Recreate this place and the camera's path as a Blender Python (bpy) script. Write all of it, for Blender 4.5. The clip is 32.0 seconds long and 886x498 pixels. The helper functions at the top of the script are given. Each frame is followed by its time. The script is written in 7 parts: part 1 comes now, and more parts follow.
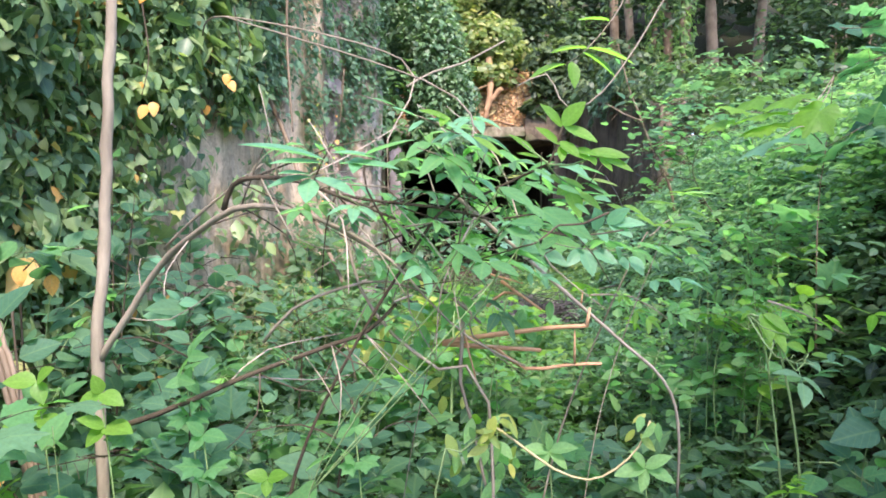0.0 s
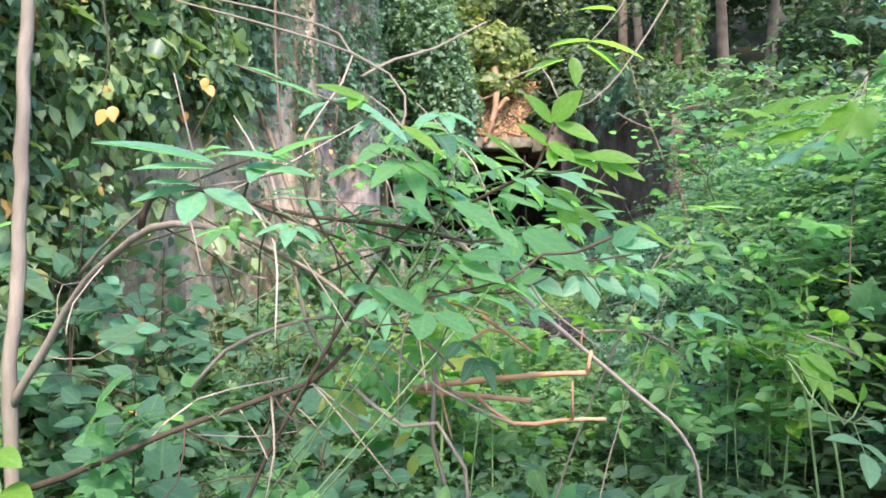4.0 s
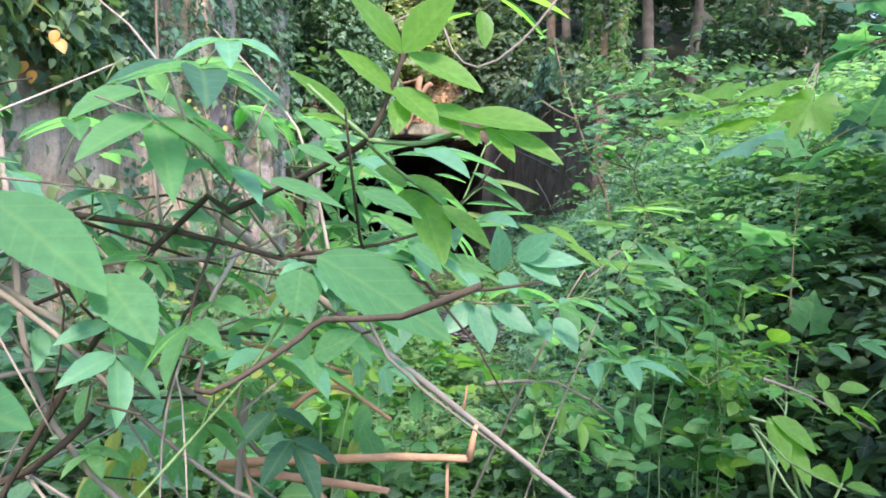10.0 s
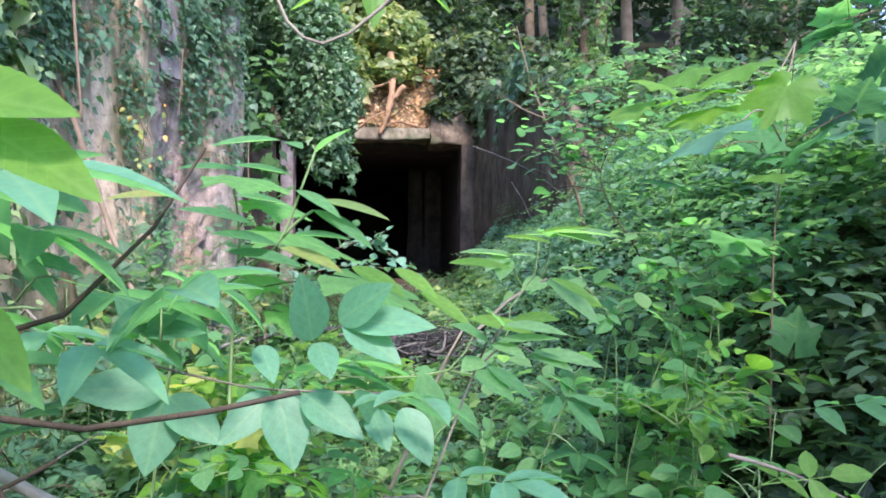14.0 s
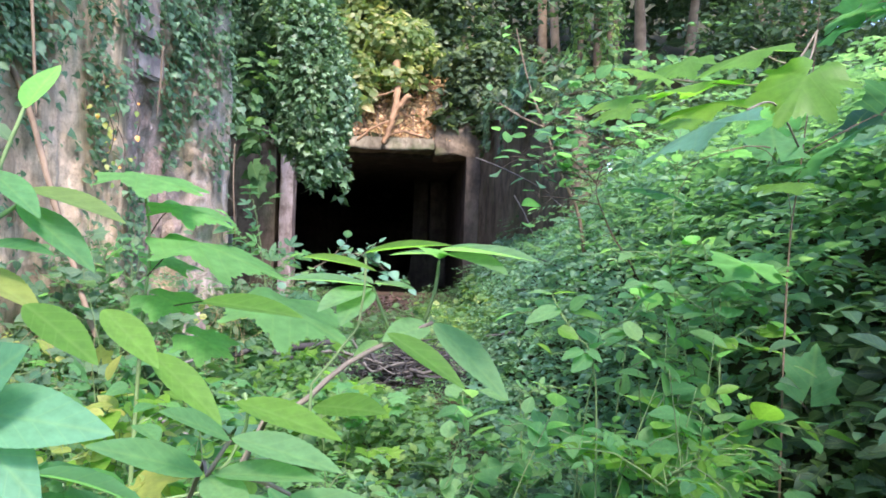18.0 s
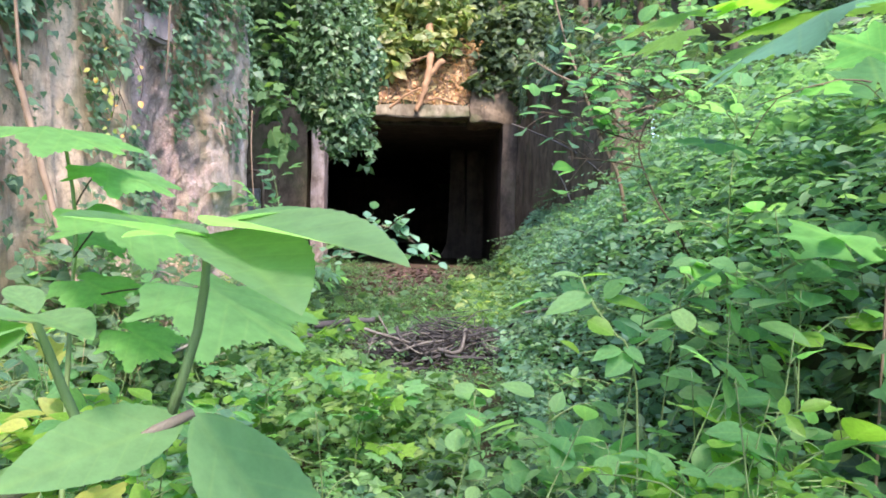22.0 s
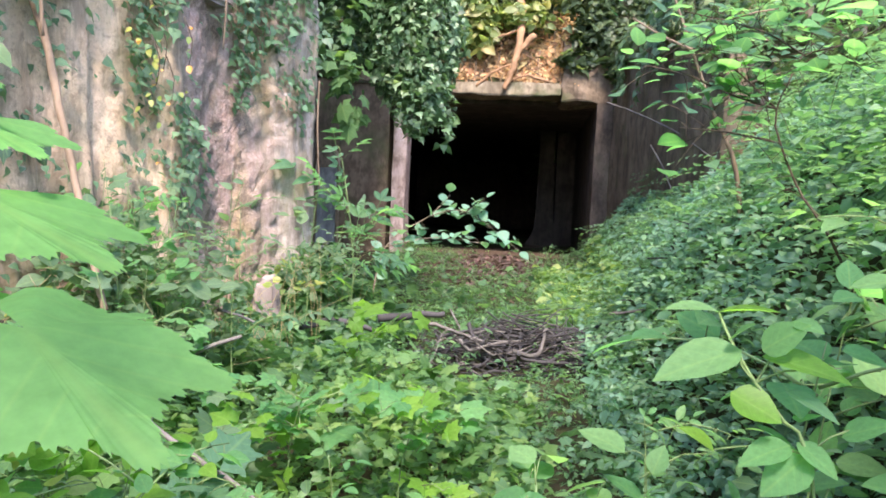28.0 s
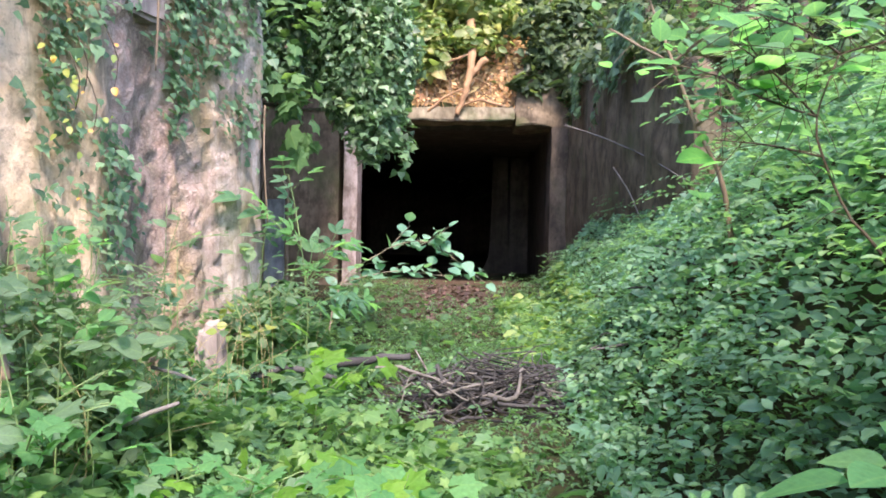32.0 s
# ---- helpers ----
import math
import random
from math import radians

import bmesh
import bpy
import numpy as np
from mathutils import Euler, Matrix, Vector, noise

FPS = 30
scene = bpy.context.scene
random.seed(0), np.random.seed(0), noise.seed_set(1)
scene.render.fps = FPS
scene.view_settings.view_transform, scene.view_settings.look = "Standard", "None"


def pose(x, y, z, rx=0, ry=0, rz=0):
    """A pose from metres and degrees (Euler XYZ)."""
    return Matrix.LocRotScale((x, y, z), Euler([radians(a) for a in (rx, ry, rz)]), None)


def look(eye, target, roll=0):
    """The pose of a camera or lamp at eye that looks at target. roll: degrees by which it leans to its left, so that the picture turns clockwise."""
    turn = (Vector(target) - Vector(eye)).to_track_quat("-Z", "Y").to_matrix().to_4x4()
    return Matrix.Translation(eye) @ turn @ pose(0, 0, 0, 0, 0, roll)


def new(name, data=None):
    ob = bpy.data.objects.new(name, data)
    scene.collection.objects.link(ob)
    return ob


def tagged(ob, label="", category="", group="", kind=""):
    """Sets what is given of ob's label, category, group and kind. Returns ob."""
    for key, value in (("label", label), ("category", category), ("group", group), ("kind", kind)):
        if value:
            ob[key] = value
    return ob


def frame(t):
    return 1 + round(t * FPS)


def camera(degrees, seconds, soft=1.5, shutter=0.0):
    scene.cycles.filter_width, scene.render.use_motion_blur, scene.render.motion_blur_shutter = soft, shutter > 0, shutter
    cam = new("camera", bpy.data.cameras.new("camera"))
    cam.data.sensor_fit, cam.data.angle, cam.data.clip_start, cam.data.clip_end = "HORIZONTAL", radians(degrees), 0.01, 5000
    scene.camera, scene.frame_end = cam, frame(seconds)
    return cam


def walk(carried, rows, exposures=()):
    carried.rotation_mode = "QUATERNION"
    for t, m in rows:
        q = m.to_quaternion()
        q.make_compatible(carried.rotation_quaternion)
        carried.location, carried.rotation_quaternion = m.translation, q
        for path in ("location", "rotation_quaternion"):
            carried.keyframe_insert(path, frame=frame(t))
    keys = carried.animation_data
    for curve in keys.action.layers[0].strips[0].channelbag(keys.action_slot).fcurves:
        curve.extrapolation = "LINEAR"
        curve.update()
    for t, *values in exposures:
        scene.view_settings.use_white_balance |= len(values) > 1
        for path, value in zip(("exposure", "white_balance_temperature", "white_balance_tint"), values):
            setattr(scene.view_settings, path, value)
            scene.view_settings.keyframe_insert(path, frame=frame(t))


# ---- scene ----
cam = camera(61.4, 32.0, soft=1.75)
PATH = [
    (0, (-0.1, -0.578, 1.455), (-0.149, 1.421, 1.416), 0.4),
    (0.5, (-0.097, -0.542, 1.461), (-0.156, 1.457, 1.409), 0.3),
    (1, (-0.097, -0.502, 1.467), (-0.164, 1.496, 1.412), 0.4),
    (1.5, (-0.091, -0.458, 1.47), (-0.166, 1.54, 1.416), 0.4),
    (2, (-0.081, -0.413, 1.474), (-0.165, 1.584, 1.421), 0.3),
    (2.5, (-0.068, -0.364, 1.477), (-0.164, 1.633, 1.429), 0.1),
    (3, (-0.055, -0.306, 1.483), (-0.153, 1.691, 1.441), -0.1),
    (3.5, (-0.035, -0.25, 1.478), (-0.125, 1.748, 1.457), 0.1),
    (4, (-0.016, -0.193, 1.484), (-0.09, 1.806, 1.476), 0.4),
    (4.5, (-0.008, -0.14, 1.489), (-0.063, 1.859, 1.491), 0.8),
    (6.5, (0.038, 0.021, 1.506), (0.025, 2.021, 1.486), 0.7),
    (7, (0.038, 0.06, 1.505), (0.046, 2.06, 1.48), 1.0),
    (7.5, (0.053, 0.107, 1.506), (0.075, 2.106, 1.476), 1.2),
    (8, (0.055, 0.156, 1.508), (0.108, 2.155, 1.481), 1.5),
    (8.5, (0.067, 0.214, 1.511), (0.153, 2.212, 1.484), 2.0),
    (9, (0.075, 0.271, 1.51), (0.191, 2.268, 1.485), 2.5),
    (9.5, (0.081, 0.318, 1.515), (0.217, 2.313, 1.488), 2.5),
    (10, (0.122, 0.383, 1.525), (0.251, 2.379, 1.49), 2.1),
    (10.5, (0.148, 0.431, 1.54), (0.285, 2.426, 1.504), 1.3),
    (11, (0.176, 0.483, 1.555), (0.333, 2.477, 1.518), 1.0),
    (11.5, (0.21, 0.541, 1.569), (0.381, 2.533, 1.519), 0.6),
    (12, (0.239, 0.594, 1.576), (0.422, 2.584, 1.511), 0.3),
    (12.5, (0.265, 0.641, 1.581), (0.446, 2.631, 1.512), 0.3),
    (13, (0.297, 0.692, 1.581), (0.47, 2.683, 1.516), 0.5),
    (13.5, (0.335, 0.741, 1.583), (0.494, 2.734, 1.536), 0.4),
    (14, (0.379, 0.795, 1.583), (0.533, 2.789, 1.558), 0.4),
    (14.5, (0.414, 0.845, 1.591), (0.573, 2.839, 1.587), 0.8),
    (16.5, (0.526, 1.018, 1.59), (0.621, 3.016, 1.623), 0.7),
    (17, (0.553, 1.077, 1.591), (0.651, 3.075, 1.613), 0.7),
    (17.5, (0.568, 1.124, 1.593), (0.682, 3.121, 1.606), 1.0),
    (18, (0.585, 1.178, 1.593), (0.708, 3.174, 1.603), 1.8),
    (18.5, (0.599, 1.228, 1.593), (0.708, 3.225, 1.604), 2.1),
    (19, (0.614, 1.29, 1.591), (0.702, 3.288, 1.602), 2.3),
    (19.5, (0.627, 1.353, 1.59), (0.719, 3.351, 1.591), 2.4),
    (20, (0.64, 1.401, 1.591), (0.725, 3.399, 1.59), 2.6),
    (20.5, (0.659, 1.461, 1.594), (0.729, 3.46, 1.592), 2.6),
    (21, (0.68, 1.524, 1.597), (0.734, 3.523, 1.563), 2.2),
    (21.5, (0.696, 1.575, 1.598), (0.735, 3.574, 1.54), 1.7),
    (22, (0.711, 1.624, 1.598), (0.725, 3.623, 1.528), 1.3),
    (22.5, (0.728, 1.683, 1.591), (0.704, 3.682, 1.519), 1.1),
    (23, (0.755, 1.764, 1.583), (0.705, 3.762, 1.515), 1.1),
    (23.5, (0.78, 1.839, 1.579), (0.711, 3.837, 1.513), 1.4),
    (24, (0.792, 1.9, 1.572), (0.711, 3.898, 1.524), 1.6),
    (24.5, (0.813, 1.972, 1.58), (0.72, 3.969, 1.526), 1.9),
    (25, (0.815, 2.029, 1.59), (0.715, 4.025, 1.524), 2.2),
    (25.5, (0.813, 2.085, 1.588), (0.685, 4.079, 1.509), 2.7),
    (27.5, (0.808, 2.24, 1.603), (0.596, 4.225, 1.482), 2.5),
    (28, (0.783, 2.308, 1.606), (0.562, 4.292, 1.485), 2.7),
    (28.5, (0.758, 2.378, 1.606), (0.539, 4.363, 1.499), 2.8),
    (29, (0.731, 2.444, 1.604), (0.522, 4.431, 1.524), 3.0),
    (29.5, (0.706, 2.496, 1.599), (0.511, 4.486, 1.56), 3.0),
    (30, (0.685, 2.58, 1.595), (0.507, 4.572, 1.588), 2.7),
    (30.5, (0.669, 2.634, 1.608), (0.521, 4.628, 1.615), 1.9),
    (31, (0.654, 2.686, 1.614), (0.539, 4.682, 1.617), 1.2),
    (31.5, (0.645, 2.728, 1.622), (0.546, 4.726, 1.608), 1.1),
    (32, (0.632, 2.786, 1.625), (0.543, 4.784, 1.583), 1.1),
]
walk(cam, [(t, look(eye, target, roll)) for t, eye, target, roll in PATH], [(0, 2.52, 6200, 22), (8, 2.4, 6000, 21.5), (14, 2.38, 5750, 23), (20, 2.54, 6100, 22.5), (26, 2.6, 6400, 23), (32, 2.69, 6400, 23.5)])

# world and sun: soft late-day light through a broken canopy
world = bpy.data.worlds.new("sky")
scene.world = world
world.use_nodes = True
wn = world.node_tree
sky = wn.nodes.new("ShaderNodeTexSky")
sky.sky_type = "NISHITA"
sky.sun_disc = False
sky.sun_elevation = radians(54)
sky.sun_rotation = radians(167)
wn.links.new(sky.outputs[0], wn.nodes["Background"].inputs[0])
wn.nodes["Background"].inputs[1].default_value = 0.132
sun = new("sun", bpy.data.lights.new("sun", "SUN"))
sun.data.energy, sun.data.angle, sun.data.color = 1.65, radians(11), (1.0, 0.9, 0.74)
sun.matrix_world = look((2.2, -6.5, 13), (0, 3, 0))


# ---------------------------------------------------------------- materials
def material(name, rough=0.7, spec=0.3):
    m = bpy.data.materials.new(name)
    m.use_nodes = True
    b = m.node_tree.nodes["Principled BSDF"]
    b.inputs["Roughness"].default_value = rough
    b.inputs["Specular IOR Level"].default_value = spec
    return m, m.node_tree, b


def node(tree, kind, **props):
    n = tree.nodes.new(kind)
    for k, v in props.items():
        n.inputs[k].default_value = v
    return n


def ramp(tree, source, stops):
    r = tree.nodes.new("ShaderNodeValToRGB")
    e = r.color_ramp.elements
    while len(e) < len(stops):
        e.new(0.5)
    for el, (p, c) in zip(e, stops):
        el.position, el.color = p, (*c, 1)
    tree.links.new(source, r.inputs[0])
    return r.outputs[0]


def coords(tree, scale=(1, 1, 1)):
    tc = tree.nodes.new("ShaderNodeTexCoord")
    mp = tree.nodes.new("ShaderNodeMapping")
    mp.inputs["Scale"].default_value = scale
    tree.links.new(tc.outputs["Object"], mp.inputs[0])
    return mp.outputs[0]


def noise_tex(tree, vec, scale, detail=6, rough=0.6):
    n = node(tree, "ShaderNodeTexNoise", Scale=scale, Detail=detail, Roughness=rough)
    tree.links.new(vec, n.inputs["Vector"])
    return n.outputs["Fac"]


def mixc(tree, fac, a, b, mode="MIX"):
    m = tree.nodes.new("ShaderNodeMix")
    m.data_type, m.blend_type = "RGBA", mode
    for src, sock in ((fac, m.inputs[0]), (a, m.inputs[6]), (b, m.inputs[7])):
        if isinstance(src, (int, float)):
            sock.default_value = src
        elif isinstance(src, tuple):
            sock.default_value = (*src, 1)
        else:
            tree.links.new(src, sock)
    return m.outputs[2]


def bump(tree, bsdf, height, strength, distance):
    b = node(tree, "ShaderNodeBump", Strength=strength, Distance=distance)
    tree.links.new(height, b.inputs["Height"])
    tree.links.new(b.outputs[0], bsdf.inputs["Normal"])


def leaf_material(name, stops, island=True, rough=0.42, glow=0.4, spec=0.35):
    """Leaf: colour by leaf, pale midrib and side veins along the leaf's own coordinates, light shining through."""
    m, t, b = material(name, rough, spec)
    if island:
        rnd = t.nodes.new("ShaderNodeNewGeometry").outputs["Random Per Island"]
    else:
        rnd = t.nodes.new("ShaderNodeObjectInfo").outputs["Random"]
    # red and blue lifted in every leaf; the blue stands for sky haze
    base = ramp(t, rnd, [(p, (c[0] * 1.31 + 0.007, c[1], c[2] * 1.82 + 0.009)) for p, c in stops])
    place = t.nodes.new("ShaderNodeNewGeometry").outputs["Position"]
    patch = noise_tex(t, place, 1.1, 3, 0.6)
    base = mixc(t, ramp(t, patch, [(0.42, (0, 0, 0)), (0.66, (0.75, 0.75, 0.75))]), base, mixc(t, 1.0, base, (1.5, 1.32, 1.25), "MULTIPLY"))
    uv = t.nodes.new("ShaderNodeUVMap")
    sep = t.nodes.new("ShaderNodeSeparateXYZ")
    t.links.new(uv.outputs[0], sep.inputs[0])
    ab = t.nodes.new("ShaderNodeMath")
    ab.operation = "ABSOLUTE"
    t.links.new(sep.outputs[0], ab.inputs[0])
    rib = ramp(t, ab.outputs[0], [(0.0, (1, 1, 1)), (0.035, (0, 0, 0))])
    sub = t.nodes.new("ShaderNodeMath")
    sub.operation = "SUBTRACT"
    t.links.new(sep.outputs[1], sub.inputs[0])
    t.links.new(ab.outputs[0], sub.inputs[1])
    mul = t.nodes.new("ShaderNodeMath")
    mul.operation = "MULTIPLY"
    mul.inputs[1].default_value = 6.5
    t.links.new(sub.outputs[0], mul.inputs[0])
    fr = t.nodes.new("ShaderNodeMath")
    fr.operation = "PINGPONG"
    fr.inputs[1].default_value = 0.5
    t.links.new(mul.outputs[0], fr.inputs[0])
    side = ramp(t, fr.outputs[0], [(0.0, (0.6, 0.6, 0.6)), (0.1, (0, 0, 0))])
    veins = mixc(t, 1.0, rib, side, "LIGHTEN")
    dark = noise_tex(t, coords(t), 9, 4)
    tone = mixc(t, dark, base, mixc(t, 0.55, base, (0.02, 0.05, 0.01)))
    vfac = t.nodes.new("ShaderNodeMath")
    vfac.operation = "MULTIPLY"
    vfac.inputs[1].default_value = 0.16
    t.links.new(veins, vfac.inputs[0])
    col = mixc(t, vfac.outputs[0], tone, (0.35, 0.5, 0.16))
    t.links.new(col, b.inputs["Base Color"])
    bump(t, b, veins, 0.18, 0.001)
    tr = t.nodes.new("ShaderNodeBsdfTranslucent")
    lit = mixc(t, 0.75, col, (1.0, 1.0, 0.6), "MULTIPLY")
    up = mixc(t, 1.0, lit, (1.9, 2.1, 1.5), "MULTIPLY")
    t.links.new(up, tr.inputs[0])
    mx = t.nodes.new("ShaderNodeMixShader")
    mx.inputs[0].default_value = glow
    t.links.new(b.outputs[0], mx.inputs[1])
    t.links.new(tr.outputs[0], mx.inputs[2])
    t.links.new(mx.outputs[0], t.nodes["Material Output"].inputs[0])
    return m


G = leaf_material
M_COVER = G("leaf_cover", [(0, (0.034, 0.125, 0.034)), (0.5, (0.06, 0.19, 0.05)), (0.93, (0.10, 0.29, 0.065)), (1, (0.15, 0.35, 0.07))], glow=0.45, spec=0.45)
# dark bramble green, with shade of shrubs and bank put into it
M_BRAMBLE = G("leaf_bramble_dim", [(0, (0.019, 0.068, 0.022)), (0.6, (0.038, 0.122, 0.035)), (1, (0.075, 0.205, 0.054))], glow=0.4, spec=0.35)
M_SHRUB = G("leaf_shrub", [(0, (0.08, 0.255, 0.105)), (0.6, (0.145, 0.395, 0.16)), (1, (0.22, 0.50, 0.20))], glow=0.5, spec=0.6)
M_IVY = G("leaf_ivy", [(0, (0.034, 0.105, 0.036)), (0.6, (0.066, 0.18, 0.056)), (1, (0.12, 0.29, 0.09))], rough=0.45, glow=0.3, spec=0.35)
M_BUSH = G("leaf_ivy_bush", [(0, (0.018, 0.06, 0.016)), (0.35, (0.052, 0.15, 0.04)), (0.75, (0.12, 0.285, 0.082)), (1, (0.26, 0.46, 0.17))], rough=0.42, glow=0.35, spec=0.4)
M_WALLIVY = G("leaf_wall_climber", [(0, (0.035, 0.11, 0.03)), (0.5, (0.085, 0.21, 0.052)), (0.97, (0.21, 0.37, 0.08)), (0.99, (0.5, 0.36, 0.05)), (1, (0.55, 0.4, 0.07))], rough=0.4, glow=0.3)
# bright yellow-green: patches of sun on leaves put into the base colour
M_SUNNY = G("leaf_sun_toned", [(0, (0.085, 0.18, 0.035)), (0.45, (0.17, 0.30, 0.065)), (0.8, (0.28, 0.40, 0.10)), (1, (0.44, 0.52, 0.16))], glow=0.5)
M_HILL = G("leaf_hill_ivy", [(0, (0.016, 0.045, 0.014)), (0.5, (0.038, 0.09, 0.022)), (0.85, (0.075, 0.15, 0.034)), (1, (0.16, 0.27, 0.065))], rough=0.45, glow=0.35)
M_PALE = G("leaf_pale", [(0, (0.075, 0.22, 0.045)), (0.6, (0.15, 0.34, 0.06)), (1, (0.29, 0.48, 0.11))], glow=0.45)
M_SEEDLING = G("leaf_maple_seedling", [(0, (0.055, 0.18, 0.035)), (0.6, (0.085, 0.24, 0.045)), (1, (0.17, 0.36, 0.065))], glow=0.45)
M_VINE = G("leaf_vine", [(0, (0.035, 0.12, 0.03)), (0.6, (0.065, 0.19, 0.04)), (1, (0.11, 0.28, 0.055))], glow=0.4, spec=0.15, rough=0.6)
M_WEED = G("leaf_weed", [(0, (0.06, 0.165, 0.058)), (1, (0.125, 0.27, 0.09))], island=False, glow=0.5, spec=0.2, rough=0.55)
M_BANK = G("leaf_bank", [(0, (0.065, 0.21, 0.058)), (0.6, (0.115, 0.31, 0.085)), (1, (0.19, 0.42, 0.12))], glow=0.5, spec=0.25)
M_NEAR = G("leaf_near", [(0, (0.038, 0.145, 0.052)), (0.6, (0.062, 0.205, 0.072)), (1, (0.105, 0.295, 0.092))], island=False, glow=0.55, spec=0.2, rough=0.55)
# lime raised for backlit leaves: light from behind put into the base colour
M_LIME = G("leaf_lime", [(0, (0.105, 0.32, 0.022)), (1, (0.165, 0.42, 0.036))], island=False, glow=0.6)
M_GREY = G("leaf_blue_green", [(0, (0.085, 0.305, 0.095)), (1, (0.13, 0.40, 0.125))], island=False, glow=0.4)
M_SPRAY = G("leaf_spray", [(0, (0.048, 0.155, 0.055)), (0.6, (0.092, 0.255, 0.082)), (1, (0.165, 0.385, 0.115))], glow=0.45, spec=0.4)
M_MOUTH = G("leaf_mouth_sprig", [(0, (0.10, 0.30, 0.12)), (1, (0.17, 0.42, 0.17))], island=False, glow=0.4)
M_DRY = G("leaf_dry", [(0, (0.03, 0.024, 0.018)), (0.5, (0.065, 0.05, 0.034)), (1, (0.125, 0.095, 0.055))], rough=0.8, glow=0.15, spec=0.1)
# dry leaves made golden: sun above the lintel put into their colour
M_DRYGOLD = G("leaf_dry_sun_toned", [(0, (0.16, 0.10, 0.04)), (0.4, (0.42, 0.30, 0.09)), (0.75, (0.62, 0.50, 0.17)), (1, (0.5, 0.52, 0.14))], rough=0.8, glow=0.25, spec=0.1)
M_GOLD = G("leaf_gold", [(0, (0.55, 0.33, 0.03)), (1, (0.7, 0.5, 0.08))], island=False, glow=0.4)
M_PALE_ONE = G("leaf_pale_soft", [(0, (0.11, 0.33, 0.075)), (1, (0.175, 0.43, 0.10))], island=False, glow=0.55, spec=0.15, rough=0.5)
M_NEARPALE = G("leaf_sycamore", [(0, (0.08, 0.295, 0.07)), (1, (0.135, 0.40, 0.095))], island=False, glow=0.6, spec=0.12, rough=0.6)
M_SYC = G("leaf_sycamore_light", [(0, (0.115, 0.37, 0.065)), (1, (0.16, 0.45, 0.09))], island=False, glow=0.6, spec=0.12, rough=0.6)
M_PALEYELLOW = G("leaf_yellowing", [(0, (0.16, 0.32, 0.05)), (1, (0.3, 0.42, 0.06))], island=False, glow=0.5)
# both woods greens are lowered: canopy shade is put into the leaf colour
M_FARWOODS = G("leaf_far_woods_dim", [(0, (0.012, 0.04, 0.012)), (1, (0.04, 0.10, 0.03))], glow=0.25, spec=0.2)
M_WOODS = G("leaf_woods_dim", [(0, (0.018, 0.06, 0.018)), (0.6, (0.038, 0.105, 0.027)), (1, (0.085, 0.19, 0.045))], glow=0.4)


def bark_material(name, a, b_, scale=30, rough=0.85):
    m, t, b = material(name, rough, 0.2)
    v = coords(t, (1, 1, 0.22))
    n = noise_tex(t, v, scale, 8, 0.65)
    big = noise_tex(t, coords(t), 3.0, 3)
    col = mixc(t, n, a, b_)
    col = mixc(t, ramp(t, big, [(0.4, (0, 0, 0)), (0.7, (0.6, 0.6, 0.6))]), col, tuple(0.45 * c for c in a))
    t.links.new(col, b.inputs["Base Color"])
    bump(t, b, n, 0.7, 0.006)
    return m


M_BARK = bark_material("bark_grey_brown", (0.13, 0.09, 0.06), (0.32, 0.24, 0.17))
M_STEM = bark_material("bark_elder", (0.18, 0.145, 0.105), (0.40, 0.335, 0.255), 60)
M_TWIG = bark_material("twig_dark", (0.035, 0.026, 0.018), (0.12, 0.09, 0.06), 80)
M_GREENSTEM = bark_material("stem_green", (0.14, 0.21, 0.08), (0.26, 0.36, 0.15), 60, 0.6)
M_STRAW = bark_material("straw", (0.35, 0.27, 0.13), (0.5, 0.42, 0.24), 60)
M_SPLIT = bark_material("wood_freshly_split", (0.46, 0.23, 0.125), (0.72, 0.43, 0.26), 50)
M_SPLITOLD = bark_material("wood_peeled", (0.33, 0.255, 0.20), (0.56, 0.46, 0.38), 50)
M_DEAD = bark_material("dead_wood", (0.07, 0.064, 0.06), (0.27, 0.245, 0.22), 60)
M_STICK = bark_material("stick_dark_grey", (0.03, 0.029, 0.031), (0.105, 0.098, 0.098), 70)
# roots in warm orange that stands for sun on them
M_ROOT = bark_material("root_sun_toned", (0.24, 0.13, 0.07), (0.46, 0.29, 0.16), 30)


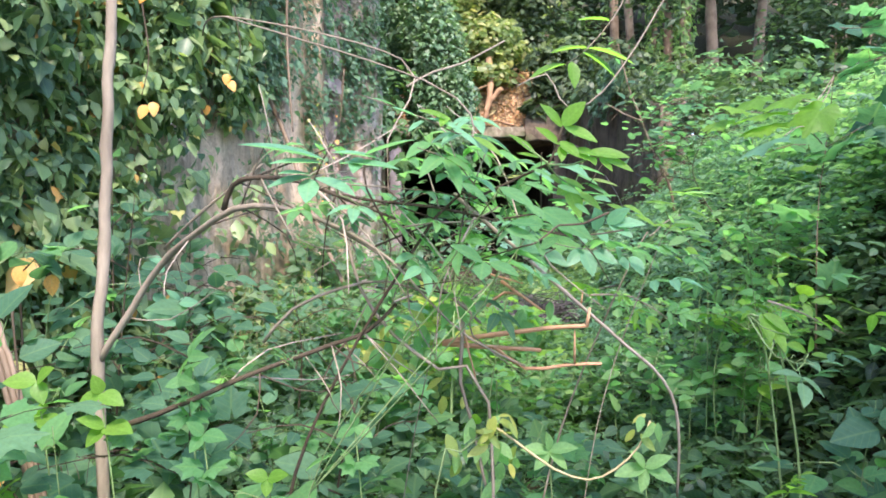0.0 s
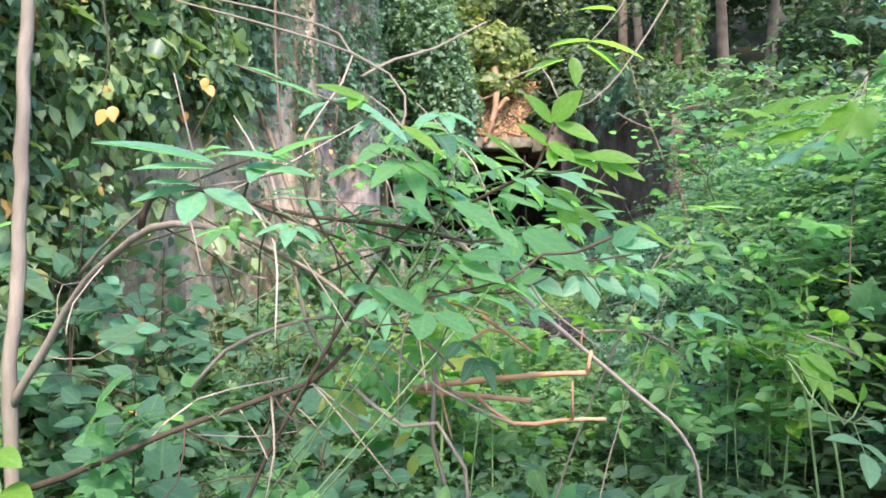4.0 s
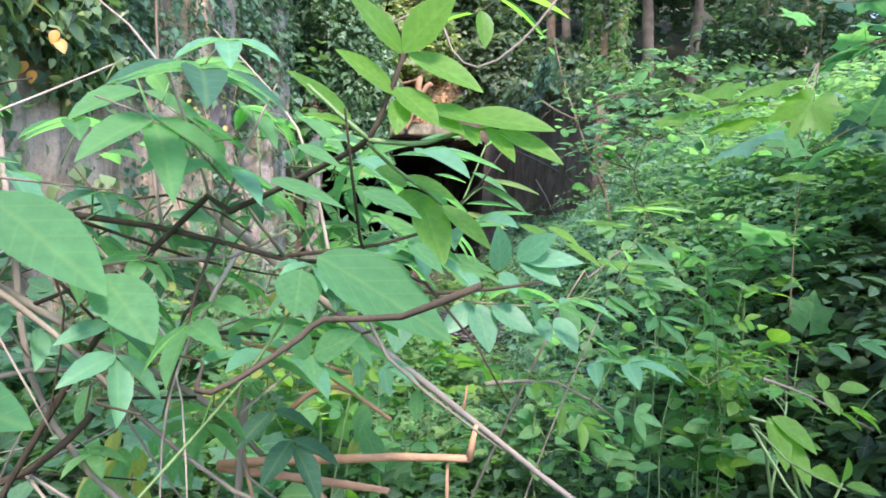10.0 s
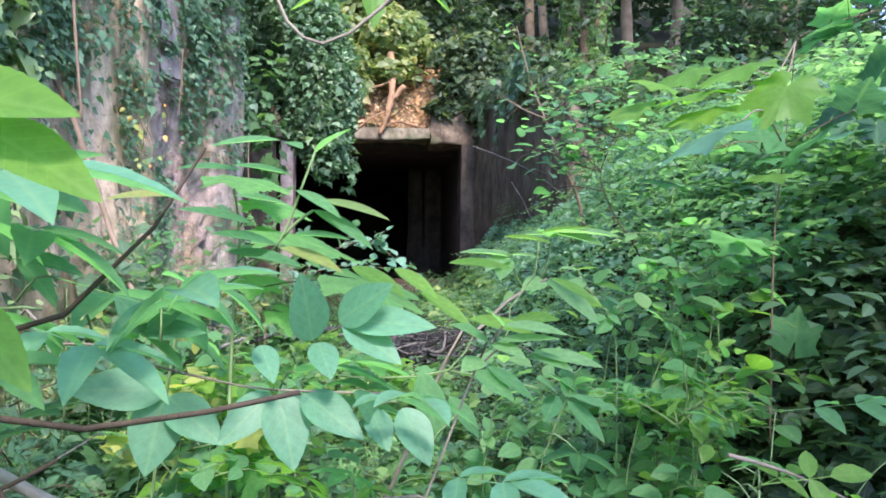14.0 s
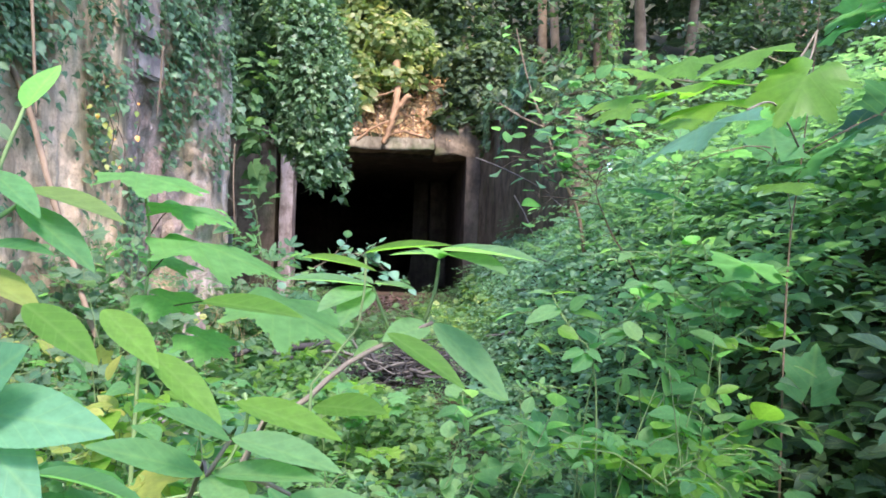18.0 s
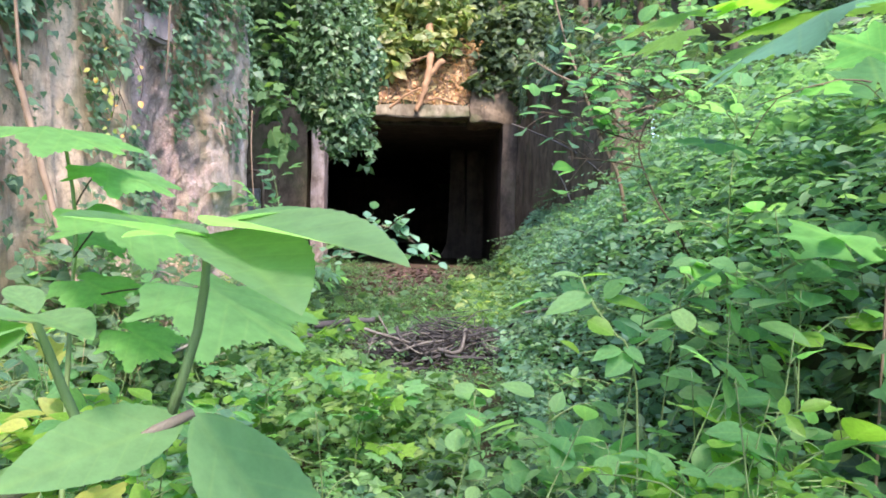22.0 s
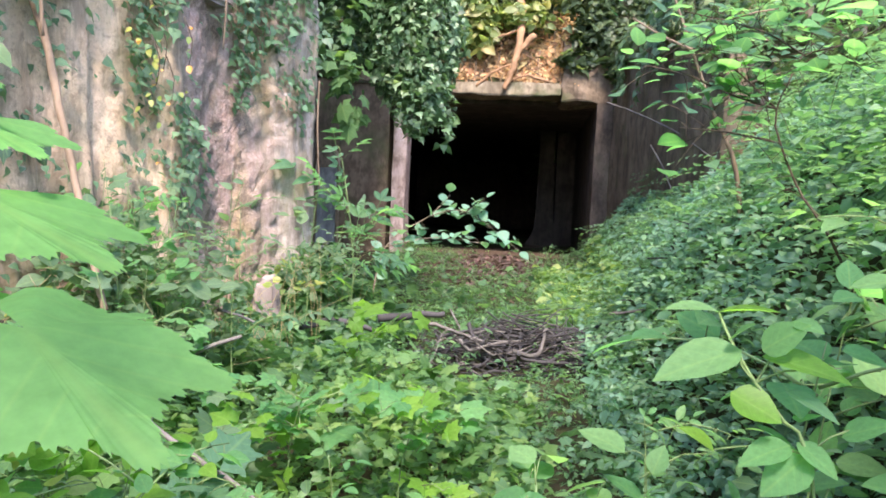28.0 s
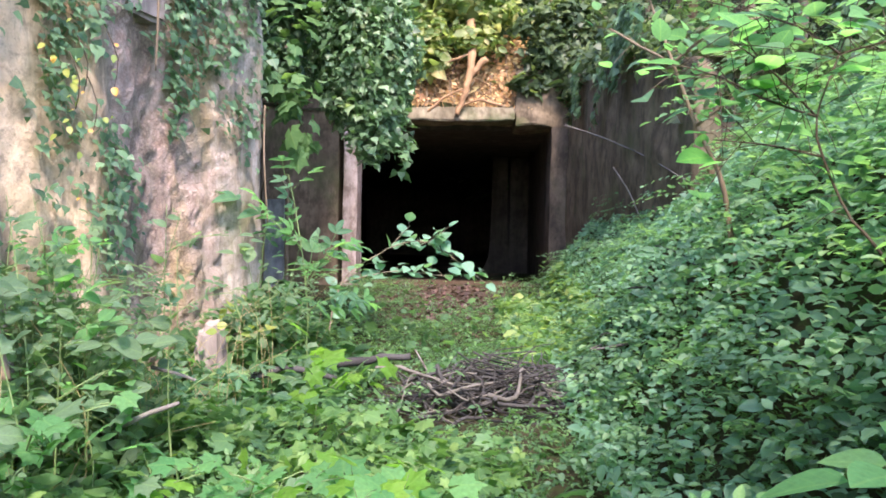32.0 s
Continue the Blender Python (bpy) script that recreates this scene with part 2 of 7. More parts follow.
def rock_material():
    """Weathered face of the cutting: cream render, a pinkish band of rubble, a grey corner, ochre patches, run-off streaks, algae."""
    m, t, b = material("cutting_stone", 0.95, 0.1)
    v = coords(t)
    run = coords(t, (1.0, 1.0, 0.13))
    fine = noise_tex(t, v, 38, 9, 0.75)
    grit = noise_tex(t, v, 13, 8, 0.72)
    crumb = noise_tex(t, v, 90, 6, 0.7)
    mid = noise_tex(t, v, 2.6, 7, 0.68)
    big = noise_tex(t, coords(t, (1, 1, 0.5)), 1.3, 5, 0.62)
    streak = noise_tex(t, run, 5.0, 8, 0.68)
    streak2 = noise_tex(t, run, 11, 7, 0.68)
    sep = t.nodes.new("ShaderNodeSeparateXYZ")
    t.links.new(v, sep.inputs[0])
    wob = node(t, "ShaderNodeMath")
    wob.operation = "MULTIPLY_ADD"
    wob.inputs[1].default_value = 0.9
    t.links.new(mid, wob.inputs[0])
    t.links.new(sep.outputs[1], wob.inputs[2])
    along = node(t, "ShaderNodeMapRange")
    along.inputs["From Min"].default_value, along.inputs["From Max"].default_value = 4.0, 10.0
    t.links.new(wob.outputs[0], along.inputs["Value"])
    zone = along.outputs["Result"]
    cream = mixc(t, ramp(t, mid, [(0.38, (0, 0, 0)), (0.62, (1, 1, 1))]), (0.56, 0.41, 0.28), (0.79, 0.62, 0.44))
    pink = mixc(t, ramp(t, grit, [(0.40, (0, 0, 0)), (0.62, (1, 1, 1))]), (0.41, 0.285, 0.24), (0.68, 0.52, 0.45))
    grey = mixc(t, ramp(t, streak2, [(0.40, (0, 0, 0)), (0.62, (1, 1, 1))]), (0.32, 0.275, 0.245), (0.58, 0.50, 0.45))
    c = mixc(t, ramp(t, zone, [(0.53, (0, 0, 0)), (0.60, (1, 1, 1))]), cream, pink)
    c = mixc(t, ramp(t, zone, [(0.74, (0, 0, 0)), (0.80, (1, 1, 1))]), c, grey)
    # ochre of the stone, which also stands for warm patches of sun
    c = mixc(t, ramp(t, big, [(0.53, (0, 0, 0)), (0.64, (0.75, 0.75, 0.75))]), c, (0.55, 0.40, 0.20))
    c = mixc(t, ramp(t, grit, [(0.51, (0, 0, 0)), (0.65, (0.55, 0.55, 0.55))]), c, (0.15, 0.11, 0.085))
    c = mixc(t, ramp(t, streak, [(0.47, (0, 0, 0)), (0.60, (0.72, 0.72, 0.72))]), c, (0.20, 0.155, 0.11))
    c = mixc(t, ramp(t, streak2, [(0.56, (0, 0, 0)), (0.68, (0.6, 0.6, 0.6))]), c, (0.55, 0.46, 0.37))
    alg = noise_tex(t, coords(t, (1, 1, 0.4)), 2.5, 7, 0.66)
    c = mixc(t, ramp(t, alg, [(0.50, (0, 0, 0)), (0.66, (0.55, 0.55, 0.55))]), c, (0.22, 0.215, 0.125))
    c = mixc(t, ramp(t, fine, [(0.54, (0, 0, 0)), (0.72, (0.6, 0.6, 0.6))]), c, (0.13, 0.10, 0.085))
    c = mixc(t, ramp(t, crumb, [(0.58, (0, 0, 0)), (0.74, (0.4, 0.4, 0.4))]), c, (0.58, 0.49, 0.41))
    vo = node(t, "ShaderNodeTexVoronoi", Scale=31)
    vo.feature = "DISTANCE_TO_EDGE"
    grain = node(t, "ShaderNodeTexNoise", Scale=7.0, Detail=6.0)
    t.links.new(v, grain.inputs["Vector"])
    warp = mixc(t, 0.22, v, grain.outputs["Color"], "ADD")
    t.links.new(warp, vo.inputs["Vector"])
    chips = ramp(t, vo.outputs["Distance"], [(0.0, (1, 1, 1)), (0.22, (0, 0, 0))])
    band = mixc(t, 1.0, ramp(t, zone, [(0.55, (0.12, 0.12, 0.12)), (0.60, (0.5, 0.5, 0.5))]), ramp(t, zone, [(0.74, (1, 1, 1)), (0.82, (0.1, 0.1, 0.1))]), "MULTIPLY")
    gaps = mixc(t, 1.0, chips, band, "MULTIPLY")
    c = mixc(t, mixc(t, 1.0, gaps, ramp(t, mid, [(0.35, (0.2, 0.2, 0.2)), (0.6, (1, 1, 1))]), "MULTIPLY"), c, (0.13, 0.09, 0.08))
    t.links.new(c, b.inputs["Base Color"])
    hs = mixc(t, 0.3, mixc(t, 0.45, mixc(t, 0.35, grit, crumb), fine), streak2)
    hs = mixc(t, mixc(t, 1.0, gaps, (0.5, 0.5, 0.5), "MULTIPLY"), hs, (0.0, 0.0, 0.0))
    bump(t, b, hs, 0.9, 0.07)
    return m


def concrete_material(name, a, b_, dark, moss=0.3, run=0.55):
    m, t, b = material(name, 0.9, 0.2)
    v = coords(t)
    fine = noise_tex(t, v, 40, 8, 0.7)
    mid = noise_tex(t, v, 2.2, 7, 0.62)
    streak = noise_tex(t, coords(t, (1, 1, 0.1)), 4.5, 6)
    c = mixc(t, ramp(t, mid, [(0.36, (0, 0, 0)), (0.64, (1, 1, 1))]), a, b_)
    c = mixc(t, ramp(t, streak, [(0.47, (0, 0, 0)), (0.68, (run, run, run))]), c, dark)
    blot = noise_tex(t, coords(t, (1, 1, 0.6)), 6.5, 7, 0.7)
    c = mixc(t, ramp(t, blot, [(0.46, (0, 0, 0)), (0.62, (0.65, 0.65, 0.65))]), c, dark)
    c = mixc(t, ramp(t, fine, [(0.55, (0, 0, 0)), (0.75, (0.6, 0.6, 0.6))]), c, dark)
    mo = noise_tex(t, v, 1.3, 5)
    c = mixc(t, ramp(t, mo, [(0.52, (0, 0, 0)), (0.68, (moss, moss, moss))]), c, (0.08, 0.10, 0.04))
    t.links.new(c, b.inputs["Base Color"])
    bump(t, b, mixc(t, 0.5, fine, mid), 0.6, 0.015)
    return m


M_ROCK = rock_material()
M_FLAKE = concrete_material("concrete_flaking", (0.24, 0.19, 0.17), (0.50, 0.42, 0.40), (0.10, 0.07, 0.055), 0.2, 0.6)
# stained brown, taken darker to stand for shade of overhanging growth
M_SIDE = concrete_material("concrete_side_wall", (0.12, 0.09, 0.062), (0.235, 0.18, 0.125), (0.042, 0.032, 0.023), 0.6, 0.35)
# darkened concrete for jamb and recess; the recess shade is in its colour
M_DIM = concrete_material("concrete_dim", (0.08, 0.063, 0.05), (0.16, 0.125, 0.095), (0.032, 0.027, 0.022), 0.3, 0.2)
M_LINTEL = concrete_material("concrete_pale", (0.22, 0.18, 0.125), (0.38, 0.32, 0.22), (0.09, 0.07, 0.045), 0.85)
# tunnel concrete kept very dark: the gloom inside is put into its colour
M_TUNNEL = concrete_material("concrete_tunnel_dim", (0.06, 0.052, 0.045), (0.11, 0.095, 0.08), (0.03, 0.026, 0.022), 0.1)
M_BOARD = concrete_material("board_weathered", (0.30, 0.32, 0.36), (0.52, 0.52, 0.52), (0.12, 0.12, 0.14), 0.2, 0.5)
M_BLOCK = concrete_material("concrete_pinkish", (0.27, 0.225, 0.205), (0.41, 0.35, 0.32), (0.14, 0.105, 0.10), 0.15)


def soil_material(name, a, b_, c_):
    m, t, b = material(name, 0.95, 0.1)
    v = coords(t)
    n = noise_tex(t, v, 14, 9, 0.7)
    vo = node(t, "ShaderNodeTexVoronoi", Scale=26)
    t.links.new(v, vo.inputs["Vector"])
    c = mixc(t, n, a, b_)
    c = mixc(t, ramp(t, vo.outputs["Color"], [(0.55, (0, 0, 0)), (0.75, (0.9, 0.9, 0.9))]), c, c_)
    t.links.new(c, b.inputs["Base Color"])
    bump(t, b, n, 0.8, 0.03)
    return m


M_SOIL = soil_material("forest_soil", (0.026, 0.024, 0.015), (0.06, 0.052, 0.03), (0.045, 0.062, 0.024))
M_LITTER = soil_material("leaf_litter", (0.045, 0.034, 0.026), (0.095, 0.068, 0.05), (0.125, 0.088, 0.06))
# earth brightened to orange in place of sunlight falling on it
M_EARTH = soil_material("earth_sun_toned", (0.22, 0.14, 0.07), (0.52, 0.37, 0.19), (0.12, 0.075, 0.04))


# ---------------------------------------------------------------- mesh helpers
def vnoise(x, y, seed=0):
    """Smooth value noise in 0..1."""
    x, y = np.asarray(x, float), np.asarray(y, float)
    xi, yi = np.floor(x), np.floor(y)
    fx, fy = x - xi, y - yi
    fx, fy = fx * fx * (3 - 2 * fx), fy * fy * (3 - 2 * fy)

    def h(a, b):
        v = np.sin(a * 127.1 + b * 311.7 + seed * 74.7) * 43758.5453
        return v - np.floor(v)

    return (h(xi, yi) * (1 - fx) + h(xi + 1, yi) * fx) * (1 - fy) + (h(xi, yi + 1) * (1 - fx) + h(xi + 1, yi + 1) * fx) * fy


def fbm(x, y, seed=0, octaves=4):
    v, a = 0.0, 0.5
    for k in range(octaves):
        v = v + a * vnoise(np.asarray(x) * 2**k, np.asarray(y) * 2**k, seed + 13 * k)
        a *= 0.5
    return v


def tri_mesh(name, V, T, UV=None, smooth=True):
    me = bpy.data.meshes.new(name)
    V, T = np.asarray(V, np.float32), np.asarray(T, np.int32)
    me.vertices.add(len(V))
    me.vertices.foreach_set("co", V.ravel())
    me.loops.add(T.size)
    me.loops.foreach_set("vertex_index", T.ravel())
    me.polygons.add(len(T))
    me.polygons.foreach_set("loop_start", np.arange(0, T.size, 3, dtype=np.int32))
    if UV is not None:
        lay = me.uv_layers.new(name="UVMap")
        lay.data.foreach_set("uv", np.asarray(UV, np.float32)[T.ravel()].ravel())
    me.update(calc_edges=True)
    if smooth:
        me.polygons.foreach_set("use_smooth", np.ones(len(T), bool))
    return me


def thing(name, label, category, kind="", group="", at=(0, 0, 0)):
    ob = new(name)
    ob.location = at
    ob.empty_display_size = 0.1
    return tagged(ob, label, category, group, kind)


def put(name, me, mat, parent=None, label="", m=None):
    ob = new(name, me)
    if not me.materials:
        me.materials.append(mat)
    if parent is not None:
        ob.parent = parent
        ob.matrix_parent_inverse = Matrix.Translation(parent.location).inverted()
    if m is not None:
        ob.matrix_basis = m
    return tagged(ob, label)


# leaf templates: base at the origin, tip towards +y, upper side +z, length one; UV: across, along
def leaf_ovate(w=0.3, n=5, fold=0.1, droop=0.15, full=0.85, tooth=0.0):
    V, UV = [(0, 0, 0)], [(0, 0)]
    for i in range(1, n):
        t = i / n
        ww = w * math.sin(math.pi * t**full) ** 0.85 * (1 + tooth * (-1) ** i)
        for sgn in (-1, 0, 1):
            V.append((sgn * ww, t, abs(sgn) * fold * ww / w - droop * t * t))
            UV.append((sgn * ww, t))
    V.append((0, 1, -droop))
    UV.append((0, 1))
    T = [(0, 2, 1), (0, 3, 2)]
    for i in range(n - 2):
        a = 1 + 3 * i
        for k in (0, 1):
            T += [(a + k, a + k + 1, a + k + 4), (a + k, a + k + 4, a + k + 3)]
    a, e = 1 + 3 * (n - 2), len(V) - 1
    T += [(a, a + 1, e), (a + 1, a + 2, e)]
    return np.array(V, float), np.array(T), np.array(UV, float)


def leaf_palm(lobes, centre=0.3, droop=0.25, sinus=0.5, teeth=True, fine=1):
    """lobes: (angle from the tip's way in degrees, length), right side only, tip first."""
    full = [(-a, r) for a, r in reversed(lobes) if a] + list(lobes)
    pts = [(-168, 0.3 * centre / 0.3 * 0.9)]
    for k, (a, r) in enumerate(full):
        if k:
            pa, pr = full[k - 1]
            pts.append(((a + pa) / 2, sinus * (r + pr) / 2))
        half = 17
        if teeth:
            pts += [(a - half, r * 0.74), (a - half * 0.55, r * 0.76), (a - half * 0.4, r * 0.86), (a, r), (a + half * 0.4, r * 0.86), (a + half * 0.55, r * 0.76), (a + half, r * 0.74)]
        else:
            pts += [(a - half, r * 0.72), (a, r), (a + half, r * 0.72)]
    pts.append((168, 0.9 * centre))
    if fine > 1:
        dense = []
        for k in range(len(pts) - 1):
            (a0, r0), (a1, r1) = pts[k], pts[k + 1]
            for q in range(fine):
                f = q / fine
                dense.append((a0 + (a1 - a0) * f, (r0 + (r1 - r0) * f) * (1 + 0.07 * math.sin(math.pi * f) + 0.022 * (-1) ** q)))
        pts = dense + pts[-1:]
    V, UV = [(0, centre, 0.03)], [(0, centre)]
    for a, r in pts:
        x, y = r * math.sin(radians(a)), centre + r * math.cos(radians(a))
        V.append((x, y, -droop * r * r + 0.03 * math.cos(radians(a * 5))))
        UV.append((x * 0.8, y))
    T = [(0, i + 1, i) for i in range(1, len(pts))]
    return np.array(V, float), np.array(T), np.array(UV, float)


def merge(parts):
    V, T, U, k = [], [], [], 0
    for v, t, u in parts:
        V.append(v), T.append(t + k), U.append(u)
        k += len(v)
    return np.concatenate(V), np.concatenate(T), np.concatenate(U)


def turned(leaf, angle, size, at, lift=0.0):
    v, t, u = leaf
    m = np.array((Matrix.Rotation(radians(angle), 3, "Z") @ Matrix.Rotation(radians(lift), 3, "X")))
    return (v * size) @ m.T + np.array(at), t, u


def leaf_compound(leaflet, pairs=2, spread=62, stalk=0.35):
    """Feathered leaf: pairs of leaflets and one at the end of a thin stalk."""
    parts = []
    rib = np.array([(-0.008, 0, 0), (0.008, 0, 0), (0.006, 0.72, -0.02), (-0.006, 0.72, -0.02)], float)
    parts.append((rib, np.array([(0, 1, 2), (0, 2, 3)]), np.array([(0, 0), (0, 0), (0, 1), (0, 1)], float)))
    for k in range(pairs):
        y = stalk + (0.68 - stalk) * k / max(pairs - 1, 1) if pairs > 1 else 0.5
        for s in (-1, 1):
            parts.append(turned(leaflet, -s * (spread - 8 * k), 0.42 + 0.04 * k, (0, y, -0.01), -6))
    parts.append(turned(leaflet, 3, 0.5, (0, 0.71, -0.02), -8))
    return merge(parts)


L_SMALL = leaf_ovate(0.3, 3, 0.1, 0.18)
L_FAR = (np.array([(0, 0, 0), (-0.27, 0.45, 0.05), (0, 0.5, -0.03), (0.27, 0.45, 0.05), (0, 1, -0.18)], float), np.array([(0, 2, 1), (0, 3, 2), (1, 2, 4), (2, 3, 4)]), np.array([(0, 0), (-0.27, 0.45), (0, 0.5), (0.27, 0.45), (0, 1)], float))
L_IVYLOW = (np.array([(0, 0.1, 0), (0, 0.4, 0.03), (-0.4, 0.12, -0.06), (-0.3, 0.5, -0.02), (-0.13, 0.62, 0), (0, 1, -0.12), (0.13, 0.62, 0), (0.3, 0.5, -0.02), (0.4, 0.12, -0.06)], float),
            np.array([(1, 2, 0), (1, 3, 2), (1, 4, 3), (1, 5, 4), (1, 6, 5), (1, 7, 6), (1, 8, 7), (1, 0, 8)])[:, ::-1].copy(), np.array([(0, 0.1), (0, 0.4), (-0.4, 0.12), (-0.3, 0.5), (-0.13, 0.62), (0, 1), (0.13, 0.62), (0.3, 0.5), (0.4, 0.12)], float))
L_BROAD = leaf_ovate(0.36, 3, 0.08, 0.2, 0.75)
L_MED = leaf_ovate(0.32, 5, 0.09, 0.2, 0.8)
L_FINE = leaf_ovate(0.235, 10, 0.08, 0.15, 0.85, 0.035)
L_FINEBROAD = leaf_ovate(0.335, 10, 0.07, 0.15, 0.75, 0.02)
L_IVY = leaf_palm([(0, 0.62), (62, 0.44), (122, 0.3)], 0.34, 0.2, 0.8, False)
L_MAPLE = leaf_palm([(0, 0.64), (52, 0.58), (110, 0.44)], 0.34, 0.3, 0.72, False)
L_MAPLEFINE = leaf_palm([(0, 0.66), (50, 0.62), (106, 0.5)], 0.34, 0.2, 0.66)
L_MAPLEBIG = leaf_palm([(0, 0.66), (48, 0.62), (100, 0.5)], 0.34, 0.22, 0.68, True, 6)
L_LONG = leaf_ovate(0.235, 30, 0.05, 0.07, 0.85, 0.018)
L_LONGBROAD = leaf_ovate(0.335, 30, 0.05, 0.08, 0.75, 0.014)
L_TRIO = leaf_compound(L_SMALL, 1, 75, 0.5)
L_TRIOFAR = leaf_compound(L_FAR, 1, 75, 0.5)
L_SLIM = leaf_ovate(0.185, 10, 0.08, 0.22, 0.85, 0.04)
L_ELDER = leaf_compound(L_SLIM, 2)


def frames(normals, heading):
    """Rotation matrices with z along the normals and y near the heading."""
    z = normals / np.linalg.norm(normals, axis=1, keepdims=True)
    y = heading - (heading * z).sum(1, keepdims=True) * z
    y /= np.linalg.norm(y, axis=1, keepdims=True) + 1e-9
    x = np.cross(y, z)
    return np.stack([x, y, z], 2)


def foliage(P, normals, size, leaf, rng, jitter=0.5, heading=None):
    """Joined leaves at the points P: vertices, triangles, UVs."""
    n = len(P)
    normals = normals + rng.normal(0, jitter, (n, 3))
    if heading is None:
        a = rng.uniform(0, 2 * np.pi, n)
        heading = np.stack([np.cos(a), np.sin(a), np.full(n, -0.25)], 1)
    else:
        heading = heading + rng.normal(0, 0.45, (n, 3))
    R = frames(normals, heading)
    v, t, u = leaf
    V = np.einsum("nij,vj->nvi", R, v) * size[:, None, None] + P[:, None, :]
    T = t[None] + (np.arange(n) * len(v))[:, None, None]
    return V.reshape(-1, 3), T.reshape(-1, 3), np.tile(u, (n, 1))


def stuff(name, label, category, mat, sets):
    me = tri_mesh(name, *merge(sets))
    ob = put(name, me, mat)
    return tagged(ob, label, category, kind="stuff")


def tube(points, radii, sides=6, wobble=0.0, seed=1):
    """A tapered stem through the points, smoothed."""
    pts = [Vector(p) for p in points]
    if np.isscalar(radii):
        radii = (radii, radii * 0.5)
    rng = random.Random(seed)
    fine = []
    for i in range(len(pts) - 1):
        p0, p1, p2, p3 = pts[max(i - 1, 0)], pts[i], pts[i + 1], pts[min(i + 2, len(pts) - 1)]
        steps = max(2, min(8, int((p2 - p1).length / 0.06)))
        for k in range(steps):
            s = k / steps
            fine.append(0.5 * (2 * p1 + (p2 - p0) * s + (2 * p0 - 5 * p1 + 4 * p2 - p3) * s * s + (3 * p1 - p0 - 3 * p2 + p3) * s**3))
    fine.append(pts[-1])
    V, T = [], []
    n = len(fine)
    for i, p in enumerate(fine):
        d = (fine[min(i + 1, n - 1)] - fine[max(i - 1, 0)]).normalized()
        a = d.orthogonal().normalized() if i == 0 else (a - a.dot(d) * d).normalized()
        b = d.cross(a)
        s = i / (n - 1)
        r = radii[0] * (1 - s) + radii[1] * s
        if i % 5 == 3:
            r *= 1.12
        q = p + Vector((rng.gauss(0, wobble), rng.gauss(0, wobble), rng.gauss(0, wobble))) * r
        for k in range(sides):
            w = 2 * math.pi * k / sides
            V.append(q + r * (math.cos(w) * a + math.sin(w) * b))
    for i in range(n - 1):
        for k in range(sides):
            a0, a1 = i * sides + k, i * sides + (k + 1) % sides
            T += [(a0, a1, a1 + sides), (a0, a1 + sides, a0 + sides)]
    e = (n - 1) * sides
    T += [(e, e + k, e + k + 1) for k in range(1, sides - 1)]
    T += [(0, k + 1, k) for k in range(1, sides - 1)]
    UV = np.zeros((len(V), 2))
    return np.array([tuple(v) for v in V]), np.array(T), UV


def stem(name, points, radii, mat, parent=None, label="", sides=7, wobble=0.1, seed=1):
    V, T, U = tube(points, radii, sides, wobble, seed)
    return put(name, tri_mesh(name, V, T, U), mat, parent, label)


# ---------------------------------------------------------------- the ground and the cutting
def smooth01(v):
    v = np.clip(v, 0, 1)
    return v * v * (3 - 2 * v)


def ground_z(x, y):
    """Path bed that climbs gently to the portal, with a bank on its east side."""
    x, y = np.asarray(x, float), np.asarray(y, float)
    z = 0.045 * np.clip(y, -6, 17)
    foot = 1.58 + 0.25 * (fbm(y * 0.35, 0 * y, 5) - 0.5) + 0.2 * smooth01((3.5 - y) / 4)
    rise = np.clip(x - foot, 0, None)
    bank = 2.4 * (1 - np.exp(-rise * 1.0)) * smooth01((15.6 - y) / 2.5)
    rough = 0.10 * (fbm(x * 1.3, y * 1.3, 2) - 0.5)
    far = smooth01((np.hypot(x, y - 5) - 30) / 60)
    return (z + bank + rough) * (1 - far) + far * 1.0


xs = np.concatenate([[-600, -200, -80, -30, -12], np.arange(-6, 8.01, 0.2), [10, 14, 30, 80, 200, 600]])
ys = np.concatenate([[-600, -200, -80, -30, -12], np.arange(-6, 16.01, 0.2), [18, 22, 27, 40, 80, 200, 600]])
gx, gy = np.meshgrid(xs, ys)
gz = ground_z(gx, gy)
gz[gy > 15.6] = np.minimum(gz[gy > 15.6], 0.7)
V = np.stack([gx, gy, gz], -1).reshape(-1, 3)
nx, ny = len(xs), len(ys)
idx = np.arange(nx * ny).reshape(ny, nx)
a, b, c, d = idx[:-1, :-1].ravel(), idx[:-1, 1:].ravel(), idx[1:, 1:].ravel(), idx[1:, :-1].ravel()
T = np.concatenate([np.stack([a, b, c], 1), np.stack([a, c, d], 1)])
ground = put("ground", tri_mesh("ground", V, T), M_SOIL)
tagged(ground, "dark forest soil sloping gently up to the tunnel", "ground", kind="structure")

WALL_A = np.array([-1.10, 8.65])     # far corner of the western stone face
WALL_D = np.array([-0.2425, -0.970])  # along it, towards the walker
WALL_N = np.array([0.970, -0.2425])   # out of it


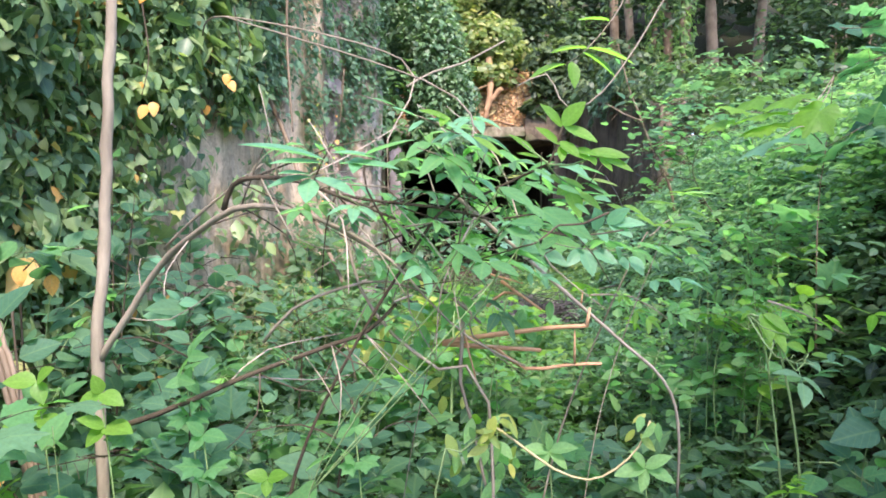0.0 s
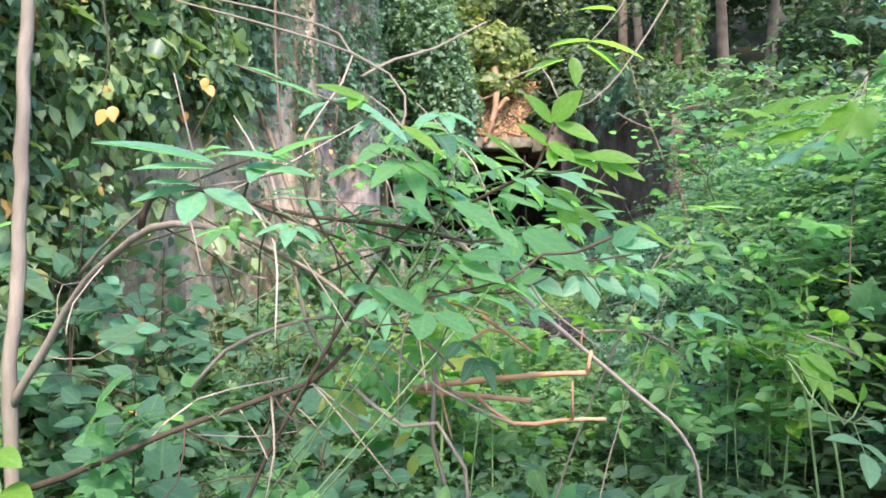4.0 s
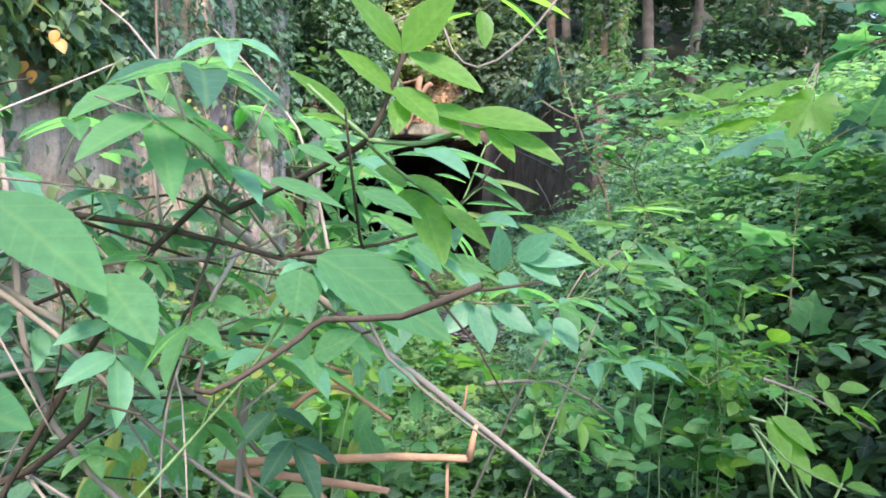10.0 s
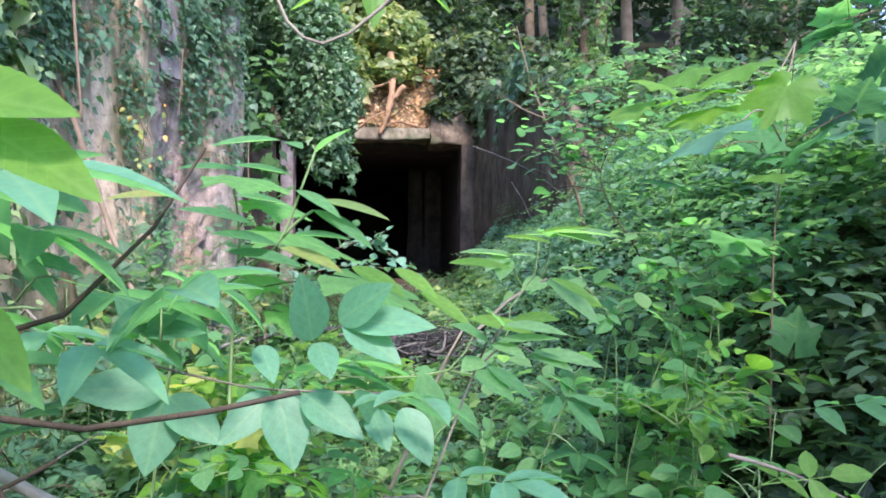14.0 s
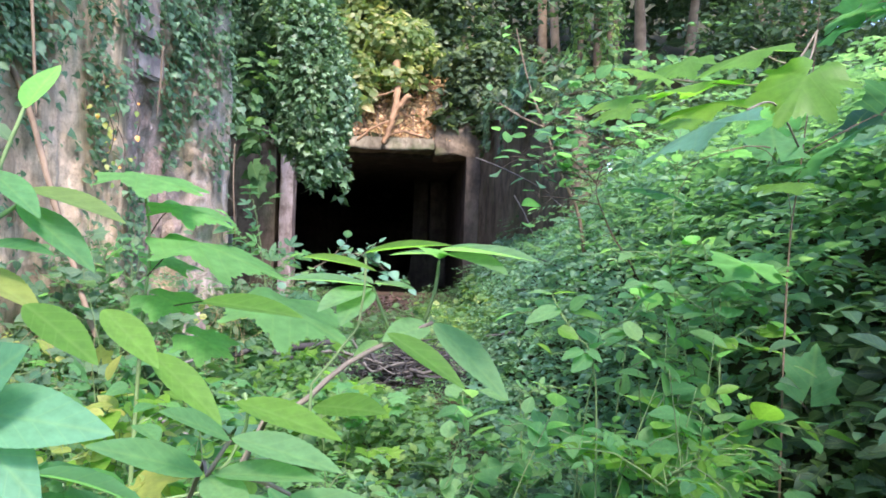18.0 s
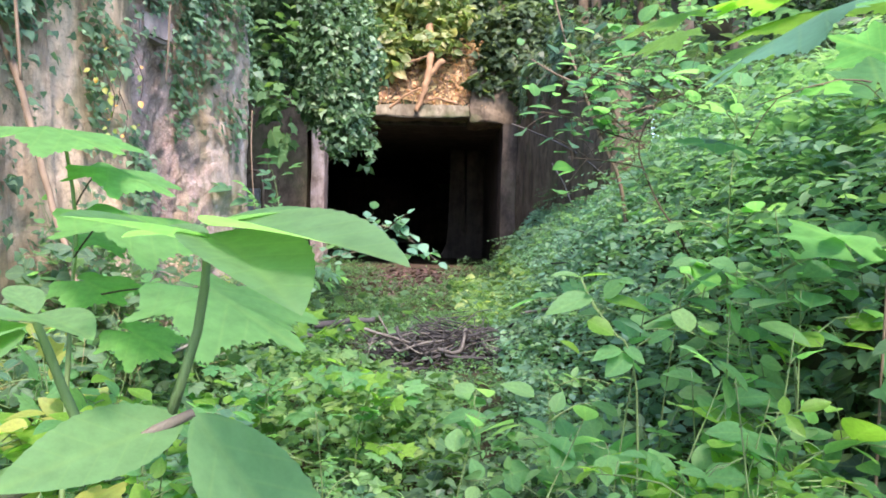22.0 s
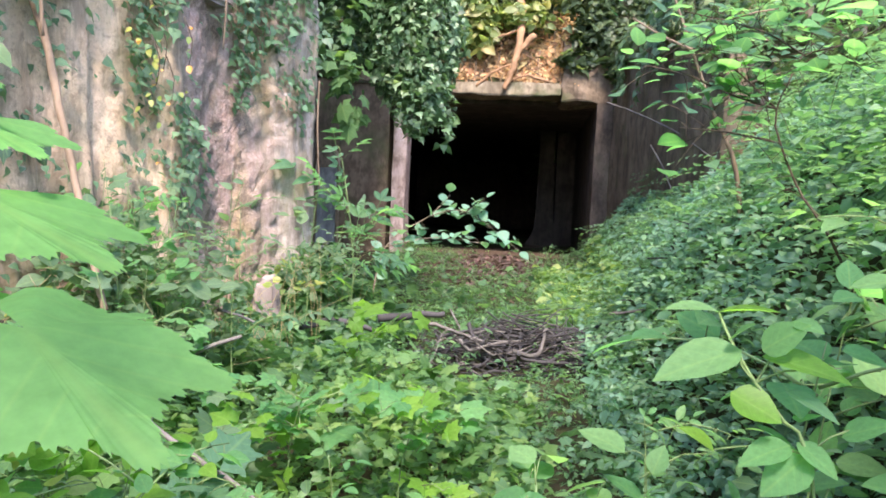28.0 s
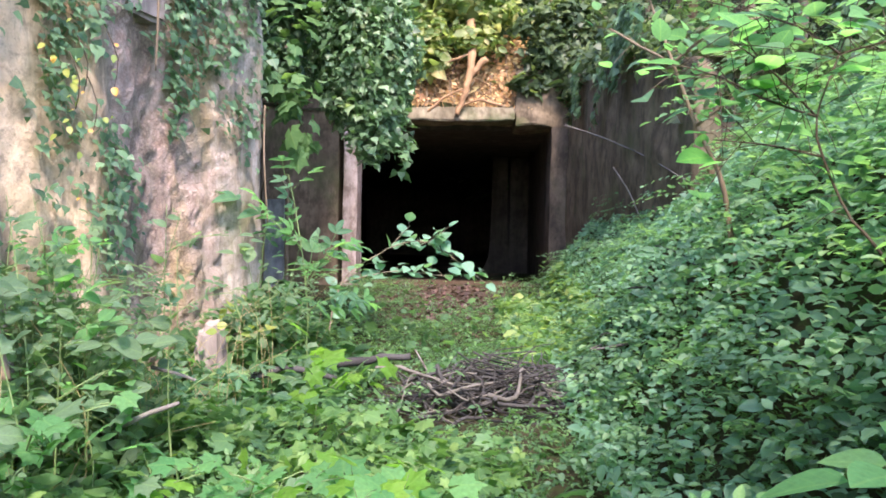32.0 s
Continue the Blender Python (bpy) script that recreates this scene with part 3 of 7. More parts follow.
def wall_point(s, z, out=0.0):
    """Point of the western face: s metres from its far corner, height z, with its relief."""
    s, z = np.asarray(s, float), np.asarray(z, float)
    rib = 0.20 * (fbm(s * 1.3, z * 0.12, 3) - 0.5) + 0.10 * (fbm(s * 3.4, z * 0.3, 8) - 0.5)
    pit = 0.07 * (fbm(s * 2.4, z * 1.6, 21) - 0.5) + 0.05 * (fbm(s * 8, z * 3.0, 31, 3) - 0.5)
    rubble = smooth01((s - 0.25) / 0.2) * smooth01((1.75 - s) / 0.2)
    pit = pit + (0.022 + 0.075 * rubble) * (fbm(s * 17, z * 14, 37, 3) - 0.5)
    ridge = 0.10 * np.exp(-(((s - 1.86 - 0.02 * np.sin(z * 2)) / 0.13) ** 4)) + 0.10 * np.exp(-(((s - 2.58) / 0.11) ** 4)) - 0.05 * rubble
    hollow = -0.14 * np.exp(-(((s - 1.15) / 0.42) ** 2 + ((z - 2.2) / 1.3) ** 2))
    lean = 0.09 - 0.035 * (z - 1)
    o = rib + ridge + pit + hollow + lean + out
    p = WALL_A + s[..., None] * WALL_D + o[..., None] * WALL_N
    return np.concatenate([p, z[..., None]], -1)


def sheet(name, pts, mat, label, category="wall"):
    """A grid of points with thickness behind it, as one piece of the setting."""
    ny, nx = pts.shape[:2]
    idx = np.arange(nx * ny).reshape(ny, nx)
    a, b, c, d = idx[:-1, :-1].ravel(), idx[:-1, 1:].ravel(), idx[1:, 1:].ravel(), idx[1:, :-1].ravel()
    T = np.concatenate([np.stack([a, b, c], 1), np.stack([a, c, d], 1)])
    ob = put(name, tri_mesh(name, pts.reshape(-1, 3), T), mat)
    return tagged(ob, label, category, kind="structure")


ss, zz = np.meshgrid(np.concatenate([np.arange(0, 5, 0.026), np.arange(5, 12.01, 0.08)]), np.arange(-0.3, 5.81, 0.033))
face = wall_point(ss, zz)
# the far corner turns back to the west, and so does the crest
back = np.stack([face[:, 0] + np.array([-0.22 * k * k - 0.06 * k, 0.10 * k, 0.0]) for k in range(5, 0, -1)], 1)
face = np.concatenate([back, face], 1)
top = np.stack([face[-1] + np.array([-0.5 * k, 0.0, 0.02 * k]) for k in range(1, 8)], 0)
face = np.concatenate([face, top], 0)
sheet("wall_west", face[:, ::-1], M_ROCK, "weathered cream and pinkish stone face of the cutting")


def box_bm(bm, x0, x1, y0, y1, z0, z1, cuts=0):
    m = Matrix.Translation(((x0 + x1) / 2, (y0 + y1) / 2, (z0 + z1) / 2)) @ Matrix.Diagonal((x1 - x0, y1 - y0, z1 - z0, 1))
    return bmesh.ops.create_cube(bm, size=1.0, matrix=m)


def slab(name, box, mat, label="", category="", kind="structure", parent=None, rough=0.012, cell=0.12, bevel=0.02):
    """A block of cast concrete with bevelled, slightly uneven faces."""
    bm = bmesh.new()
    box_bm(bm, *box)
    bmesh.ops.bevel(bm, geom=bm.edges[:], offset=bevel, segments=2, affect="EDGES")
    long = [e for e in bm.edges if e.calc_length() > 3 * cell]
    while long and len(bm.faces) < 6000:
        bmesh.ops.subdivide_edges(bm, edges=long, cuts=1, use_grid_fill=True)
        long = [e for e in bm.edges if e.calc_length() > 3 * cell]
    for v in bm.verts:
        n = noise.noise_vector(v.co * 1.7) * 0.6 + noise.noise_vector(v.co * 5.1) * 0.4
        v.co += n * rough
    me = bpy.data.meshes.new(name)
    bm.to_mesh(me)
    bm.free()
    ob = put(name, me, mat, parent)
    if parent is None:
        tagged(ob, label, category, kind=kind)
    else:
        tagged(ob, label)
    return ob


# portal of the tunnel
PY = 15.5
slab("wall_portal_west", (-5.0, -1.76, PY + 0.05, PY + 0.6, 0.2, 3.9), M_SIDE, "stained concrete wall beside the tunnel mouth", "wall")
slab("door_post", (-1.66, -1.42, PY - 0.05, PY + 0.5, 0.4, 3.5), M_FLAKE, "pale flaking concrete jamb of the tunnel mouth", "jamb", rough=0.025)
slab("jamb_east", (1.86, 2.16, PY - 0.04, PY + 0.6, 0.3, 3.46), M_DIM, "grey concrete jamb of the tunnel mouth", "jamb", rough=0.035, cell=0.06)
slab("lintel", (-1.85, 1.22, PY - 0.12, PY + 0.55, 3.54, 3.76), M_LINTEL, "pale chipped concrete lintel over the tunnel mouth", "lintel", rough=0.06, cell=0.04)
slab("lintel_end", (1.23, 2.35, PY - 0.03, PY + 0.6, 3.44, 4.42), M_SIDE, "stained concrete block at the end of the lintel", "lintel", rough=0.1, cell=0.05)
# side wall on the east, from the mouth towards the walker
pw = []
for z in np.arange(0.0, 4.3, 0.09):
    row = []
    for s in np.arange(0, 1.0001, 0.012):
        x, y = 2.12 + 0.34 * s, PY - 0.02 - 6.25 * s
        o = 0.08 * (float(fbm(s * 7, z * 1.3, 4)) - 0.5) + 0.05 * (float(fbm(s * 30, z * 3, 9)) - 0.5)
        row.append((x - o + 0.03 * max(z - 2.8, 0), y, z * (1 - 0.26 * s**1.5) + 0.06 * float(fbm(s * 14, z * 0, 19))))
    for k in range(1, 6):
        row.append((row[-1][0] + 0.12, row[-1][1] + 0.05 * k, row[-1][2]))
    pw.append(row)
pw.append([(x + 0.5, y, z) for x, y, z in pw[-1]])
sheet("wall_east", np.array(pw)[:, ::-1], M_SIDE, "stained brown concrete side wall running to the tunnel")

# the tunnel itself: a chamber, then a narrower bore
slab("tunnel_wall_west", (-4.6, -4.0, PY + 0.62, 34, 0.2, 3.9), M_TUNNEL, "concrete tunnel wall, gloom put into its colour", "wall", cell=0.5)
slab("tunnel_wall_east", (1.88, 2.5, PY + 0.62, 34, 0.2, 3.9), M_TUNNEL, "concrete tunnel wall, gloom put into its colour", "wall", cell=0.5)
slab("ceiling", (-4.5, 2.4, PY + 0.56, 34, 3.47, 3.95), M_TUNNEL, "concrete tunnel ceiling, gloom put into its colour", "ceiling", cell=0.5)
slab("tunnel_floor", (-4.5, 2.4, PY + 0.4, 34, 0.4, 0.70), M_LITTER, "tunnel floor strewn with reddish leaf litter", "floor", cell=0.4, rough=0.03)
slab("tunnel_end", (-4.5, 2.4, 34, 34.5, 0.3, 3.9), M_TUNNEL, "end wall closing the tunnel, gloom put into its colour", "wall", cell=0.6)
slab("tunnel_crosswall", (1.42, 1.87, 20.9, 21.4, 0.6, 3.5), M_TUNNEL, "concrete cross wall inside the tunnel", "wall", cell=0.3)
bm = bmesh.new()
ring = None
for z, w0, w1 in ((0.7, 0.72, 1.50), (0.85, 0.83, 1.46), (1.1, 0.93, 1.43), (1.6, 0.97, 1.38), (2.4, 0.98, 1.35), (3.5, 0.99, 1.35)):
    r = [bm.verts.new(p) for p in ((w0, 20.7, z), (w1, 20.7, z), (w1, 21.3, z), (w0, 21.3, z))]
    if ring:
        for k in range(4):
            bm.faces.new((ring[k], ring[(k + 1) % 4], r[(k + 1) % 4], r[k]))
    ring = r
bmesh.ops.recalc_face_normals(bm, faces=bm.faces)
me = bpy.data.meshes.new("pillar")
bm.to_mesh(me)
bm.free()
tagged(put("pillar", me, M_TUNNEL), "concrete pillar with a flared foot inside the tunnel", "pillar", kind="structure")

# hillside over the portal and the terrace over the western face
hx, hy = np.meshgrid(np.arange(-14, 22.01, 0.5), np.concatenate([np.arange(15.5, 18, 0.25), np.arange(18, 60, 1.5)]))
hz = 3.72 + 0.55 * np.sqrt(np.clip(hy - 15.5, 0, 3)) + 0.04 * (hy - 15.5) + 0.55 * np.clip(hy - 25, 0, None) + 0.5 * (fbm(hx * 0.5, hy * 0.5, 11) - 0.5)
sheet("hillside", np.stack([hx, hy, hz], -1), M_SOIL, "steep wooded hillside above the tunnel", "hillside")
tx, ty = np.meshgrid(np.arange(-16, -0.9, 0.5), np.arange(-8, 15.8, 0.6))
edge = -1.10 - 0.25 * (8.65 - ty) - 0.3
tz = 5.55 + 0.35 * np.clip(edge - tx, 0, None) + 0.3 * (fbm(tx, ty, 17) - 0.5)
tx = np.minimum(tx, edge)
sheet("terrace", np.stack([tx, ty, tz], -1), M_SOIL, "wooded terrace above the stone face", "hillside")
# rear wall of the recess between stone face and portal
slab("wall_recess", (-3.6, -3.1, 8.9, PY + 0.3, 0.1, 5.4), M_DIM, "concrete wall of the recess, shade put into its dark colour", "wall", cell=0.3, rough=0.05)
# pale board and a bent bar in the recess
slab("weathered_board", (-2.02, -1.78, 12.02, 12.08, 0.9, 2.02), M_BOARD, "pale blue-grey weathered board standing in the recess", "board", kind="", rough=0.03, cell=0.05, bevel=0.008)
bar = thing("bent_bar", "rusty bent iron bar over the board in the recess", "bar", at=(-2.06, 12.0, 0.6))
stem("bar", [(-2.06, 12.0, 0.6), (-2.05, 12.0, 1.9), (-2.0, 12.0, 2.22), (-1.82, 12.0, 2.26), (-1.74, 12.0, 2.1), (-1.73, 12.0, 1.6), (-1.73, 12.0, 0.6)], (0.022, 0.022), M_BARK, bar)
# bare earth with roots over the lintel
ex, ez = np.meshgrid(np.arange(-1.9, 4.4, 0.08), np.arange(0, 1.0001, 0.06))
ey = PY + 0.12 + 0.75 * ez**1.4 - 0.22 * (fbm(ex * 2.2, ez * 4, 6) - 0.5)
sheet("earth_bank", np.stack([ex, ey, 3.72 + 1.45 * ez + 0.1 * (fbm(ex * 2, ez, 12) - 0.5)], -1), M_EARTH, "bare earth above the lintel, sunlight put into its orange", "earth")

# ledge stones in the stone face
for n, (s, z, w, h, dpt) in enumerate(((1.29, 3.04, 0.38, 0.19, 0.13), (1.38, 3.43, 0.32, 0.40, 0.12), (1.35, 4.15, 0.36, 0.32, 0.12))):
    p = wall_point(np.array([s]), np.array([z]))[0]
    bm = bmesh.new()
    bmesh.ops.create_cube(bm, size=1.0, matrix=Matrix.Diagonal((w, dpt, h, 1)))
    bmesh.ops.bevel(bm, geom=bm.edges[:], offset=0.025, segments=2, affect="EDGES")
    bmesh.ops.subdivide_edges(bm, edges=bm.edges[:], cuts=2, use_grid_fill=True)
    for v in bm.verts:
        v.co += noise.noise_vector(v.co * 8 + Vector((n, 0, 0))) * 0.018
    me = bpy.data.meshes.new("ledge_stone")
    bm.to_mesh(me)
    bm.free()
    ob = put("ledge_stone", me, M_BLOCK, m=pose(p[0], p[1], p[2], 0, 0, 76))
    tagged(ob, "pinkish concrete ledge stone let into the stone face", "stone", "ledge stones")
# broken stone at the foot of the face
bm = bmesh.new()
bmesh.ops.create_cube(bm, size=1.0, matrix=Matrix.Diagonal((0.23, 0.26, 0.84, 1)))
bmesh.ops.bevel(bm, geom=bm.edges[:], offset=0.05, segments=3, affect="EDGES")
bmesh.ops.subdivide_edges(bm, edges=bm.edges[:], cuts=4, use_grid_fill=True)
for v in bm.verts:
    v.co.x *= 1 - 0.3 * smooth01((v.co.z - 0.05) / 0.4)
    v.co += noise.noise_vector(v.co * 3) * 0.05 + noise.noise_vector(v.co * 9) * 0.025 + noise.noise_vector(v.co * 26) * 0.008
me = bpy.data.meshes.new("broken_stone")
bm.to_mesh(me)
bm.free()
tagged(put("broken_stone", me, M_BLOCK, m=pose(-1.16, 7.72, 0.56, 3, 4, 24)), "pale broken stone leaning at the foot of the face", "stone")

# ---------------------------------------------------------------- foliage as stuff
R = np.random.default_rng(7)
UP = np.array([0.0, 0.0, 1.0])


def over_ground(n, x0, x1, y0, y1, height, spread, keep=None):
    x, y = R.uniform(x0, x1, n), R.uniform(y0, y1, n)
    if keep is not None:
        k = R.uniform(0, 1, n) < keep(x, y)
        x, y = x[k], y[k]
    hump = fbm(x * 1.6, y * 1.6, 41)
    z = ground_z(x, y) + height * (0.25 + 1.1 * hump) * R.uniform(0.15, 1.0, len(x)) ** 0.6 + R.normal(0, spread, len(x))
    return np.stack([x, y, z], 1)


def west_x(y):
    return -1.10 - 0.25 * (8.65 - y)


def bed(x, y):
    """Where the cover grows: between face and bank, thin on the litter before the mouth and round the sticks."""
    ok = (x > west_x(np.minimum(y, 8.65)) - 0.2) * 1.0
    litter = np.exp(-(((x - 0.35) / 0.95) ** 2 + ((y - 13.9) / 2.2) ** 2))
    pile = np.exp(-(((x - 0.8) / 0.75) ** 4 + ((y - 7.95) / 0.55) ** 4))
    return ok * np.clip(1 - 1.25 * litter - 0.95 * pile, 0, 1)


def clear(P, r=0.16):
    """Keeps a walker's gap along the line walked."""
    line = np.array([e for _, e, _, _ in PATH])
    d = np.min(np.linalg.norm(P[:, None, :2] - line[None, ::2, :2], axis=2), axis=1)
    return P[(d > r + 0.16 * (P[:, 2] > 0.9)) | (P[:, 2] < 0.95)]


def fol(P, size, leaf, n=None, jitter=0.5, heading=None, sd=0.3):
    nn = np.tile(UP, (len(P), 1)) if n is None else n
    return foliage(P, nn, size * np.exp(R.normal(0, sd, len(P))), leaf, R, jitter, heading)


P = clear(over_ground(36000, -3.2, 1.9, 2.6, 15.2, 0.30, 0.02, bed))
near_, far_ = P[P[:, 1] < 8.0], P[P[:, 1] >= 8.0]
P2 = clear(over_ground(12000, -2.6, 1.9, -1.5, 5.2, 0.40, 0.04, bed))
P3 = clear(over_ground(1500, -2.0, 1.4, 2.6, 12.0, 0.42, 0.03, bed))
near_, P2 = (q[(q[:, 0] < 1.3) | (q[:, 1] > 3.7) | (R.uniform(0, 1, len(q)) < 0.35)] for q in (near_, P2))


def rear(x, y):
    """Thinning cover behind the start of the walk and out to the sides."""
    return bed(x, np.maximum(y, -20)) * smooth01((9.5 - np.hypot(x - 1.5, (y + 0.5) * 0.9)) / 5.0) * (1 - smooth01((y - 2.0) / 1.5) * (x < 4.0))


P4 = clear(over_ground(26000, -7.0, 11.0, -9.5, 3.5, 0.5, 0.05, rear), 0.5)
stuff("ground_cover", "dense low green ground cover of small leaves", "ground cover", M_COVER,
      [fol(near_, 0.07, L_TRIO, jitter=0.4), fol(far_, 0.072, L_TRIOFAR, jitter=0.4), fol(P3[::2], 0.1, L_MAPLE, jitter=0.4), fol(P4, 0.15, L_FAR)])
stuff("bramble_cover", "dark green bramble leaves under the shrubs, shade put into their colour", "ground cover", M_BRAMBLE, [fol(P2[::2], 0.08, L_MED), fol(P2[1::2], 0.09, L_TRIO, jitter=0.4)])
P = clear(over_ground(4600, -0.9, 0.9, 3.5, 6.6, 0.5, 0.03, bed), 0.5)
P = P[(fbm(P[:, 0] * 1.8, P[:, 1] * 1.5, 121) > 0.47)]
stuff("maple_seedlings", "low yellow-green maple seedlings in the ground cover", "ground cover", M_SEEDLING, [fol(P, 0.068, L_MAPLE, jitter=0.45)])
P = over_ground(2300, 0.9, 1.8, 9.0, 13.2, 0.22, 0.03, lambda x, y: smooth01((x - 0.8) / 0.4))
stuff("pale_cover", "pale yellow-green leaves at the foot of the bank", "ground cover", M_PALE, [fol(P, 0.1, L_BROAD, jitter=0.4)])

# bank on the east: small-leaved thicket; level sprays of leaves over a darker filling
def sprays(C, n, length, size, leaf_shape, lean=(0.0, 0.0, 0.0), rise=0.12):
    """Leaves set in two rows along short level twigs that start at the points C."""
    N = len(C)
    a = R.uniform(0, 2 * np.pi, N)
    D = np.stack([np.cos(a), np.sin(a), R.normal(rise, 0.12, N)], 1) + np.array(lean)
    D /= np.linalg.norm(D, axis=1, keepdims=True)
    L = length * R.uniform(0.6, 1.3, N)
    f = (np.arange(n) + 0.5) / n
    P = C[:, None, :] + D[:, None, :] * (L[:, None] * f)[..., None]
    P[..., 2] -= (0.35 * L)[:, None] * f**2
    S = np.stack([-D[:, 1], D[:, 0], 0 * a], 1)
    sg = np.where(np.arange(n) % 2 == 0, 1.0, -1.0)
    H = D[:, None, :] * 0.75 + S[:, None, :] * sg[None, :, None] - np.array([0, 0, 0.15])
    H[:, -1] = D
    k = (1.0 - 0.35 * f) * size
    P, H = P.reshape(-1, 3), H.reshape(-1, 3)
    sz = np.tile(k, N) * np.exp(R.normal(0, 0.2, N * n))
    nn = np.tile(UP, (N * n, 1)) + np.repeat(R.normal(0, 0.25, (N, 3)), n, 0)
    Rm = frames(nn + R.normal(0, 0.14, nn.shape), H + R.normal(0, 0.12, H.shape))
    v, t, u = leaf_shape
    V = np.einsum("nij,vj->nvi", Rm, v) * sz[:, None, None] + P[:, None, :]
    T = t[None] + (np.arange(N * n) * len(v))[:, None, None]
    return V.reshape(-1, 3), T.reshape(-1, 3), np.tile(u, (N * n, 1))


def pressed(P):
    """Growth lies lower along the side wall, towards the portal."""
    g = ground_z(P[:, 0], P[:, 1])
    low = 1 - 0.7 * smooth01((P[:, 1] - 8.3) / 2.0)
    P[:, 2] = g + (P[:, 2] - g) * low
    return P


tier = np.array([-0.18, -0.25, 0.9])
P = pressed(clear(over_ground(40000, 1.25, 4.4, 2.2, 13.5, 0.34, 0.04), 0.6))
P3 = clear(over_ground(9000, 4.0, 9.0, 0.5, 15, 0.9, 0.12), 0.6)
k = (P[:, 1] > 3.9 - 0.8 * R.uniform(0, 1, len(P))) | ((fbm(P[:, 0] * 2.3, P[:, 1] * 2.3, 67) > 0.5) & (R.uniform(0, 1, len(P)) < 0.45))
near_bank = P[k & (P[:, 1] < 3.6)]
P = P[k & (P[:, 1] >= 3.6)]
stuff("bank_thicket", "dense blue-green thicket covering the bank", "thicket", M_SHRUB, [fol(P, 0.056, L_SMALL, np.tile(tier, (len(P), 1)), 0.5)])
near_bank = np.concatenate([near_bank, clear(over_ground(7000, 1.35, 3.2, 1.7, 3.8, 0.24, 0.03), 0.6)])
# the bank's near end takes darker leaves in place of shade
stuff("shaded_thicket", "undergrowth low on the bank, its shade put into the leaf colour", "thicket", M_WOODS, [fol(near_bank, 0.07, L_SMALL, np.tile(tier, (len(near_bank), 1)), 0.5)])
behind = np.stack([R.uniform(2.7, 7.0, 5000), R.uniform(10.5, 15.9, 5000), R.uniform(1.6, 4.4, 5000)], 1)
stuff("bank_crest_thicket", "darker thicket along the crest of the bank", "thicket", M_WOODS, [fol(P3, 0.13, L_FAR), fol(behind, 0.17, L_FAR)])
C = pressed(clear(over_ground(2400, 1.35, 4.4, 2.4, 13.0, 0.55, 0.06), 0.7))
C = C[(C[:, 1] < 9.0) | (R.uniform(0, 1, len(C)) < 0.5)]
C2 = clear(over_ground(1300, 1.2, 3.8, 1.6, 6.2, 0.6, 0.08), 0.7)
C2 = C2[C2[:, 0] > 1.45 + 0.22 * np.clip(C2[:, 1] - 1.8, 0, 3)]
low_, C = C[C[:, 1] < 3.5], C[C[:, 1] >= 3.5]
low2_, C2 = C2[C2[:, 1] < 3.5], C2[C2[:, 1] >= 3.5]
stuff("bank_sprays", "level leafy sprays standing out of the bank thicket", "thicket", M_SPRAY, [sprays(C, 13, 0.42, 0.062, L_SMALL, (-0.3, -0.3, 0))])
stuff("bank_leafage", "light green leafage over the foot of the bank", "thicket", M_BANK, [sprays(C2, 11, 0.5, 0.08, L_MED, (-0.35, -0.3, 0.1))])
# same sprays as above, in a darker green that stands for shade
stuff("low_bank_sprays", "leafy sprays low on the bank's near end, shade put into their green", "thicket", M_BRAMBLE, [sprays(low_[::2], 11, 0.42, 0.075, L_SMALL, (-0.3, -0.3, 0)), sprays(low2_[::3], 11, 0.5, 0.085, L_MED, (-0.35, -0.3, 0.1))])

# weeds along the foot of the face
x = R.uniform(0, 1, 9000)
y = R.uniform(1.0, 8.8, 9000)
px = west_x(y) + 0.05 + 0.95 * x**1.6
hz = (0.95 - 0.55 * x) * (0.35 + fbm(px * 1.5, y * 1.2, 77)) * (1 - 0.4 * np.exp(-(((y - 7.3) / 0.5) ** 2)))
P = clear(np.stack([px, y, ground_z(px, y) + hz * R.uniform(0.05, 1, 9000) ** 0.7], 1))
stuff("wall_weeds", "tangle of weeds and nettles along the stone face", "weeds", M_COVER, [fol(P[::2], 0.09, L_SMALL, jitter=0.7), fol(P[1::2], 0.10, L_BROAD, jitter=0.6)])


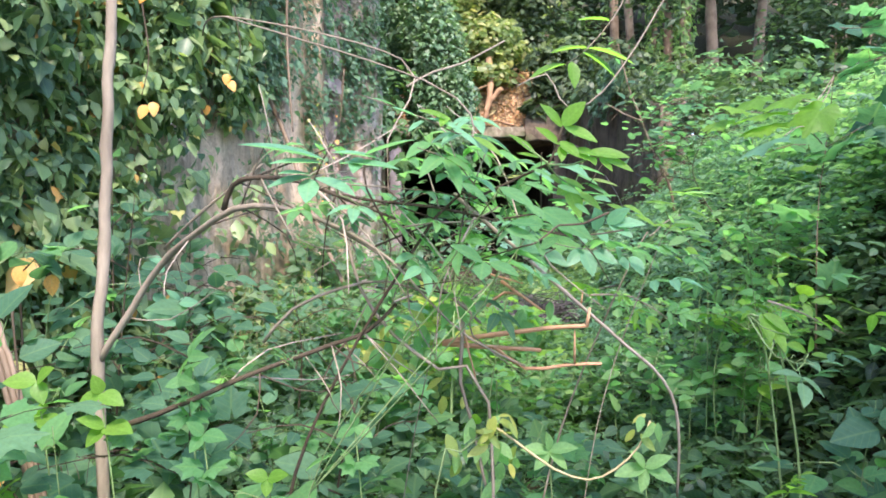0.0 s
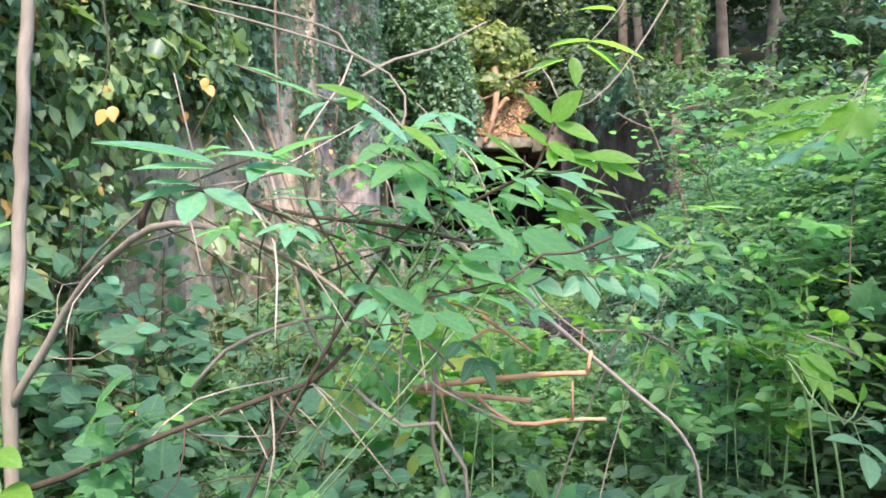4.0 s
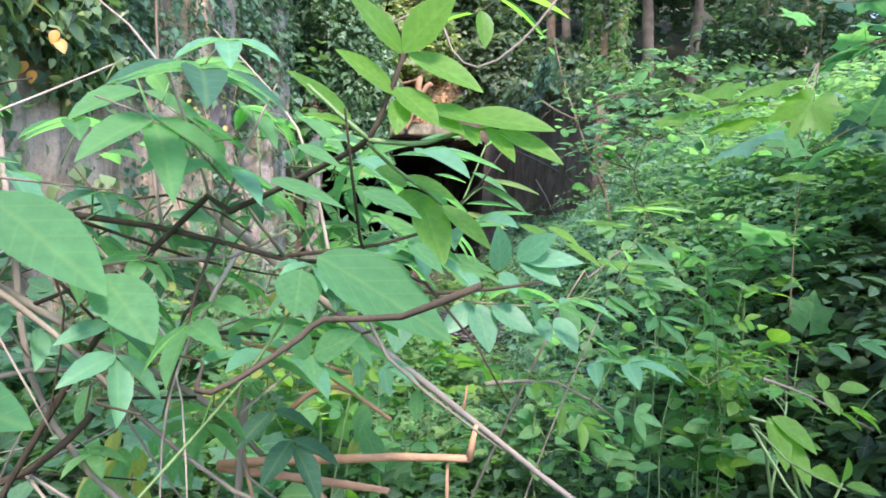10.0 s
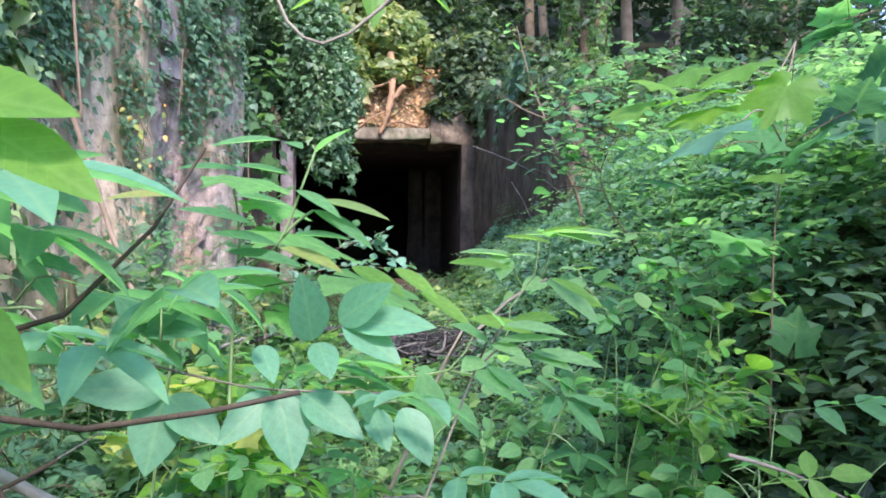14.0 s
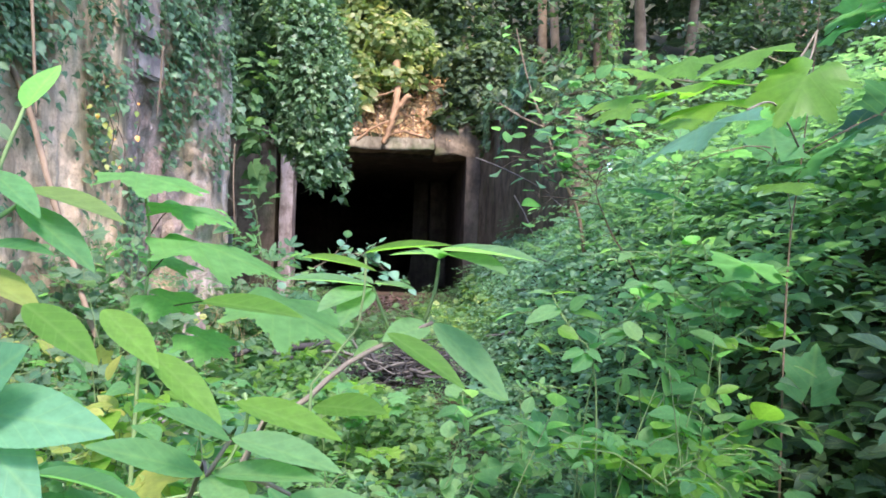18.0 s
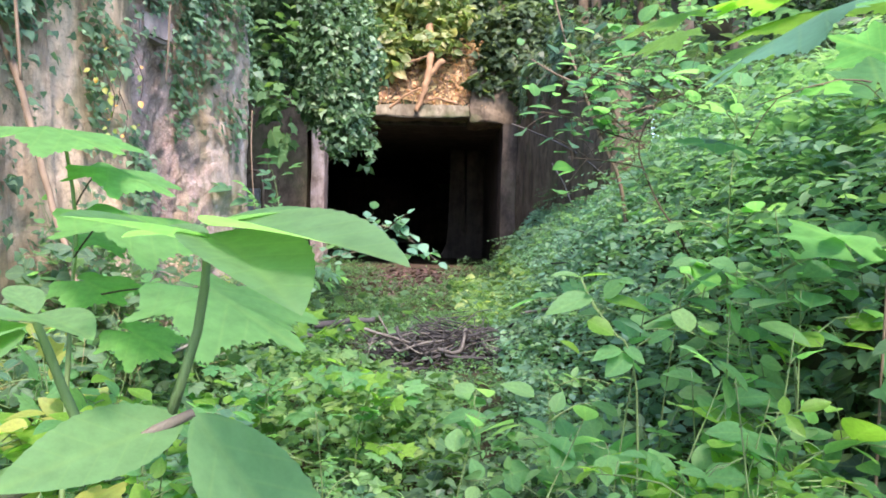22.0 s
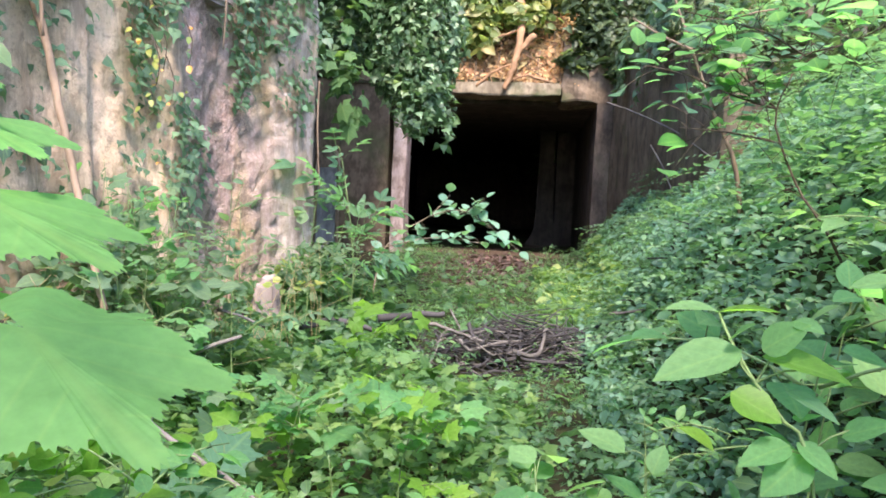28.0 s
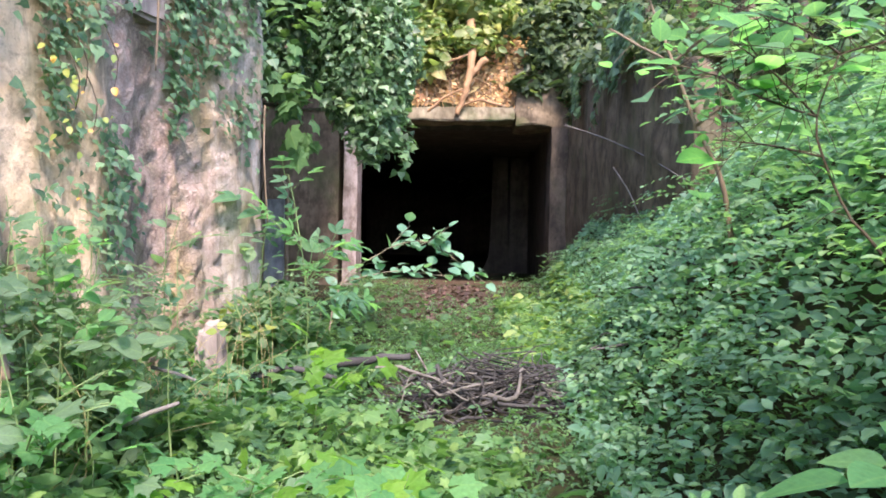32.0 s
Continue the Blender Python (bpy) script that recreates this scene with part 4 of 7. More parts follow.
# climbers on the western face
def climbers(s, z):
    near = smooth01((s - 2.3) / 0.9)
    low = 3.0 - 0.8 * near + 1.0 * (fbm(s * 1.1, z * 0.4, 51) - 0.5)
    gaps = 0.25 + 0.75 * (fbm(s * 2.1, z * 2.1, 53) > 0.40)
    cover = smooth01((z - low) / 0.5) * (0.22 + 0.78 * near) * gaps
    tongue = np.exp(-(((s - 0.95 + 0.18 * np.clip(z - 2.25, 0, 1)) / (0.06 + 0.42 * np.clip(z - 2.25, 0, 0.8))) ** 4)) * (z > 2.25) * (0.12 + 0.6 * (fbm(s * 3.5, z * 3, 91) > 0.46))
    deep = smooth01((s - 4.7) / 0.4) * (0.15 + 0.85 * (fbm(s * 1.6, z * 1.6, 81) > 0.42))
    mid = np.exp(-(((s - 3.25) / 0.22) ** 2)) * 0.5 * (fbm(s * 3, z * 1.2, 83) > 0.45)
    mott = (fbm(s * 1.9, z * 1.4, 87) > 0.60) * 0.22 * smooth01((s - 2.0) / 0.5)
    wisp = np.exp(-(((s - 0.25) / 0.22) ** 2)) * smooth01((z - 2.0) / 0.5) * 0.26
    thin = (fbm(s * 2.4, z * 0.6, 71) > 0.6) * 0.14 * (s > 1.1)
    veil = 0.6 * smooth01((s - 3.3) / 0.3) * (fbm(s * 1.7, z * 1.5, 95) > 0.5)
    patch = veil + 0.5 * np.exp(-(((s - 2.12) / 0.2) ** 2 + ((z - 2.8) / 0.4) ** 2)) + 0.42 * np.exp(-(((s - 1.95) / 0.22) ** 2 + ((z - 1.95) / 0.3) ** 2)) + 0.2 * np.exp(-(((s - 2.75) / 0.12) ** 2)) * (z > 1.6)
    bare = smooth01((5.0 - s) / 0.15) * smooth01((s - 2.2) / 0.3) * smooth01((z - 0.7) / 0.3) * smooth01((2.45 - z) / 0.3) * (0.55 + 0.45 * (fbm(s * 2.6, z * 2.2, 103) > 0.36))
    streak = np.exp(-(((s - 2.5) / 0.13) ** 4)) * (z < 3.3)
    return np.clip((patch + cover + tongue + thin + wisp + deep + mott + mid) * (1 - 0.86 * np.maximum(bare * (0.7 + 0.3 * (fbm(s * 6, z * 5, 107) > 0.42)), 0.8 * streak)), 0, 1)


n = 94000
s, z = np.where(np.arange(n) < 44000, R.uniform(0.02, 3.2, n), R.uniform(3.2, 9.0, n)), R.uniform(0.3, 5.6, n)
k = R.uniform(0, 1, n) < climbers(s, z) * np.where(s < 3.2, 0.45 + 0.9 * (fbm(s * 5, z * 4, 99) > 0.47), 1.0)
s, z = s[k], z[k]
bulge = np.clip(fbm(s * 1.5, z * 1.5, 57) - 0.42, 0, 1) * 1.3
P = wall_point(s, z, 0.03 + 0.12 * R.uniform(0, 1, len(s)) ** 2 + (0.06 + bulge) * smooth01((s - 2.6) / 1.2) * R.uniform(0, 1, len(s)))
wn_ = np.tile(np.array([0.97, -0.24, 0.45]), (len(P), 1))
down = np.tile(np.array([0.1, -0.1, -1.0]), (len(P), 1))
fars = s < 3.2
stuff("wall_ivy", "dark ivy and trailing climbers hanging down the stone face", "ivy", M_IVY, [fol(P[fars], 0.058, L_IVYLOW, wn_[fars], 0.45, down[fars])])
nr = ~fars
stuff("wall_climber", "leafy climber with a few golden leaves on the stone face", "climber", M_WALLIVY,
      [fol(P[nr][::2], 0.075, L_IVYLOW, wn_[nr][::2], 0.75, down[nr][::2], 0.45), fol(P[nr][1::2], 0.078, L_SMALL, wn_[nr][1::2], 0.85, down[nr][1::2], 0.45)])


def blob(n, centre, radii, hollow=0.55):
    """Points through an uneven clump."""
    d = R.normal(0, 1, (n, 3))
    d /= np.linalg.norm(d, axis=1, keepdims=True)
    r = R.uniform(hollow, 1, n) ** 0.6
    lump = 0.72 + 0.55 * fbm(d[:, 0] * 2.2 + centre[0], d[:, 2] * 2.2 + d[:, 1] + centre[2], 91)
    P = np.array(centre) + d * np.array(radii) * (r * lump)[:, None]
    return P, d


def clump(name, label, category, mat, leaf, size, parts, jitter=0.6, heading=None):
    sets = []
    for n, c, r in parts:
        P, d = blob(n, c, r)
        h = None if heading is None else np.tile(np.array(heading), (n, 1))
        sets.append(fol(P, size, leaf, d * 0.7 + np.array([0, -0.2, 0.7]), jitter, h))
    return stuff(name, label, category, mat, sets)


# glossy ivy bush hanging between the face and the mouth
clump("ivy_bush", "glossy green ivy bush hanging beside the tunnel mouth", "ivy", M_BUSH, L_IVYLOW, 0.07,
      [(5200, (-0.40, 9.5, 3.3), (0.48, 0.5, 0.8)), (1500, (-0.62, 9.6, 4.35), (0.42, 0.5, 0.6)), (1700, (-0.42, 9.45, 3.85), (0.4, 0.5, 0.6)), (900, (-0.3, 9.35, 2.65), (0.28, 0.3, 0.42)), (90, (-0.05, 9.4, 2.45), (0.1, 0.15, 0.3))], 0.75, (0.3, -0.5, -0.7))
# split from the bush in a darker leaf colour that stands for inner shade
clump("recess_ivy", "ivy in the recess behind the stone face, darker leaves for its shade", "ivy", M_IVY, L_IVYLOW, 0.10,
      [(1600, (-1.15, 10.1, 4.5), (0.75, 0.6, 0.8)), (1600, (-1.7, 10.8, 4.5), (0.9, 1.0, 1.0)), (500, (-1.35, 10.3, 3.5), (0.35, 0.4, 0.6))], 0.75, (0.3, -0.5, -0.7))
clump("climbing_vine", "broad bright green vine leaves beside the ivy bush", "vine", M_VINE, L_MAPLE, 0.12,
      [(60, (-0.95, 9.0, 3.15), (0.2, 0.2, 0.7)), (36, (-0.85, 8.95, 2.6), (0.16, 0.15, 0.4))], 0.4, (0.1, -0.4, -1))
# growth over the portal, with sunlight put into the leaf colour
clump("sunlit_bush", "bush above the tunnel mouth, sunlight put into its yellow-green", "bush", M_SUNNY, L_SMALL, 0.14,
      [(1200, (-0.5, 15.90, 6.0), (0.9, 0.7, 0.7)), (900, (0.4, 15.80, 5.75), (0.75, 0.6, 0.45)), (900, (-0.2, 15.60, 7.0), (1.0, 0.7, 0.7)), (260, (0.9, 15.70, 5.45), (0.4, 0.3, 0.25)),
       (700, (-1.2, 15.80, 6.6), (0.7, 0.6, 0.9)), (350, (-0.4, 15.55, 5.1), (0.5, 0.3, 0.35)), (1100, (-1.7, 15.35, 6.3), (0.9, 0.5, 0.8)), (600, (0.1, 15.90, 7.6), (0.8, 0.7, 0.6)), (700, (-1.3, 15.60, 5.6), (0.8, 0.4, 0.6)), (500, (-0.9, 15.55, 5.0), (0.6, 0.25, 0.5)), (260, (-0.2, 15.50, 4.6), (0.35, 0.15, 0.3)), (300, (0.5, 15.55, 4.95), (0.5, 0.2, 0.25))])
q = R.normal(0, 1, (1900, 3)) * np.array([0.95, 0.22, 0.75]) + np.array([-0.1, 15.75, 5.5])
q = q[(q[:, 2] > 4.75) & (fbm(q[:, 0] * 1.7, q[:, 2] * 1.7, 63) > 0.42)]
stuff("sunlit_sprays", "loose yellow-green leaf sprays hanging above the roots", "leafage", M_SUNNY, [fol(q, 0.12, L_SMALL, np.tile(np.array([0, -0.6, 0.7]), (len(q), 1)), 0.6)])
clump("hill_ivy", "dark ivy over the hillside edge above the tunnel", "ivy", M_HILL, L_IVYLOW, 0.15,
      [(900, (2.2, 15.9, 5.3), (0.7, 0.5, 0.5)), (350, (3.3, 16.0, 5.4), (0.9, 0.6, 0.35)), (350, (4.3, 16.2, 5.1), (0.8, 0.5, 0.4)), (900, (2.2, 15.55, 4.8), (0.6, 0.25, 0.5)), (900, (3.2, 15.7, 4.9), (0.8, 0.3, 0.45)), (3500, (-2.8, 15.6, 5.5), (1.7, 0.9, 1.6)), (500, (1.3, 16.5, 7.0), (0.7, 0.6, 0.9)), (2200, (0.2, 16.6, 5.6), (1.8, 0.6, 1.0)), (2600, (0.0, 17.0, 7.4), (2.4, 0.8, 1.2)), (900, (2.0, 15.5, 4.7), (0.6, 0.25, 0.4)), (260, (2.25, 15.4, 4.15), (0.3, 0.12, 0.3)), (160, (1.5, 15.42, 4.2), (0.35, 0.1, 0.16)), (160, (2.3, 15.35, 3.7), (0.12, 0.1, 0.35)), (450, (2.0, 15.5, 5.2), (0.8, 0.3, 0.4))])
P = []
for n in range(4200):
    q = R.uniform(0, 1)
    zq = 4.25 - abs(R.normal(0, 0.75))
    P.append((2.05 + 0.34 * q + 0.03 * max(zq - 2.8, 0) - 0.07, PY - 6.2 * q, zq))
P = np.array(P)
P = P[(fbm(P[:, 1] * 1.2, P[:, 2] * 0.5, 33) > 0.52) & (P[:, 2] > 2.9 + 0.9 * fbm(P[:, 1] * 1.7, P[:, 1] * 0, 35))]
stuff("side_wall_ivy", "ivy trailing over the concrete side wall", "ivy", M_IVY, [fol(P, 0.10, L_IVYLOW, np.tile(np.array([-1, -0.3, 0.3]), (len(P), 1)), 0.4, np.tile(np.array([0, 0, -1.0]), (len(P), 1)))])
q = R.uniform(0, 1, 2600)
zq = 4.32 * (1 - 0.26 * q**1.5) + R.normal(0.02, 0.13, 2600) - 0.25 * np.abs(R.normal(0, 1, 2600)) * (fbm(q * 9, q * 0, 131) > 0.5)
P = np.stack([2.12 + 0.34 * q + R.uniform(-0.06, 0.45, 2600), PY - 6.25 * q, zq], 1)
stuff("wall_top_ivy", "ivy spilling over the top of the side wall", "ivy", M_HILL, [fol(P, 0.10, L_IVYLOW, np.tile(np.array([-0.6, -0.4, 0.6]), (len(P), 1)), 0.6)])
# undergrowth and woods on the hillside
n = 26000
x, y = R.uniform(-12, 20, n), 16 + 14 * R.uniform(0, 1, n) ** 1.5
z = 3.72 + 0.55 * np.sqrt(np.clip(y - 15.5, 0, 3)) + 0.04 * (y - 15.5) + R.uniform(0, 1, n) * (0.25 + 1.0 * fbm(x * 0.6, y * 0.6, 14))
stuff("hill_undergrowth", "undergrowth on the wooded hillside, canopy shade put into its colour", "undergrowth", M_WOODS, [fol(np.stack([x, y, z], 1), 0.2, L_FAR)])
n = 9000
x, y = R.uniform(-16, -2.0, n), R.uniform(-3, 15, n)
x = np.minimum(x, west_x(np.minimum(y, 8.65)) + 0.25)
z = 5.5 + 0.35 * np.clip(west_x(y) - x, 0, 9) + R.uniform(-0.3, 1.6, n)
stuff("terrace_undergrowth", "leafy undergrowth along the crest of the stone face", "undergrowth", M_WALLIVY, [fol(np.stack([x, y, z], 1), 0.16, L_FAR)])

# leaf litter before the mouth, dry leaves on the earth bank
n = 2600
x, y = 0.35 + R.normal(0, 0.75, n), 13.7 + R.normal(0, 1.1, n)
k = (y < 15.9) & (np.abs(x - 0.3) < 1.5)
x, y = x[k], y[k]
P = np.stack([x, y, np.where(y < 15.85, ground_z(x, y), 0.7) + R.uniform(0.01, 0.05, len(x))], 1)
ex_, ez_ = R.uniform(-1.6, 2.6, 1500), R.uniform(0.0, 1.0, 1500)
Q = np.stack([ex_, PY + 0.02 + 0.72 * ez_**1.4, 3.76 + 1.42 * ez_ + 0.03], 1)
stuff("dry_leaves", "reddish dry leaves lying before the tunnel mouth", "leaf litter", M_DRY, [fol(P, 0.09, L_FAR, jitter=0.35)])
stuff("dry_ivy", "dry leaves and stalks above the lintel, sunlight put into their gold", "dry leaves", M_DRYGOLD, [fol(Q, 0.09, L_FAR, np.tile(np.array([0, -0.8, 0.5]), (len(Q), 1)), 0.6)])
lx, ly = np.meshgrid(np.arange(-1.4, 2.0, 0.12), np.arange(12.2, 15.95, 0.12))
lz = ground_z(lx, np.minimum(ly, 15.9)) + 0.012 - 0.08 * smooth01((np.hypot((lx - 0.3) / 1.5, (ly - 14.2) / 1.8) - 0.75) / 0.25)
sheet("litter_bed", np.stack([lx, ly, lz], -1), M_LITTER, "reddish bed of rotting leaves before the tunnel mouth", "ground")


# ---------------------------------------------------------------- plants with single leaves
# direction back towards the camera, used to turn leaves to its view
EYE_SIDE = Vector((0.25, -1.0, 0.35))
MESHES = {}
LINE = [Vector(e) for _, e, _, _ in PATH]


def leaf_mesh(key, shape, mat):
    """One mesh for each pair of leaf shape and colour."""
    k = (key, mat.name)
    if k not in MESHES:
        MESHES[k] = tri_mesh("leaf", *shape)
        MESHES[k].materials.append(mat)
    return MESHES[k]


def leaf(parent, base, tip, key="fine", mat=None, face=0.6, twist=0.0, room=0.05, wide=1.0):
    """A single leaf from its base to its tip; face: how far its upper side turns to the camera rather than up."""
    base, tip = Vector(base), Vector(tip)
    if max(base.z, tip.z) > 0.85 and min(min((p.xy - q.xy).length for q in LINE) for p in (base, tip, (base + tip) / 2)) < room:
        return None
    y = tip - base
    size = y.length
    y.normalize()
    up = Vector((0, 0, 1)) * (1 - face) + EYE_SIDE.normalized() * face
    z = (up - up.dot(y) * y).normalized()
    x = y.cross(z)
    m = Matrix((x, y, z)).transposed().to_4x4()
    m = Matrix.Translation(base) @ m @ Matrix.Rotation(radians(twist), 4, "Y") @ Matrix.Diagonal((size * wide, size, size, 1))
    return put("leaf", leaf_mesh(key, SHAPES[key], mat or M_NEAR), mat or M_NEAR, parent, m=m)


SHAPES = {"long": L_LONG, "longbroad": L_LONGBROAD, "maplebig": L_MAPLEBIG, "fine": L_FINE, "broad": L_FINEBROAD, "maple": L_MAPLEFINE, "elder": L_ELDER, "trio": leaf_compound(L_FINE, 1, 75, 0.45), "ivy": L_IVY}


def spray(parent, points, n, size, key, mat, rng, spread=0.12, level=0.8, stalks=None, start=0.1):
    """Leaves set along a branch, alternating, tips outwards and a little down."""
    pts = [Vector(p) for p in points]
    length = [0.0]
    for a, b in zip(pts, pts[1:]):
        length.append(length[-1] + (b - a).length)
    for k in range(n):
        s = (start + (1 - start) * (k + rng.uniform(0, 0.9)) / n) * length[-1]
        i = max(j for j in range(len(pts) - 1) if length[j] <= s + 1e-9)
        f = (s - length[i]) / max(length[i + 1] - length[i], 1e-6)
        p = pts[i].lerp(pts[i + 1], min(f, 1))
        d = (pts[i + 1] - pts[i]).normalized()
        side = d.cross(Vector((0, 0, 1)))
        if side.length < 0.3:
            a = rng.uniform(0, 6.28)
            side = Vector((math.cos(a), math.sin(a), 0))
        side.normalize()
        way = (d * rng.uniform(0.2, 0.8) + side * (1 if k % 2 else -1) * rng.uniform(0.5, 1.0) + Vector((rng.gauss(0, 0.3), rng.gauss(0, 0.3), rng.gauss(0.05, 0.25)))).normalized()
        off = Vector((rng.gauss(0, spread), rng.gauss(0, spread), rng.gauss(0, spread))) * 0.5
        q = p + off
        L = size * math.exp(rng.gauss(0, 0.22))
        t = q + way * L
        if path_gap(t) < 0.2 or path_gap(q) < 0.2:
            continue
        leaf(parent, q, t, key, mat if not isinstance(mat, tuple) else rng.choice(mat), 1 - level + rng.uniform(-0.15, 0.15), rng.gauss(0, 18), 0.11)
        if stalks is not None and off.length > 0.015 and min(min((w.xy - e.xy).length for e in LINE) for w in (p, q)) > 0.1:
            stalks.append((p, q))


def path_gap(p):
    return min((p - q).length for q in LINE)


def twigs(parent, stalks, mat):
    """Thin stalks that tie the leaves to their branch, in one mesh."""
    if stalks:
        sets = [tube([a, a.lerp(b, 0.5) + Vector((0, 0, 0.01)), b], (0.0016, 0.001), 3) for a, b in stalks]
        tagged(put("leaf_stalk", tri_mesh("leaf_stalk", *merge(sets)), mat, parent, "thin leaf stalks"), kind="stuff")


def shrub(name, label, at, category="shrub", group=""):
    return thing(name, label, category, group=group, at=at)


def grow(name, label, base, branches, n, size, key, mat, bark, seed, radius=0.012, spread=0.1, level=0.8, category="shrub", group=""):
    """A shrub: branches given as lists of places, leaves along each."""
    rng = random.Random(seed)
    top = shrub(name, label, base, category, group)
    stalks = []
    for k, pts in enumerate(branches):
        limb = stem("stem" if k == 0 else "branch", pts, (radius if k == 0 else radius * 0.6, radius * 0.22), bark, top, seed=seed + k)
        spray(limb, pts, n if np.isscalar(n) else n[k], size, key, mat, rng, spread, level, stalks, 0.25 if k == 0 else 0.1)
    twigs(top, stalks, bark)
    return top


def ground_at(x, y):
    return (x, y, float(ground_z(x, y)))


# --- the arching elder that the walker pushes past
elder = shrub("elder_shrub", "arching elder shrub with feathered green leaves and a snapped branch", ground_at(-1.25, 1.85))
stem("stem", [ground_at(-1.25, 1.85), (-1.274, 1.800, 1.035), (-1.255, 1.800, 1.328), (-1.244, 1.800, 1.656), (-1.236, 1.800, 1.928), (-1.225, 1.800, 2.198), (-1.2, 1.85, 3.4)], (0.021, 0.016), M_STEM, elder, "pale straight elder stem")
arch = [(-1.269, 1.800, 1.035), (-1.159, 1.750, 1.180), (-1.005, 1.650, 1.358), (-0.840, 1.500, 1.458), (-0.706, 1.400, 1.520), (-0.587, 1.350, 1.524), (-0.472, 1.330, 1.496), (-0.358, 1.350, 1.434), (-0.242, 1.380, 1.358), (-0.131, 1.400, 1.295), (-0.047, 1.400, 1.220)]
stem("branch", arch, (0.0125, 0.004), M_STEM, elder)
hook = [(-0.742, 1.420, 1.516), (-0.709, 1.400, 1.582), (-0.639, 1.350, 1.600), (-0.514, 1.320, 1.586), (-0.395, 1.300, 1.543), (-0.266, 1.300, 1.493)]
stem("branch", hook, (0.0085, 0.003), M_TWIG, elder)
stem("branch", [(-0.984, 1.620, 1.407), (-0.824, 1.500, 1.518), (-0.630, 1.400, 1.640)], (0.005, 0.0025), M_STEM, elder)
long_b = [(-0.444, 1.350, 1.564), (-0.333, 1.330, 1.541), (-0.167, 1.300, 1.524), (-0.019, 1.300, 1.491), (0.060, 1.300, 1.480), (0.175, 1.320, 1.452), (0.317, 1.350, 1.470)]
stem("branch", long_b, (0.0045, 0.002), M_TWIG, elder)
straight = [(-0.121, 1.313, 1.558), (-0.054, 1.348, 1.502), (0.012, 1.383, 1.446), (0.096, 1.420, 1.375), (0.233, 1.499, 1.259), (0.366, 1.569, 1.147), (0.50, 1.64, 1.03), (0.57, 1.72, 0.88), (0.60, 1.82, 0.62)]
stem("spike", [(0.233, 1.499, 1.259), (0.238, 1.497, 1.302)], (0.0035, 0.0012), M_SPLIT, elder)
stem("branch", [(-0.16, 1.450, 1.381), (-0.071, 1.450, 1.361), (0.068, 1.450, 1.324)], (0.004, 0.0025), M_SPLIT, elder)
stem("branch", straight, (0.0055, 0.0042), M_SPLITOLD, elder, "peeled pinkish straight branch")
dark = [(-0.19, 1.36, 1.36), (-0.06, 1.1, 1.40), (0.016, 0.800, 1.435), (0.035, 0.800, 1.440), (0.069, 0.820, 1.463), (0.083, 0.820, 1.474), (0.127, 0.820, 1.477), (0.171, 0.800, 1.498)]
stem("branch", dark, (0.0011, 0.0022), M_TWIG, elder)
low = [(-1.169, 1.600, 0.857), (-0.904, 1.500, 0.962), (-0.685, 1.450, 1.063), (-0.446, 1.410, 1.157), (-0.345, 1.400, 1.197), (-0.272, 1.400, 1.271)]
stem("branch", low, (0.009, 0.005), M_TWIG, elder)
stem("branch", [(-0.654, 1.500, 1.149), (-0.559, 1.450, 1.248), (-0.424, 1.420, 1.309), (-0.297, 1.400, 1.329), (-0.187, 1.400, 1.296)], (0.005, 0.003), M_STEM, elder)
stem("branch", [(-0.539, 1.350, 1.517), (-0.400, 1.320, 1.465), (-0.280, 1.300, 1.392), (-0.190, 1.320, 1.294), (-0.075, 1.360, 1.184), (0.074, 1.400, 1.106)], (0.0045, 0.0025), M_STEM, elder)
stem("snapped_branch", [(-0.154, 1.620, 1.136), (-0.057, 1.580, 1.158), (0.073, 1.500, 1.188), (0.238, 1.420, 1.214)], (0.0085, 0.0055), M_SPLIT, elder, "freshly snapped orange wood")
stem("snapped_branch", [(0.236, 1.420, 1.212), (0.245, 1.420, 1.262)], (0.006, 0.003), M_SPLIT, elder)
stem("snapped_branch", [(-0.154, 1.620, 1.133), (-0.003, 1.580, 1.129), (0.126, 1.520, 1.133)], (0.009, 0.005), M_SPLIT, elder)
stem("snapped_branch", [(-0.003, 1.560, 1.133), (0.084, 1.500, 1.083), (0.186, 1.480, 1.097), (0.285, 1.460, 1.105)], (0.0055, 0.004), M_SPLIT, elder)
stem("snapped_branch", [(0.211, 1.460, 1.104), (0.208, 1.440, 1.200)], (0.004, 0.002), M_SPLIT, elder)
stem("snapped_branch", [(-0.028, 1.500, 1.256), (0.021, 1.500, 1.295), (0.067, 1.500, 1.287)], (0.005, 0.003), M_SPLIT, elder)
stem("snapped_branch", [(0.010, 1.500, 1.327), (0.125, 1.500, 1.247)], (0.005, 0.003), M_SPLIT, elder)
stem("hanging_twig", [(-0.092, 1.500, 1.273), (-0.096, 1.500, 1.144), (-0.099, 1.500, 1.041), (-0.066, 1.500, 0.926), (-0.02, 1.5, 0.72)], (0.0065, 0.004), M_STEM, elder)
stem("hanging_twig", [(-0.107, 1.500, 1.260), (-0.074, 1.500, 1.119), (-0.054, 1.500, 1.044)], (0.004, 0.002), M_SPLIT, elder)
stem("branch", [(-0.244, 1.350, 1.835), (-0.179, 1.400, 1.883), (-0.097, 1.450, 1.920), (0.015, 1.500, 1.991)], (0.0035, 0.0025), M_STEM, elder)
stem("branch", [(-0.339, 1.250, 1.631), (-0.333, 1.250, 1.565), (-0.277, 1.280, 1.466), (-0.234, 1.300, 1.410)], (0.0032, 0.002), M_TWIG, elder)
